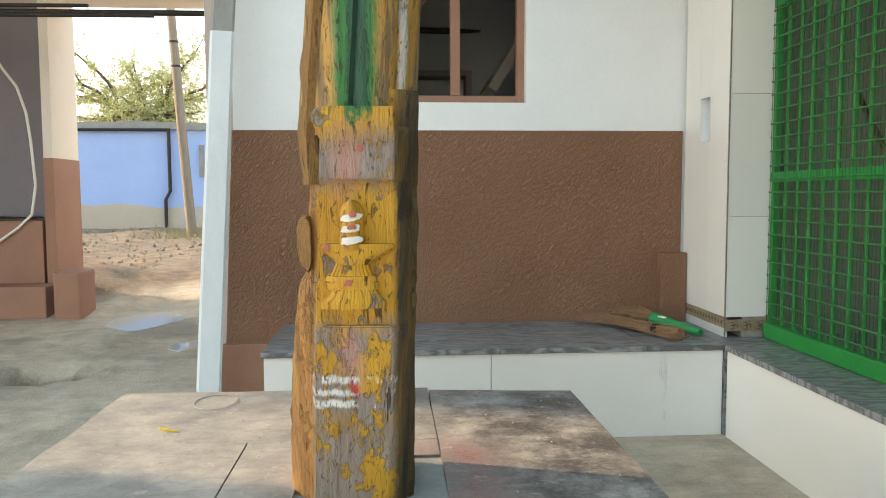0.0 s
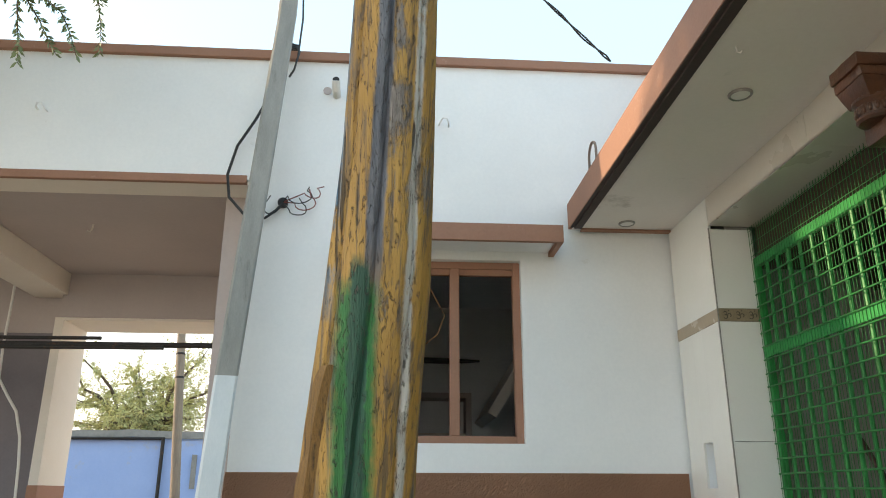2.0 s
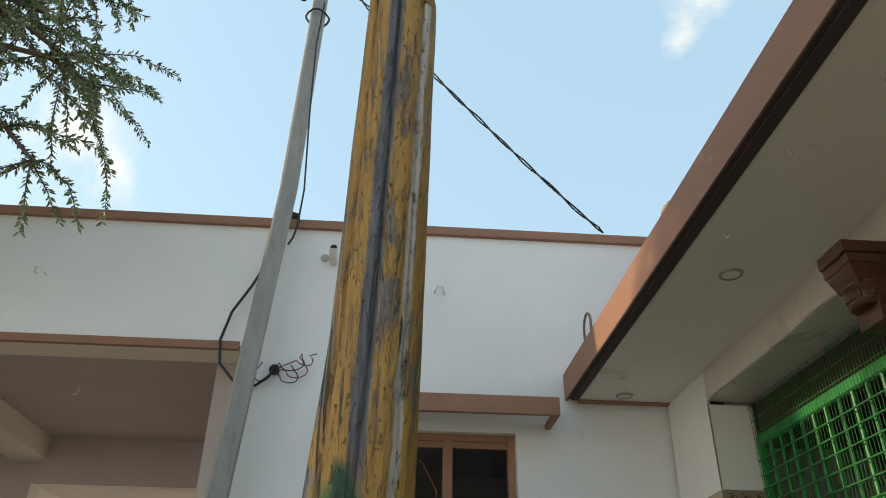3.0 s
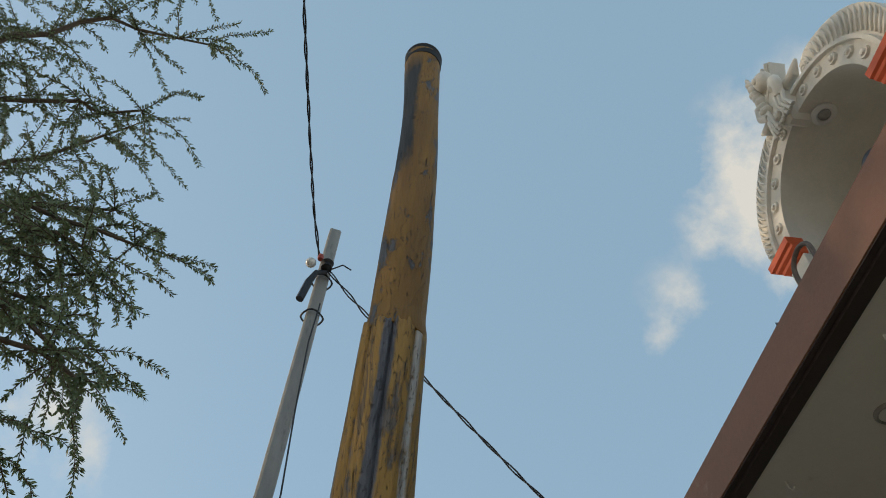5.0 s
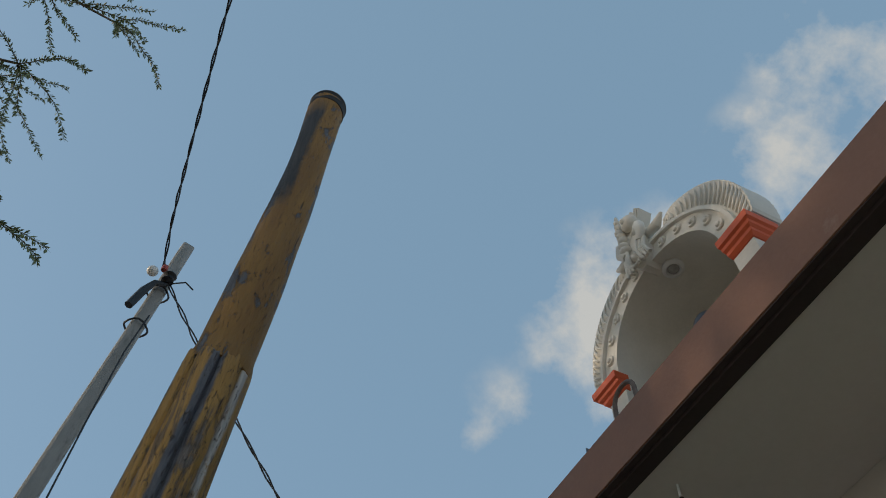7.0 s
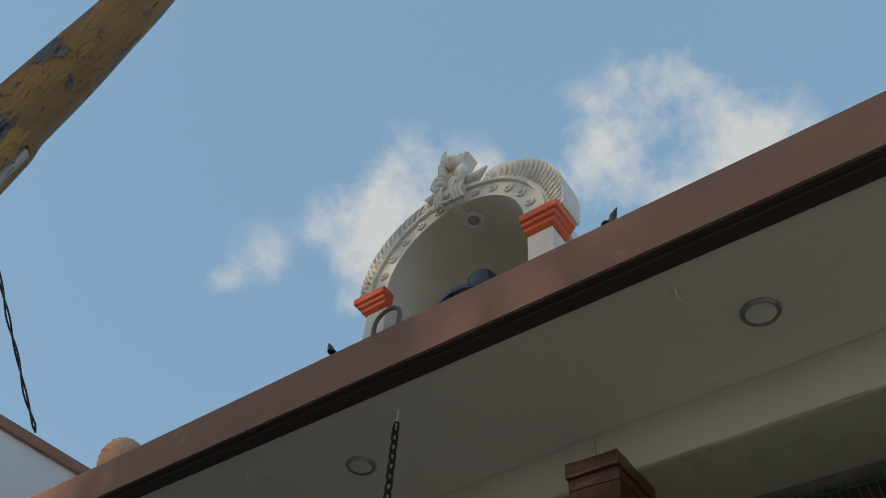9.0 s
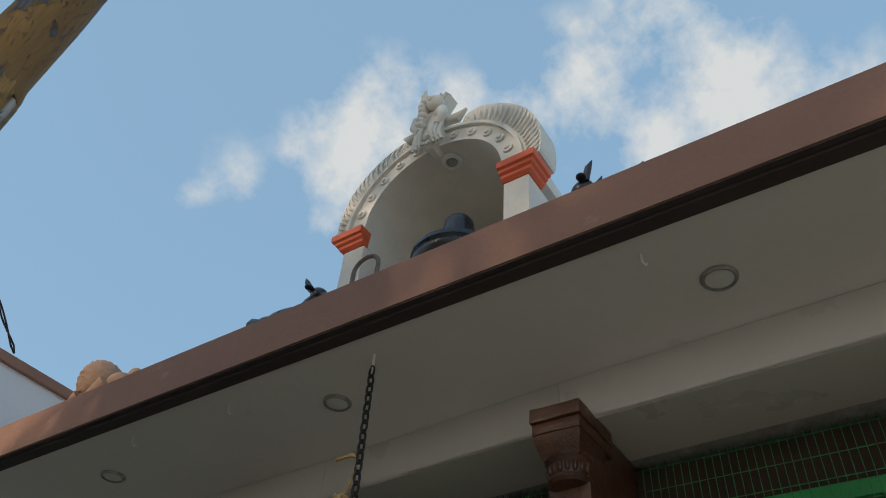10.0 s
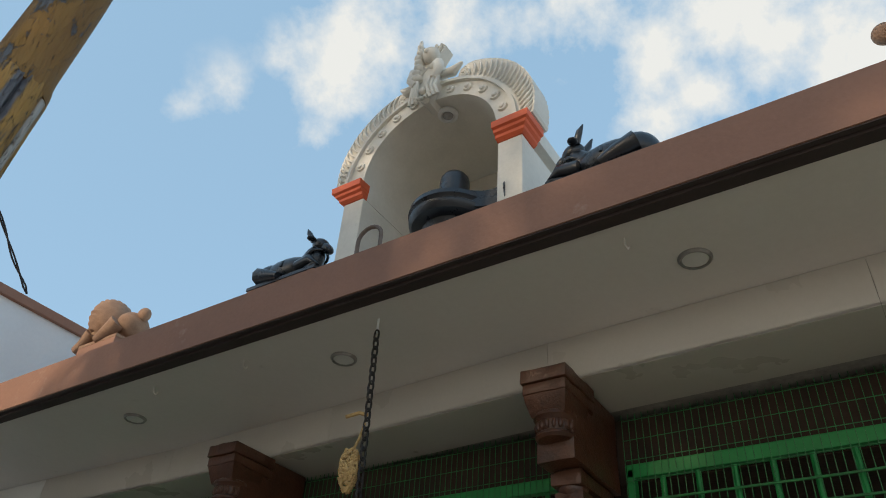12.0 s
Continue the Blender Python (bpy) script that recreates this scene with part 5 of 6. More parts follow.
    ends = Vector((3.0, 5.60, 1.62)), Vector((3.02, 4.75, 0.47))
    cols = [mat("red_ribbon", (0.42, 0.05, 0.03), None, 0.6), mat("yellow_ribbon", (0.62, 0.38, 0.04), None, 0.6), mat("dark_ribbon", (0.08, 0.03, 0.03), None, 0.6)]
    for k in range(16):
        bm = bmesh.new()
        tube(bm, [ends[0].lerp(ends[1], k / 16), ends[0].lerp(ends[1], (k + 1) / 16)], 0.013, 8)
        part("ribbon_band", bm, cols[2] if k < 4 else cols[k % 2], stick)
    rng = random.Random(6)
    mop = thing("mop", (3.02, 4.55, 0.42), "grey cotton string mop lying on the floor", "mop")
    bm = bmesh.new()
    for k in range(60):
        a = rng.uniform(0, 2 * math.pi)
        p = Vector((3.02, 4.50, 0.425))
        pts = [p + Vector((0.05 * math.cos(a) * t * 2, -0.30 * t + 0.06 * math.sin(a), 0.10 * math.sin(math.pi * t) * rng.uniform(0.4, 1) + 0.012)) for t in [i / 6 for i in range(7)]]
        tube(bm, pts, 0.007, 5)
    part("mop_head", bm, COTTON, mop, smooth=True)


build_temple()


def build_grille():
    """Green steel grille in bays, with welded wire mesh on its outer side."""
    top, bottom = 2.495, BENCH_Z
    for bay, (ya, yb) in enumerate(((4.17, 5.60), (2.815, 4.0), (1.455, 2.64), (-1.0, 1.285))):
        g = thing("steel_grille", (GRILLE_X, (ya + yb) / 2, bottom), "green painted steel grille with welded wire mesh", "grille", "temple front grilles")
        X = GRILLE_X
        part("bottom_rail", boxes((X - 0.035, X + 0.02, ya, yb, bottom + 0.001, bottom + 0.075), bevel=0.006), GREEN, g)
        part("top_rail", boxes((X - 0.012, X + 0.02, ya, yb, top - 0.03, top + 0.015), bevel=0.004), GREEN, g)
        for z in (1.21, 2.03):
            part("flat_bar", boxes((X - 0.016, X - 0.006, ya, yb, z - 0.024, z + 0.024), bevel=0.002), GREEN, g)
        for y in (ya + 0.012, yb - 0.012):
            part("end_post", boxes((X - 0.012, X + 0.02, y - 0.012, y + 0.012, bottom + 0.075, top), bevel=0.003), GREEN, g)
        n = round((yb - ya) / 0.105)
        bar = None
        for k in range(1, n):
            y = ya + (yb - ya) * k / n
            if bar is None:
                bm = bmesh.new()
                tube(bm, [(X + 0.006, y, bottom + 0.07), (X + 0.006, y, top - 0.02)], 0.0095, 8)
                bar = part("upright_bar", bm, GREEN, g, smooth=True)
                ybar = y
            else:
                o = new("upright_bar", bar.data)
                o.parent, o.location = g, (0, y - ybar, 0)
        bm = bmesh.new()
        rng = random.Random(bay)
        z = bottom + 0.11
        while z < 2.45:
            dz = [rng.uniform(-0.004, 0.004) for _ in range(3)]
            tube(bm, [(X - 0.020, ya, z + dz[0]), (X - 0.022, (ya + yb) / 2, z + dz[1]), (X - 0.020, yb, z + dz[2])], 0.0040, 6)
            z += 0.066
        n = round((yb - ya) / 0.023)
        for k in range(n + 1):
            y = ya + (yb - ya) * k / n
            d = rng.uniform(-0.003, 0.003)
            tube(bm, [(X - 0.0175, y, bottom + 0.07), (X - 0.018, y + d, 1.5), (X - 0.0175, y, 2.676)], 0.0014, 4)
        while z < 2.67:
            tube(bm, [(X - 0.020, ya, z), (X - 0.020, yb, z)], 0.0014, 4)
            z += 0.066
        part("wire_mesh", bm, WIRE, g, "fine welded wire mesh")


build_grille()


def build_pillar(y):
    """Oiled stone pillar: square shaft with a small capital, and a moulded corbel reaching out under the lintel."""
    p = thing("stone_pillar", (2.47, y, BENCH_Z), "oiled dark brown stone pillar with a moulded corbel capital", "pillar", "temple pillars")

    def worn(bm, amount=0.004):
        bmesh.ops.subdivide_edges(bm, edges=[e for e in bm.edges if e.calc_length() > 0.03], cuts=3, use_grid_fill=True)
        for v in bm.verts:
            v.co += amount * Vector((noise.noise(v.co * 23), noise.noise(v.co * 23 + Vector((7, 0, 0))), noise.noise(v.co * 23 + Vector((0, 5, 0)))))
        return bm

    def slab(x0, x1, half, z0, z1, bevel=0.005):
        return worn(boxes((x0, x1, y - half, y + half, z0, z1), bevel=bevel))
    part("shaft", boxes((2.34, 2.56, y - 0.046, y + 0.046, BENCH_Z, 2.36), bevel=0.01), STONE_RED, p, smooth=30)
    part("base", boxes((2.325, 2.59, y - 0.085, y + 0.085, BENCH_Z, 0.68), bevel=0.012), STONE_RED, p)
    part("small_capital", slab(2.326, 2.57, 0.049, 2.432, 2.476), STONE_RED, p, smooth=40)
    part("small_capital_neck", slab(2.336, 2.57, 0.041, 2.412, 2.433), STONE_RED, p, smooth=40)
    part("small_capital_foot", slab(2.328, 2.57, 0.048, 2.372, 2.413), STONE_RED, p, smooth=40)
    bm = bmesh.new()
    lathe(bm, (2.375, y, 2.30), [(0.036, 0), (0.044, 0.008), (0.046, 0.02), (0.038, 0.034), (0.036, 0.05), (0.044, 0.06), (0.044, 0.072)], 20)
    part("neck_ring", bm, STONE_RED, p, smooth=40)
    part("corbel_body", worn(boxes((2.262, 2.60, y - 0.060, y + 0.060, 2.42, 2.684), bevel=0.006), 0.003), STONE_RED, p, smooth=40)
    part("corbel_head", slab(2.186, 2.40, 0.076, 2.642, 2.685), STONE_RED, p, "moulded corbel head", smooth=40)
    part("corbel_fascia", slab(2.194, 2.40, 0.071, 2.606, 2.641), STONE_RED, p, smooth=40)
    bm = bmesh.new()
    loft(bm, [[(x0, y - h, z), (2.36, y - h, z), (2.36, y + h, z), (x0, y + h, z)] for x0, h, z in ((2.198, 0.068, 2.606), (2.203, 0.064, 2.585), (2.214, 0.058, 2.560), (2.222, 0.054, 2.545))])
    part("corbel_throat", worn(bm, 0.003), STONE_RED, p, smooth=40)
    bm = bmesh.new()
    lathe(bm, (2.270, y, 2.474), [(0.040, 0), (0.054, 0.004), (0.061, 0.012), (0.060, 0.020), (0.053, 0.025), (0.056, 0.034), (0.058, 0.046), (0.055, 0.058), (0.057, 0.062), (0.065, 0.070), (0.064, 0.080), (0.054, 0.086)], 28)
    drum = part("corbel_drum", bm, STONE_RED, p, "round moulded drum", smooth=30)
    for k in range(9):
        a = math.pi * (0.5 + (k + 0.5) / 9)
        bm = bmesh.new()
        ball(bm, (2.270 + 0.055 * math.cos(a), y + 0.055 * math.sin(a), 2.516), 1, (0.008, 0.008, 0.015), u=8, v=6)
        part("petal", bm, STONE_RED, drum, smooth=True)
    return p


for py in (1.371, 2.728, 4.085):
    build_pillar(py)


# ---- the arched shrine on the canopy, with its figures ----
ROOF = 3.006


def build_arch():
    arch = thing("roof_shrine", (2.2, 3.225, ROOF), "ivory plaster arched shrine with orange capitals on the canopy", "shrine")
    xf, xb = 2.06, 2.58
    ci, ra = 3.225, 0.308  # centre in y, half the opening
    spring, apex = 3.645, 0.305
    for y0, y1 in ((3.533, 3.632), (2.818, 2.917)):
        part("pier", boxes((xf, xb, y0, y1, ROOF - 0.214, 3.568), bevel=0.004), IVORY, arch)
        outer = y1 if y1 > 3.225 else y0
        s = 1 if y1 > 3.225 else -1
        steps = ((3.568, 0.004), (3.578, 0.016), (3.590, 0.018), (3.597, 0.028), (3.608, 0.031), (3.613, 0.041), (3.641, 0.043), (3.644, 0.036))
        mid = (y0 + y1) / 2
        bm = bmesh.new()
        inner = y0 if s > 0 else y1
        loft(bm, [[(xf - e, inner - s * e * 0.15, z), (xf + 0.02, inner - s * e * 0.15, z), (xf + 0.02, mid, z), (xf + 0.088, mid, z), (xf + 0.088, outer + s * e, z), (xf - e, outer + s * e, z)] for z, e in steps])
        part("capital", bm, ORANGE, arch, "bright orange stepped capital")
        part("pier_head", boxes((xf + 0.021, xb, min(inner, mid), max(inner, mid), 3.5685, 3.645)), IVORY, arch)
    part("back_wall", boxes((xb - 0.06, xb, 2.918, 3.532, ROOF - 0.214, 3.93)), IVORY, arch)
    def arc(ry, rz, n=36):
        return [(ci + ry * math.cos(math.pi * k / n), spring + rz * math.sin(math.pi * k / n)) for k in range(n + 1)]
    def band(inner, outer, x0, x1):
        bm = bmesh.new()
        n = len(inner)
        rows = [[bm.verts.new((x, y, z)) for y, z in pts] for x, pts in ((x0, inner), (x0, outer), (x1, outer), (x1, inner))]
        for a, b in zip(rows, rows[1:] + rows[:1]):
            for k in range(n - 1):
                bm.faces.new((a[k], a[k + 1], b[k + 1], b[k]))
        for k in (0, n - 1):
            bm.faces.new([r[k] for r in rows])
        return bm
    part("vault", band(arc(ra, apex), arc(ra + 0.10, apex + 0.09), xf + 0.03, xb), IVORY, arch, "curved vault of the shrine", smooth=40)
    part("arch_band", band(arc(ra, apex), arc(ra + 0.075, apex + 0.07), xf - 0.015, xf + 0.03), IVORY, arch, smooth=40)
    part("arch_fillet", band(arc(ra + 0.075, apex + 0.07), arc(ra + 0.09, apex + 0.085), xf - 0.03, xf + 0.03), IVORY, arch, smooth=40)
    # rosettes on the band
    for k in range(1, 12):
        if k == 6:
            continue
        a = math.pi * k / 12
        c = (xf - 0.018, ci + (ra + 0.038) * math.cos(a), spring + (apex + 0.035) * math.sin(a))
        bm = bmesh.new()
        lathe(bm, c, [(0.003, -0.014), (0.009, -0.012), (0.012, -0.005), (0.02, -0.006), (0.022, 0.003)], 10, "x")
        part("rosette", bm, IVORY, arch, smooth=30)
    # feathered outer crest on both sides: a raised band with carved quills, ending in a curl near the top
    def pt(s, a, r):
        return ci + s * (ra + 0.088 + r) * math.cos(a), spring + (apex + 0.083 + r) * math.sin(a)

    def width(f):
        return 0.032 + 0.078 * math.sin(math.pi * min(1.0, 0.10 + 0.58 * f)) - (0.03 * ((f - 0.9) / 0.1) ** 2 if f > 0.9 else 0)

    for s in (1, -1):
        n = 40
        inner = [pt(s, radians(1 + 73 * k / n), -0.006) for k in range(n + 1)]
        outer = [pt(s, radians(1 + 73 * k / n), width(k / n) + 0.004 * abs(math.sin(k * 1.6))) for k in range(n + 1)]
        crest = part("feather_crest", band(inner, outer, xf - 0.008, xf + 0.11), IVORY, arch, "broad carved crest with a feathered edge", smooth=30)
        for k in range(19):
            f = (k + 0.5) / 19
            bm = bmesh.new()
            w = width(f)
            pts = []
            for i in range(7):
                t = i / 6
                y, z = pt(s, radians(1 + 70 * f - 4 + 7 * t * t), 0.012 + (w - 0.012) * t)
                pts.append((xf - 0.012 + 0.004 * t - 0.008 * math.sin(math.pi * t), y, z))
            tube(bm, pts, [0.003, 0.0048, 0.0055, 0.0055, 0.005, 0.004, 0.002], 6)
            part("feather", bm, IVORY, arch, smooth=True)
        bm = bmesh.new()
        for r0, turns in ((0.026, 1.25), (0.013, 0.9)):
            cy, cz = pt(s, radians(70), 0.034)
            pts = [(xf - 0.012, cy + s * r0 * (1 - 0.5 * t / turns) * math.cos(2.2 - 2 * math.pi * t), cz + r0 * (1 - 0.5 * t / turns) * math.sin(2.2 - 2 * math.pi * t)) for t in [turns * i / 16 for i in range(17)]]
            tube(bm, pts, 0.008, 6)
        part("scroll", bm, IVORY, arch, smooth=True)
    # crowning carved ornament, as one plain plaster mass of knobs, a fan and scrolls
    bm = bmesh.new()
    zc = spring + apex + 0.06
    loft(bm, [[(xf - d, ci + w * u, z) for u in (-1, -0.5, 0.5, 1)] + [(xf + 0.03, ci + w, z), (xf + 0.03, ci - w, z)] for d, w, z in ((0.030, 0.010, zc - 0.100), (0.042, 0.030, zc - 0.075), (0.048, 0.050, zc - 0.03), (0.045, 0.05, zc + 0.03), (0.04, 0.035, zc + 0.10), (0.03, 0.03, zc + 0.14))])
    for k in range(7):
        ball(bm, (xf - 0.055, ci + 0.036 + 0.004 * math.sin(k * 2.0), zc + 0.02 + 0.03 * k), 1, (0.024 - 0.001 * k, 0.024 - 0.0018 * k, 0.019), u=10, v=8)
    ball(bm, (xf - 0.055, ci + 0.036, zc + 0.232), 1, (0.008, 0.008, 0.02), u=8, v=6)
    fan = [(ci - 0.018 + r * math.cos(t), zc + 0.13 + r * math.sin(t)) for t, r in [(radians(-70 + 200 * i / 14), 0.072 + 0.005 * (i % 2)) for i in range(15)]]
    loft(bm, [[(xf - 0.035, y, z) for y, z in fan], [(xf + 0.02, y, z) for y, z in fan]])
    for i in range(9):
        t = radians(-60 + 180 * i / 8)
        tube(bm, [(xf - 0.038, ci - 0.018 + 0.030 * math.cos(t), zc + 0.13 + 0.030 * math.sin(t)), (xf - 0.04, ci - 0.018 + 0.070 * math.cos(t), zc + 0.13 + 0.070 * math.sin(t))], 0.007, 5)
    ball(bm, (xf - 0.05, ci - 0.015, zc + 0.135), 1, (0.032, 0.034, 0.036))
    ball(bm, (xf - 0.075, ci - 0.012, zc + 0.135), 1, (0.014, 0.014, 0.014), u=8, v=6)
    for s in (-1, 1):
        tube(bm, [(xf - 0.03, ci + s * 0.02, zc + 0.085), (xf - 0.055, ci + s * 0.055, zc + 0.06), (xf - 0.06, ci + s * 0.06, zc + 0.02), (xf - 0.055, ci + s * 0.04, zc - 0.01)], [0.022, 0.021, 0.018, 0.015], 8)
        tube(bm, [(xf - 0.03, ci + s * 0.055, zc + 0.02), (xf - 0.025, ci + s * 0.10, zc + 0.018), (xf - 0.02, ci + s * 0.135, zc + 0.055)], [0.016, 0.02, 0.006], 8)
        for q in range(3):
            tube(bm, [(xf - 0.05 - 0.006 * q, ci + s * (0.055 - 0.014 * q), zc - 0.005), (xf - 0.06 - 0.004 * q, ci + s * (0.05 - 0.014 * q), zc - 0.06), (xf - 0.052, ci + s * (0.062 - 0.016 * q), zc - 0.105)], 0.0075, 6)
    for k in range(9):
        ball(bm, (xf - 0.058, ci - 0.045 + 0.011 * k, zc - 0.100 + 0.0026 * abs(k - 4) ** 1.5), 0.008, u=6, v=5)
    ball(bm, (xf - 0.058, ci, zc - 0.065), 0.016, u=10, v=8)
    bmesh.ops.transform(bm, verts=bm.verts[:], matrix=Matrix.Translation((xf, ci + 0.012, zc - 0.08)) @ Matrix.Scale(1.14, 4) @ Matrix.Translation((-xf, -ci, 0.10 - zc)))
    part("crowning_figure", bm, IVORY, arch, "carved plaster figure over the keystone", smooth=50)
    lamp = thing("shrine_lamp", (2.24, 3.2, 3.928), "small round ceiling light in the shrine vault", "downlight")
    bm = bmesh.new()
    zl = 3.928
    lathe(bm, (2.24, 3.2, zl), [(0.043, 0.0), (0.043, -0.01), (0.030, -0.016), (0.024, -0.012), (0.024, 0)], 24)
    part("rim", bm, LAMP_WHITE, lamp, smooth=40)
    bm = bmesh.new()
    lathe(bm, (2.24, 3.2, zl), [(0.022, 0), (0.022, -0.012), (0.004, -0.014)], 20)
    part("lens", bm, LAMP_RIM, lamp, smooth=40)
    # shrine and lamp placed and scaled to fit the camera's view, behind the canopy edge
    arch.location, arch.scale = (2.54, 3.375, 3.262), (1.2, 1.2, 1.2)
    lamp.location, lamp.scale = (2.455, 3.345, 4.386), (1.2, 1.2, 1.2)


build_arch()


def build_roof_figures():
    # black stone drum, basin and spout in the shrine
    c = Vector((2.44, 3.265, 3.478))
    ped = bmesh.new()
    lathe(ped, (2.44, 3.265, ROOF), [(0.172, 0), (0.172, 0.445), (0.168, 0.463), (0.16, 0.472), (0.01, 0.472)], 28)
    single("shrine_plinth", ped, IVORY, "pale plaster plinth inside the shrine", "plinth", place=(2.44, 3.265, ROOF))
    linga = thing("stone_emblem", c, "glossy black stone pillar standing in a spouted basin", "shrine stone")
    bm = bmesh.new()
    lathe(bm, c, [(0.115, 0), (0.117, 0.02), (0.10, 0.03), (0.092, 0.06), (0.10, 0.085), (0.112, 0.10)], 32)
    part("foot_drum", bm, BLACK, linga, smooth=30)
    bm = bmesh.new()
    lathe(bm, c, [(0.105, 0.080), (0.130, 0.092), (0.140, 0.108), (0.142, 0.122), (0.136, 0.130), (0.138, 0.136), (0.145, 0.144), (0.143, 0.164), (0.125, 0.173), (0.08, 0.168)], 36)
    part("basin", bm, BLACK, linga, smooth=30)
    bm = bmesh.new()
    rr = []
    for k in range(9):
        t = k / 8
        y = c.y - 0.09 - 0.135 * t
        w = 0.090 - 0.048 * math.sin(math.pi * 0.5 * min(1, 1.5 * t)) + (0.012 if k == 8 else 0)
        zt, zb = 0.172 + 0.004 * t, 0.092 + 0.012 * t
        rr.append([(c.x - w, y, c.z + zb + 0.01), (c.x - w - 0.004, y, c.z + zt), (c.x - w * 0.4, y, c.z + zt - 0.012), (c.x + w * 0.4, y, c.z + zt - 0.012), (c.x + w + 0.004, y, c.z + zt), (c.x + w, y, c.z + zb + 0.01), (c.x, y, c.z + zb)])
    loft(bm, rr)
    part("spout", bm, BLACK, linga, smooth=30)
    bm = bmesh.new()
    lathe(bm, c, [(0.050, 0.16), (0.0515, 0.314), (0.049, 0.340), (0.040, 0.357), (0.023, 0.365), (0.003, 0.368)], 28)
    part("round_pillar", bm, BLACK, linga, smooth=40)
    linga.scale = (1.33, 1.33, 1.2)

    def bull(cy, s, z0, x, size):
        """A lying bull as one plain mesh; s = +1 faces towards +y."""
        bm = bmesh.new()
        def P(u, v, w):
            return (x + v * size, cy + s * u * size, z0 + 0.82 * w * size)
        def lump(u, v, w, a, b, d, tilt=0.0):
            ball(bm, P(u, v, w), size, (b, a, 0.82 * d), Matrix.Rotation(s * tilt, 4, "X"), 18, 12)
        box(bm, x - 0.3 * size, x + 0.3 * size, cy - 0.62 * size, cy + 0.62 * size, z0, z0 + 0.05 * size)
        lump(-0.12, 0, 0.33, 0.50, 0.27, 0.30)
        lump(-0.40, 0, 0.32, 0.24, 0.28, 0.29)
        lump(0.20, 0, 0.52, 0.14, 0.13, 0.14)
        lump(0.26, 0, 0.50, 0.16, 0.15, 0.30, -0.35)
        lump(0.36, 0, 0.78, 0.15, 0.12, 0.13, -0.6)
        lump(0.49, 0, 0.66, 0.13, 0.085, 0.085, -0.8)
        for q in (-1, 1):
            tube(bm, [P(0.28, q * 0.09, 0.85), P(0.22, q * 0.13, 1.0), P(0.17, q * 0.13, 1.12)], [0.045 * size, 0.04 * size, 0.008 * size], 8)
            lump(0.30, q * 0.15, 0.84, 0.06, 0.07, 0.035)
            tube(bm, [P(0.22, q * 0.22, 0.22), P(0.45, q * 0.24, 0.26), P(0.56, q * 0.23, 0.14), P(0.40, q * 0.22, 0.08)], [0.09 * size, 0.075 * size, 0.06 * size, 0.06 * size], 8)
            tube(bm, [P(-0.45, q * 0.26, 0.26), P(-0.22, q * 0.30, 0.16), P(-0.05, q * 0.30, 0.09)], [0.13 * size, 0.09 * size, 0.055 * size], 8)
        tube(bm, [P(0.33 + 0.13 * math.cos(t), 0.155 * math.sin(t), 0.54 + 0.08 * math.cos(t)) for t in [i * math.pi / 8 for i in range(17)]], 0.022 * size, 6)
        tube(bm, [P(-0.06, 0.275 * math.cos(t), 0.31 + 0.265 * math.sin(t)) for t in [i * math.pi / 8 for i in range(9)]], 0.018 * size, 6)
        tube(bm, [P(-0.62, 0, 0.30), P(-0.66, 0.06, 0.16), P(-0.60, 0.14, 0.08)], 0.03 * size, 6)
        return bm

    for name_y, s, size, z0, x in ((4.12, -1, 0.345, 3.535, 2.40), (2.545, 1, 0.35, 3.505, 2.40)):
        single("pedestal", boxes((x - 0.10, x + 0.10, name_y - 0.21, name_y + 0.21, ROOF, z0), bevel=0.004), BROWN, "low brown plaster pedestal on the canopy", "pedestal", "roof pedestals", place=(x, name_y, ROOF))
        single("bull_statue", bull(name_y, s, z0, x, size), BLACK, "glossy black statue of a lying bull on the canopy", "statue", "bull statues", smooth=60, place=(x, name_y, z0))

    def lion(cy, s, z0, x, size):
        """A crouching lion as one plain mesh; s = +1 faces towards +y."""
        bm = bmesh.new()
        def P(u, v, w):
            return (x + v * size, cy + s * u * size, z0 + w * size)
        def lump(u, v, w, a, b, d, tilt=0.0):
            ball(bm, P(u, v, w), size, (b, a, d), Matrix.Rotation(s * tilt, 4, "X"), 18, 12)
        box(bm, x - 0.3 * size, x + 0.3 * size, cy - 0.55 * size, cy + 0.4 * size, z0, z0 + 0.05 * size)
        lump(-0.05, 0, 0.28, 0.50, 0.24, 0.24)
        lump(-0.42, 0.0, 0.36, 0.22, 0.27, 0.22)
        lump(-0.62, 0.0, 0.52, 0.12, 0.1, 0.12)
        lump(0.25, 0, 0.58, 0.33, 0.33, 0.38)
        lump(0.55, 0, 0.52, 0.16, 0.18, 0.18)
        lump(0.66, 0, 0.46, 0.08, 0.12, 0.09)
        for q in (-1, 1):
            tube(bm, [P(0.30, q * 0.22, 0.30), P(0.48, q * 0.22, 0.14), P(0.62, q * 0.22, 0.06)], [0.12 * size, 0.09 * size, 0.08 * size], 8)
            tube(bm, [P(-0.40, q * 0.26, 0.30), P(-0.20, q * 0.30, 0.12), P(-0.02, q * 0.30, 0.07)], [0.14 * size, 0.10 * size, 0.07 * size], 8)
        mane = bmesh.new()
        bmesh.ops.create_uvsphere(mane, u_segments=72, v_segments=28, radius=1)
        for v in mane.verts:
            ridge = 1 + 0.10 * abs(math.sin(12 * math.atan2(v.co.x, v.co.z))) * (1 - v.co.y ** 2)
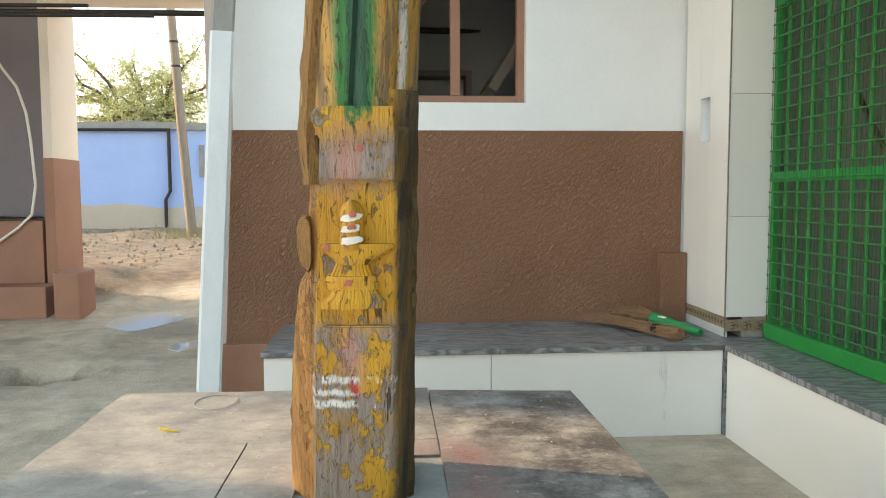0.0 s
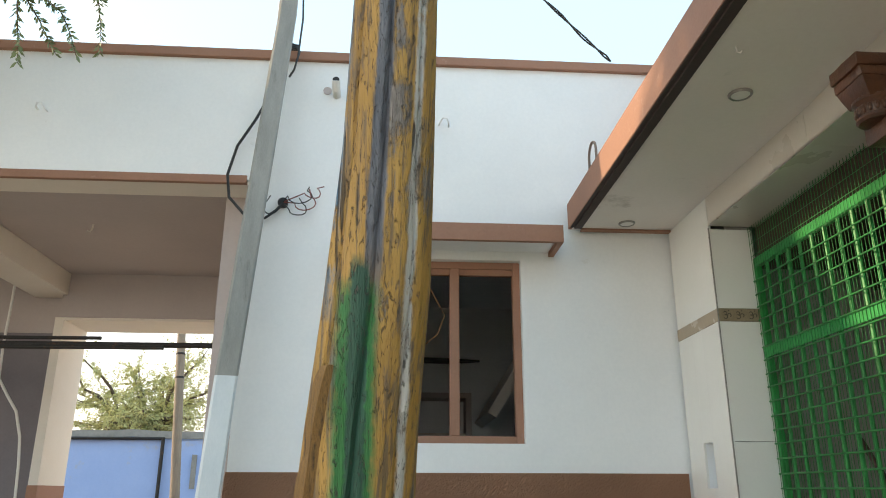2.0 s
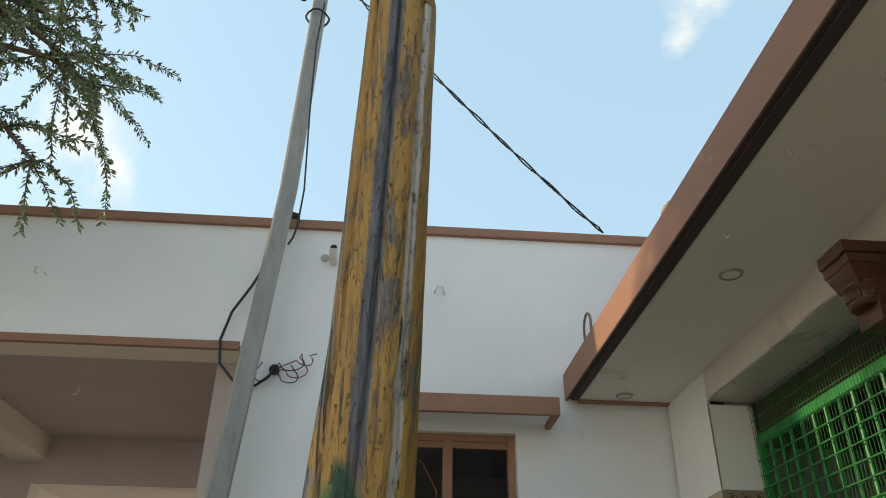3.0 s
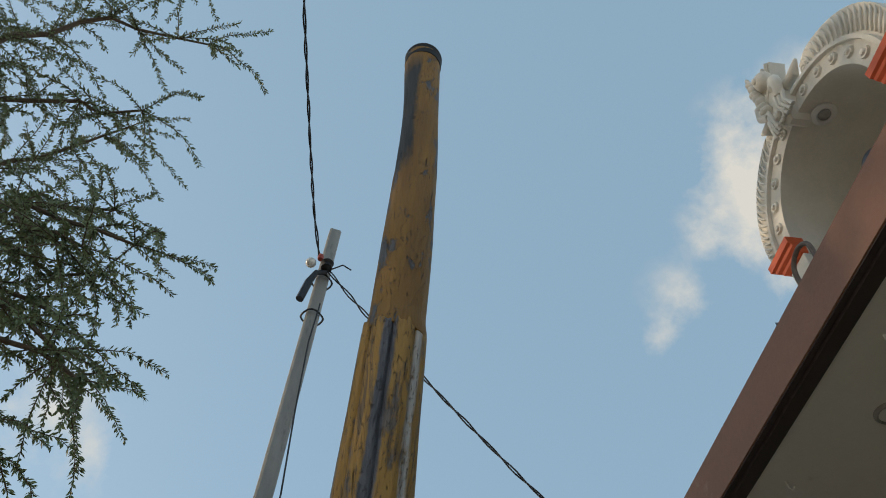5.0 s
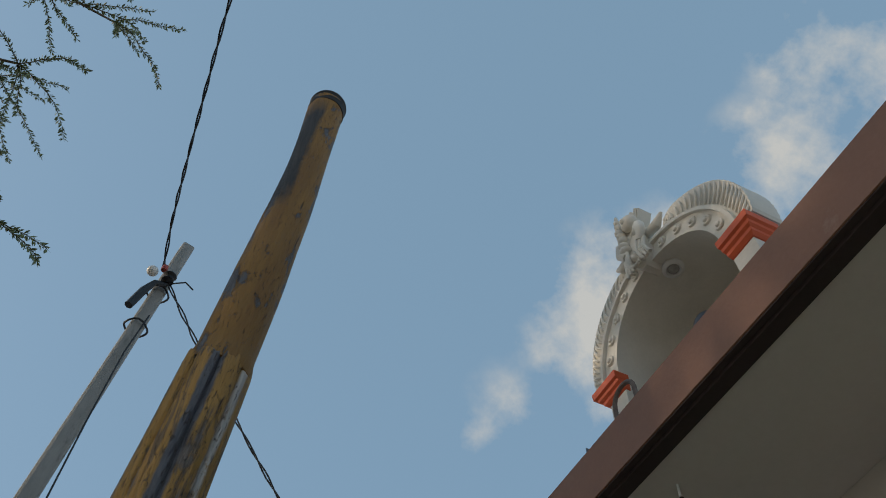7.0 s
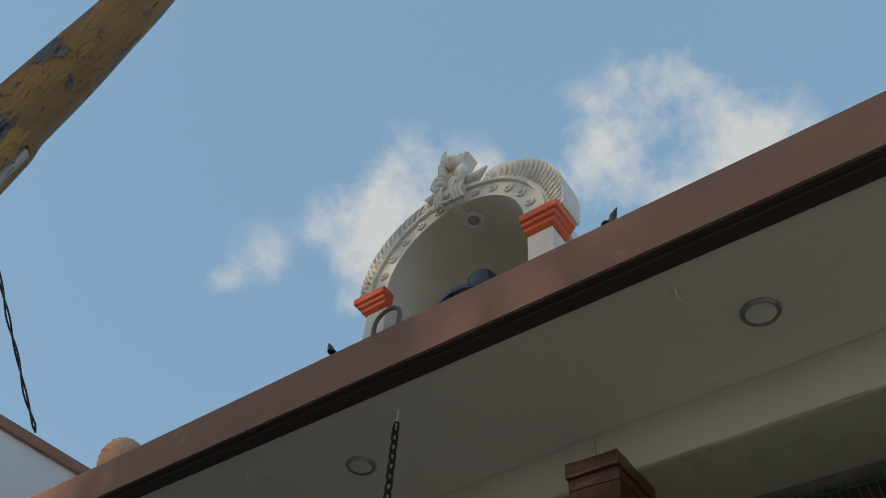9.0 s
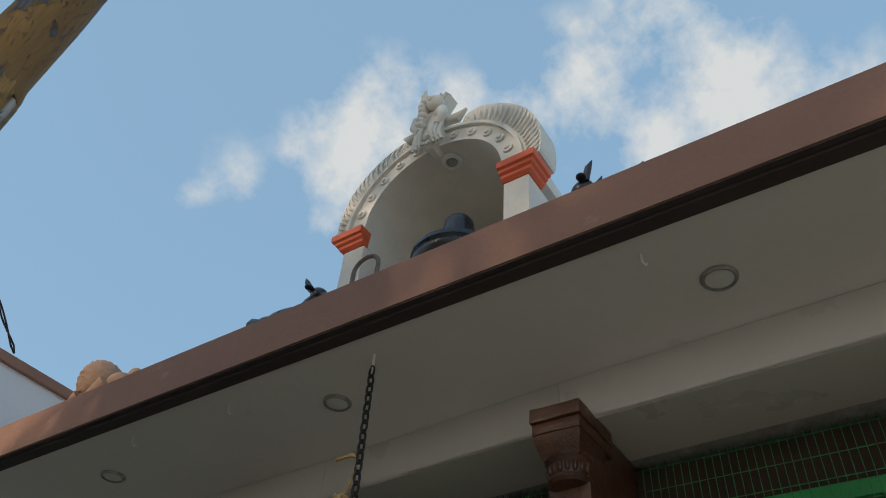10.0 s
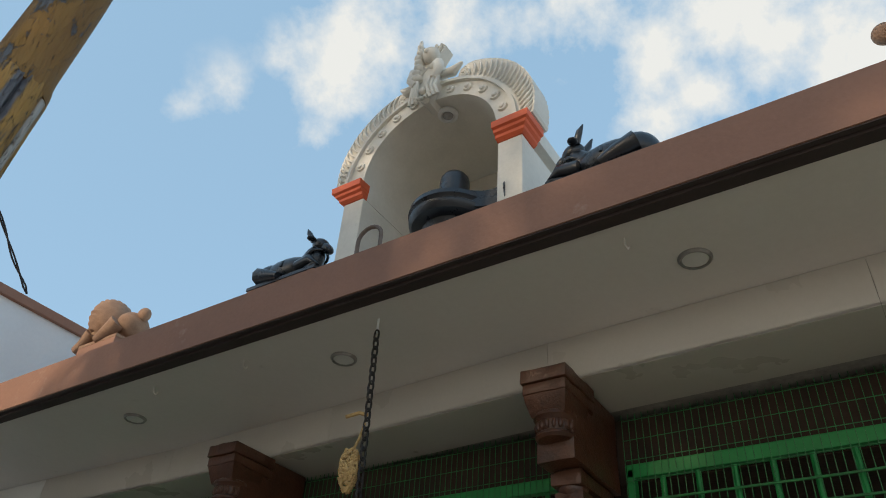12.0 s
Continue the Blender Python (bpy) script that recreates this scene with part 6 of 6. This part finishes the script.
            v.co = P(0.24 + 0.36 * v.co.y * (0.8 if v.co.y > 0 else 1), 0.36 * ridge * v.co.x, 0.60 + 0.40 * ridge * v.co.z - 0.10 * max(0, -v.co.y))
        shape = bpy.data.meshes.new("mane")
        mane.to_mesh(shape)
        mane.free()
        bm.from_mesh(shape)
        bpy.data.meshes.remove(shape)
        return bm

    for cy, s in ((5.73, 1), (1.30, -1)):
        x, z0, size = 2.52, 3.68, 0.37
        single("lion_statue", lion(cy, s, z0, x, size), SANDSTONE, "brown sandstone statue of a crouching lion on the canopy", "statue", "lion statues", smooth=60, place=(x, cy, z0))
        single("pedestal", boxes((x - 0.11, x + 0.11, cy - 0.20, cy + 0.15, ROOF, z0), bevel=0.003), BROWN, "low brown pedestal on the canopy", "pedestal", "roof pedestals", place=(x, cy, ROOF))
    for x, y0, y1, zt in ((1.812, 3.20, 3.105, 3.122), (1.815, 5.74, 5.60, 3.168)):
        bm = bmesh.new()
        ym, r = (y0 + y1) / 2, abs(y0 - y1) / 2
        pts = [(x, y0, ROOF - 0.02), (x, y0, zt - r)] + [(x, ym + r * math.cos(t), zt - r + r * math.sin(t)) for t in [i * math.pi / 10 for i in range(1, 10)]] + [(x, y1, zt - r), (x, y1, ROOF - 0.02)]
        tube(bm, pts, 0.007, 8)
        single("rebar_loop", bm, IRON_ROUGH, "bent iron loop standing out of the canopy edge", "iron loop", "iron loops", smooth=True, place=(x, ym, ROOF))


build_roof_figures()


# ---- hanging chain with a bunch of grain ----
def build_chain():
    x, y, ztop = 1.94, 3.178, 2.847
    chain = thing("iron_chain", (x, y, ztop), "dark iron chain hanging from the canopy soffit", "chain")
    bm = bmesh.new()
    tube(bm, [(x, y, ztop), (x, y, ztop - 0.035), (x + 0.008, y, ztop - 0.045), (x, y, ztop - 0.05)], 0.004, 6)
    part("ceiling_hook", bm, WHITE, chain)
    pitch, z, k, link = 0.030, ztop - 0.062, 0, None
    while z > 1.3:
        if link is None:
            bm = bmesh.new()
            pts = [(x, y + 0.0085 * math.cos(t), z + 0.0195 * math.sin(t)) for t in [i * math.pi / 8 for i in range(17)]]
            tube(bm, pts, 0.0036, 6, caps=False)
            link = part("link", bm, BLACKISH, chain, smooth=True)
            zl = z
        else:
            o = new("link", link.data)
            o.parent = chain
            turn = Matrix.Rotation(radians(80 if k % 2 else 8), 4, "Z")
            centre = Vector((0, 0, zl - ztop))
            o.matrix_local = Matrix.Translation(centre + Vector((0, -0.0006 * k, z - zl))) @ turn @ Matrix.Translation(-centre)
        z -= pitch
        k += 1
    bunch = thing("grain_bunch", (x, y + 0.04, 2.42), "dry yellow bunch of paddy grain tied to the chain", "dried grain")
    bm = bmesh.new()
    tube(bm, [(1.94, 3.175, 2.515), (1.94, 3.205, 2.527), (1.935, 3.25, 2.522)], 0.006, 6)
    tube(bm, [(1.94, 3.178, 2.49), (1.94, 3.195, 2.44), (1.938, 3.21, 2.41)], 0.004, 5)
    part("stalk", bm, GRAIN, bunch, smooth=True)
    rng = random.Random(11)
    bm = bmesh.new()
    for _ in range(520):
        t = rng.uniform(0, 1)
        r = 0.027 * math.sin(math.pi * (0.12 + 0.85 * t)) ** 0.6
        a = rng.uniform(0, 2 * math.pi)
        c = (1.938 + r * math.cos(a), 3.213 + r * math.sin(a), 2.412 - 0.12 * t)
        m = Matrix.Translation(c) @ Euler([rng.uniform(0, 6) for _ in range(3)]).to_matrix().to_4x4() @ Matrix.Diagonal((0.0070, 0.0040, 0.0040, 1))
        bmesh.ops.create_icosphere(bm, subdivisions=1, radius=1, matrix=m)
    tagged(part("grain_head", bm, GRAIN, bunch), kind="stuff")


build_chain()


# ---- light post, cables and wall fixtures ----
def build_post():
    y = 5.93

    def cx(z):
        return lerp_table(z, [(-1, -0.244), (1.93, -0.063), (4.03, 0.100), (6.55, 0.165)])
    post = thing("lamp_post", (cx(0), y, 0.0), "leaning square concrete lamp post, whitewashed at the foot", "lamp post")
    def shaft(z0, z1, ragged):
        bm = bmesh.new()
        rr = []
        n = 24
        for k in range(n + 1):
            z = z0 + (z1 - z0) * k / n
            h = 0.060 - 0.0018 * z
            c = cx(z)
            e = 0.012
            pts = [(-h + e, -h), (h - e, -h), (h, -h + e), (h, h - e), (h - e, h), (-h + e, h), (-h, h - e), (-h, -h + e)]
            turn = radians(14)
            rr.append([(c + u * math.cos(turn) - v * math.sin(turn), y + u * math.sin(turn) + v * math.cos(turn), z + (ragged * noise.noise((u * 60, v * 60, 1)) if k in (0, n) else 0)) for u, v in pts])
        return loft(bm, rr)
    part("painted_foot", shaft(-0.05, 1.93, 0.0), POST_WHITE, post, "whitewashed foot")
    part("post_shaft", shaft(1.93, 6.55, 0.0), POST_GREY, post, "bare weathered upper post")
    zl = 5.99
    c = Vector((cx(zl), y, zl))
    lamp = thing("bulb_holder", c + Vector((-0.06, -0.1, 0)), "bare white bulb on a black bracket at the post top", "lamp")
    bm = bmesh.new()
    tube(bm, [c + Vector((0.03, -0.09, -0.05)), c + Vector((-0.04, -0.12, -0.1)), c + Vector((-0.075, -0.13, -0.22)), c + Vector((-0.11, -0.13, -0.42))], [0.02, 0.022, 0.03, 0.03], 8)
    part("bracket", bm, CABLE, lamp, smooth=True)
    bm = bmesh.new()
    ball(bm, c + Vector((-0.095, -0.13, 0.0)), 0.042, u=18, v=12)
    part("bulb", bm, GLASSBULB, lamp, smooth=True)
    bm = bmesh.new()
    lathe(bm, c + Vector((-0.03, -0.13, 0.05)), [(0.022, 0), (0.026, 0.02), (0.02, 0.05), (0.008, 0.06)], 14)
    part("socket", bm, mat("red_plastic", (0.45, 0.06, 0.03), None, 0.4), lamp, smooth=True)
    bm = bmesh.new()
    lathe(bm, c + Vector((0.03, -0.115, 0.0)), [(0.02, -0.04), (0.045, -0.03), (0.03, -0.01), (0.03, 0.01), (0.05, 0.03), (0.03, 0.06)], 16)
    part("insulator", bm, CABLE, lamp, smooth=40)
    for z in (5.92, 5.52):
        bm = bmesh.new()
        pts = [Vector((cx(z), y, z)) + Vector((0.082 * math.cos(t), 0.082 * math.sin(t), 0.01 * math.sin(3 * t))) for t in [i * math.pi / 8 for i in range(17)]]
        tube(bm, pts, 0.008, 6)
        part("tie_wire", bm, CABLE, post, smooth=True)

    def cable(points, radius, sag, label, twist=0.0, strands=1):
        pts = [Vector(p) for p in points]
        bm = bmesh.new()
        for s in range(strands):
            path = []
            for a, b in zip(pts, pts[1:]):
                n = max(6, int((b - a).length / 0.05))
                for i in range(n):
                    t = i / n
                    q = a.lerp(b, t) - Vector((0, 0, sag * 4 * t * (1 - t)))
                    d = (b - a).normalized()
                    u = d.orthogonal().normalized()
                    v = d.cross(u)
                    phase = 2 * math.pi * s / strands + (a - q).length * 14
                    amp = twist * (0.6 + 0.6 * noise.noise((q.x * 3, q.y * 3, q.z * 3 + s)))
                    path.append(q + u * amp * math.cos(phase) + v * amp * math.sin(phase))
            path.append(pts[-1])
            tube(bm, path, radius, 5)
        return single("overhead_cable" if strands > 1 else "loose_cable", bm, CABLE, label, "cable", "cables", smooth=True, place=pts[0])

    cable([c + Vector((-0.05, -0.08, 0.14)), (0.028, 5.49, 6.30), (-0.03, 4.17, 6.31), (-0.045, 3.555, 6.32), (-0.06, -8.0, 6.7)], 0.0065, 0.02, "twisted black cable running overhead from the post", 0.012, 2)
    cable([c + Vector((0.03, -0.1, -0.02)), (2.113, 6.15, 3.985)], 0.006, 0.07, "twisted black cable from the post to the roof edge", 0.014, 2)
    cable([c + Vector((0.04, -0.09, -0.03)), c + Vector((0.15, -0.12, 0.02)), c + Vector((0.22, -0.12, -0.03))], 0.006, 0.0, "short cut cable end at the post")
    zz = [5.6, 5.2, 4.6, 4.0, 3.75]
    cable([(cx(z) + 0.075 + 0.04 * math.sin(z * 2.1), y - 0.075, z) for z in zz], 0.006, 0.0, "thin cable running down the post")
    # cable loop and bundle of wires on the wall beside the post
    bm = bmesh.new()
    tube(bm, [(-0.02, 6.15, 3.62), (-0.07, 6.13, 3.48), (-0.16, 6.12, 3.30), (-0.20, 6.12, 3.12), (-0.18, 6.12, 2.98), (-0.09, 6.12, 2.88), (0.03, 6.13, 2.86), (0.09, 6.15, 2.92), (0.12, 6.165, 2.97)], 0.0085, 7)
    single("loose_cable", bm, CABLE, "black cable looping from the wall box behind the post", "cable", "cables", smooth=True, place=(0, 6.15, 3.0))
    red = mat("red_brown_wire", (0.22, 0.05, 0.04), None, 0.5)
    bundle = thing("wire_bundle", (0.12, 6.18, 2.97), "tangle of red and black wires at a wall outlet", "wires")
    bm = bmesh.new()
    lathe(bm, (0.12, 6.175, 2.97), [(0.028, 0.01), (0.03, -0.02), (0.018, -0.022)], 16, "y")
    part("wall_outlet", bm, CABLE, bundle, smooth=40)
    rng = random.Random(9)
    for k, (dx, dz, w, h) in enumerate(((0.10, 0.03, 0.07, 0.045), (0.13, -0.01, 0.06, 0.05), (0.09, -0.05, 0.05, 0.04), (0.17, 0.05, 0.045, 0.03), (-0.06, -0.04, 0.05, 0.04))):
        bm = bmesh.new()
        base, mid = Vector((0.12, 6.155, 2.97)), Vector((0.12 + dx, 6.13, 2.97 + dz))
        loop = [mid + Vector((w * math.cos(t) * (1 if dx > 0 else -1), 0.012 * math.sin(2 * t + k), h * math.sin(t))) for t in [math.pi + i * 0.52 for i in range(9)]]
        tube(bm, [base] + loop + [loop[-1] + Vector((rng.uniform(-0.02, 0.05), 0, rng.uniform(0.01, 0.05)))], 0.0035, 5)
        part("wire", bm, red if k % 2 else CABLE, bundle, smooth=True)
    # pipe stubs through the wall, and hooks
    stub = thing("pipe_stub", (0.36, 6.18, 3.78), "white plastic pipe stub sticking out of the wall", "pipe")
    bm = bmesh.new()
    tube(bm, [(0.395, 6.19, 3.69), (0.395, 6.11, 3.695), (0.395, 6.08, 3.735)], 0.026, 16)
    part("pipe", bm, LAMP_WHITE, stub, smooth=True)
    # closed dark disc stands for the shade inside the pipe
    bm = bmesh.new()
    lathe(bm, (0.395, 6.077, 3.738), [(0.021, 0.0), (0.021, 0.004)], 16, "y")
    part("pipe_mouth", bm, BLACKISH, stub)
    # flat disc, not an opening; its darker colour stands for shade in a hole
    bm = bmesh.new()
    lathe(bm, (0.338, 6.178, 3.717), [(0.026, 0.01), (0.026, -0.004), (0.02, -0.004)], 16, "y")
    single("pipe_hole", bm, INNER_SHADE, "flat disc on the wall, darkened to stand for a pipe hole's shade", "hole", place=(0.338, 6.178, 3.717))
    for x, z in ((1.052, 3.522), (-1.32, 3.535)):
        bm = bmesh.new()
        tube(bm, [(x - 0.028, 6.18, z - 0.01), (x - 0.026, 6.14, z - 0.012), (x - 0.01, 6.12, z + 0.008), (x + 0.018, 6.12, z + 0.004), (x + 0.028, 6.14, z - 0.02), (x + 0.028, 6.18, z - 0.02)], 0.006, 7)
        single("wall_hook", bm, WHITE, "bent iron hook painted over on the wall", "hook", "wall hooks", smooth=True, place=(x, 6.18, z))
    # wire coil on the coping
    bm = bmesh.new()
    for k in range(3):
        tube(bm, [(0.08 + 0.07 * math.cos(t), 6.17 + 0.03 * math.sin(t), 3.997 + 0.012 * k + 0.008 * math.sin(t * 2)) for t in [i * math.pi / 8 for i in range(17)]], 0.007, 6)
    tube(bm, [(0.14, 6.15, 4.0), (0.16, 6.125, 3.95), (0.135, 6.12, 3.82), (0.11, 6.12, 3.77)], 0.007, 6)
    single("cable_coil", bm, CABLE, "coil of black cable resting on the roof edge", "cable", smooth=True, place=(0.08, 6.17, 3.985))
    # passage ceiling lamps and hooks
    for x, yy in ((-1.2, 6.9), (-0.85, 7.8)):
        bm = bmesh.new()
        lathe(bm, (x, yy, 3.129), [(0.045, 0), (0.045, -0.006), (0.036, -0.012), (0.003, -0.012)], 20)
        single("ceiling_light", bm, LAMP_WHITE, "small round light flush in the passage ceiling", "downlight", "passage lights", smooth=40, place=(x, yy, 3.129))
    for x, yy in ((-1.27, 7.0), (-1.62, 6.42)):
        bm = bmesh.new()
        tube(bm, [(x, yy, 3.135), (x, yy, 3.08), (x - 0.012, yy, 3.05), (x - 0.03, yy, 3.06)], 0.006, 6)
        single("ceiling_hook", bm, CREAM, "painted hook in the passage ceiling", "hook", "passage hooks", smooth=True, place=(x, yy, 3.17))


build_post()


# ---- brooms on the bench ----
def build_brooms():
    rng = random.Random(5)
    z = BENCH_Z
    broom = thing("straw_broom", (2.0, 5.7, z), "short broom of brown palm ribs tied with black cord", "broom")
    tip, tie, butt = Vector((1.88, 6.08, z + 0.03)), Vector((2.07, 5.71, z + 0.03)), Vector((2.14, 5.56, z + 0.03))
    bm = bmesh.new()
    for k in range(130):
        o = Vector((rng.gauss(0, 0.012), 0, max(-0.025, rng.gauss(0, 0.012))))
        f = Vector((rng.gauss(0, 0.055), rng.gauss(0, 0.05), rng.uniform(-0.02, 0.03)))
        tube(bm, [butt + o * 1.4, tie + o, tip + f], [0.0022, 0.002, 0.0009], 4)
    part("ribs", bm, STRAW, broom)
    bm = bmesh.new()
    d = (tip - tie).normalized()
    tube(bm, [tie - d * 0.012, tie + d * 0.012], 0.028, 12)
    part("cord", bm, CABLE, broom, "black cord binding")
    broom2 = thing("grass_broom", (2.2, 5.75, z), "soft grass broom with a green plastic handle", "broom")
    end, neck, tip = Vector((2.262, 5.62, z + 0.025)), Vector((2.14, 5.93, z + 0.045)), Vector((2.03, 6.13, z + 0.05))
    bm = bmesh.new()
    pts = [end.lerp(neck, t) for t in (0, 0.06, 0.3, 0.6, 0.9, 1.0)]
    tube(bm, pts, [0.018, 0.02, 0.023, 0.027, 0.034, 0.036], 14)
    part("handle", bm, PLASTIC_GREEN, broom2, "green plastic sleeve handle", smooth=40)
    bm = bmesh.new()
    m = neck.lerp(end, 0.22)
    ball(bm, m + Vector((-0.012, -0.012, 0.026)), 1, (0.014, 0.035, 0.006), Matrix.Rotation(radians(18), 4, "Z"))
    part("printed_mark", bm, LAMP_WHITE, broom2, "white printed patch")
    bm = bmesh.new()
    for k in range(170):
        o = Vector((rng.gauss(0, 0.014), rng.gauss(0, 0.006), max(-0.03, rng.gauss(0, 0.012))))
        f = Vector((rng.gauss(0, 0.05), min(0.015, rng.gauss(0, 0.03)), rng.uniform(-0.04, 0.03)))
        tube(bm, [neck + o, neck.lerp(tip, 0.5) + o * 1.8, tip + f], [0.002, 0.0018, 0.0008], 4)
    part("bristles", bm, STRAW, broom2)


build_brooms()


# ---- trees ----
def leaf_twig(bm_wood, bm_leaf, start, direction, length, rng, droop, leaf, spacing):
    """A thin twig with pairs of small leaflets, bending down under its weight."""
    p, d = Vector(start), Vector(direction).normalized()
    pts, n = [p.copy()], max(4, int(length / 0.08))
    for _ in range(n):
        d = (d + Vector((rng.gauss(0, 0.13), rng.gauss(0, 0.13), rng.gauss(0, 0.10) - droop))).normalized()
        p = p + d * (length / n)
        pts.append(p.copy())
    tube(bm_wood, pts, [0.0042 * (1 - 0.8 * i / n) + 0.0007 for i in range(n + 1)], 4, caps=False)
    for a, b in zip(pts, pts[1:]):
        seg = b - a
        k = max(1, int(seg.length / spacing))
        for i in range(k):
            c = a.lerp(b, (i + rng.random()) / k)
            for s in (-1, 1):
                side = seg.cross(Vector((rng.gauss(0, 1), rng.gauss(0, 1), rng.gauss(0, 1)))).normalized()
                out = (side * s + seg.normalized() * 0.7 + Vector((0, 0, -0.25))).normalized()
                w = out.cross(Vector((rng.gauss(0, 1), rng.gauss(0, 1), rng.gauss(0, 1)))).normalized()
                l = leaf * rng.uniform(0.6, 1.3)
                bm_leaf.append((c, c + out * l * 0.55 + w * l * 0.17, c + out * l, c + out * l * 0.55 - w * l * 0.17))
    return pts


def leaves_mesh(quads):
    me = bpy.data.meshes.new("leaves")
    verts, faces = [], []
    for q in quads:
        i = len(verts)
        verts.extend(q)
        faces.append((i, i + 1, i + 2, i + 3))
    me.from_pydata([tuple(v) for v in verts], [], faces)
    return me


def build_tree(name, root, trunk_top, limbs, rng, leaf, spacing, twigs, twig_len, droop, leaf_mat, label):
    tree = thing(name, root, label, "tree")
    bm = bmesh.new()
    R = Vector(root)
    tube(bm, [R + Vector((0, 0, -0.3)), R + Vector((0.08, 0.03, 1.0)), R.lerp(Vector(trunk_top), 0.7) + Vector((0.1, -0.05, 0)), Vector(trunk_top)], [0.24, 0.19, 0.16, 0.13], 12)
    part("trunk", bm, BARK, tree, smooth=True)
    wood, quads = bmesh.new(), []
    for path in limbs:
        pts = [Vector(trunk_top)] + [Vector(p) for p in path]
        fine = []
        for a, b in zip(pts, pts[1:]):
            n = max(3, int((b - a).length / 0.25))
            fine += [a.lerp(b, i / n) + Vector((rng.gauss(0, 0.035), rng.gauss(0, 0.035), rng.gauss(0, 0.03))) for i in range(n)]
        fine.append(pts[-1])
        total = len(fine)
        tube(wood, fine, [0.075 * (1 - i / total) ** 1.3 + 0.007 for i in range(total)], 7)
        for i in range(int(total * 0.25), total):
            for _ in range(twigs):
                d = (fine[min(i + 1, total - 1)] - fine[max(i - 1, 0)]).normalized()
                out = (d * rng.uniform(0.2, 1.0) + Vector((rng.gauss(0, 0.7), rng.gauss(0, 0.7), rng.gauss(0, 0.5)))).normalized()
                leaf_twig(wood, quads, fine[i], out, twig_len * rng.uniform(0.5, 1.3), rng, droop, leaf, spacing)
    tagged(part("bough", wood, BARK, tree), kind="stuff")
    me = leaves_mesh([[p - Vector(root) for p in q] for q in quads])
    me.materials.append(leaf_mat)
    o = new("crown", me)
    o.parent = tree
    tagged(o, "loose crown of small leaves", kind="stuff")
    return len(quads)


def build_trees():
    rng = random.Random(21)
    top = (-4.0, 4.8, 3.2)
    limbs = [
        [(-2.7, 5.0, 4.5), (-1.7, 5.0, 4.75), (-0.98, 4.95, 4.35)],
        [(-2.7, 4.9, 4.0), (-1.6, 4.95, 4.25), (-0.74, 4.95, 3.95)],
        [(-2.6, 5.0, 4.2), (-1.9, 5.1, 4.1), (-0.95, 5.05, 3.55)],
        [(-2.5, 4.7, 4.6), (-1.5, 4.7, 5.0), (-0.98, 4.75, 4.7)],
        [(-2.6, 4.9, 4.9), (-1.6, 5.0, 5.3), (-0.85, 5.0, 5.05)],
        [(-2.8, 5.1, 5.0), (-1.9, 5.2, 5.6), (-1.15, 5.1, 5.5)],
        [(-2.9, 4.8, 5.6), (-2.0, 4.8, 6.4), (-1.2, 4.8, 6.3)],
        [(-3.0, 4.7, 6.0), (-2.0, 4.6, 7.2), (-1.05, 4.8, 7.5)],
        [(-3.1, 4.4, 6.2), (-2.2, 4.2, 7.6), (-1.2, 4.2, 8.0)],
        [(-3.3, 5.4, 5.6), (-2.5, 5.6, 6.6), (-1.7, 5.5, 7.2)],
        [(-3.2, 4.2, 5.4), (-2.3, 3.8, 6.6), (-1.5, 3.8, 7.2)],
        [(-3.4, 4.8, 4.8), (-2.6, 4.6, 5.2), (-1.7, 4.6, 5.1)],
        [(-3.6, 3.6, 4.8), (-3.2, 2.6, 5.6), (-2.6, 1.8, 5.9)],
        [(-4.4, 4.0, 5.0), (-4.2, 3.0, 6.2), (-3.6, 2.4, 6.8)],
        [(-3.9, 5.0, 5.4), (-3.6, 5.2, 6.8), (-2.8, 5.0, 7.8)],
        [(-2.6, 4.9, 4.4), (-1.6, 4.9, 4.6), (-0.86, 4.9, 4.05)],
        [(-2.7, 5.0, 5.2), (-1.7, 5.0, 5.0), (-1.0, 4.95, 4.7)],
        [(-4.6, 5.0, 4.8), (-5.2, 5.4, 5.8)],
        [(-4.4, 3.6, 4.4), (-4.8, 2.2, 5.0)],
    ]
    # inner crown behind the outer boughs: unseen limbs added to block the sun
    for k in range(26):
        y, z = rng.uniform(0.6, 6.2), rng.uniform(4.0, 7.6)
        limbs.append([(-4.2 + rng.uniform(-0.5, 0.5), 0.5 * (y + 4.8), 0.6 * z + 1.4), (rng.uniform(-3.6, -2.2), y, z)])
    build_tree("yard_tree", (-4.1, 4.6, 0.0), top, limbs, rng, 0.036, 0.0082, 5, 0.62, 0.12, LEAF, "tree with drooping twigs of tiny feathery leaves")
    rng = random.Random(31)
    limbs = []
    for k in range(26):
        a = rng.uniform(0, 2 * math.pi)
        r, h = rng.uniform(0.8, 2.3), rng.uniform(2.6, 4.4)
        limbs.append([(-4.7 + 0.45 * r * math.cos(a), 19.5 + 0.45 * r * math.sin(a), 1.6 + 0.45 * h), (-4.7 + r * math.cos(a), 19.5 + r * math.sin(a), h)])
    build_tree("street_tree", (-4.7, 19.5, 0.5), (-4.7, 19.5, 1.8), limbs, rng, 0.075, 0.024, 4, 0.7, 0.0, LEAF_FAR, "thorny tree with sparse pale leaves behind the street wall")


build_trees()
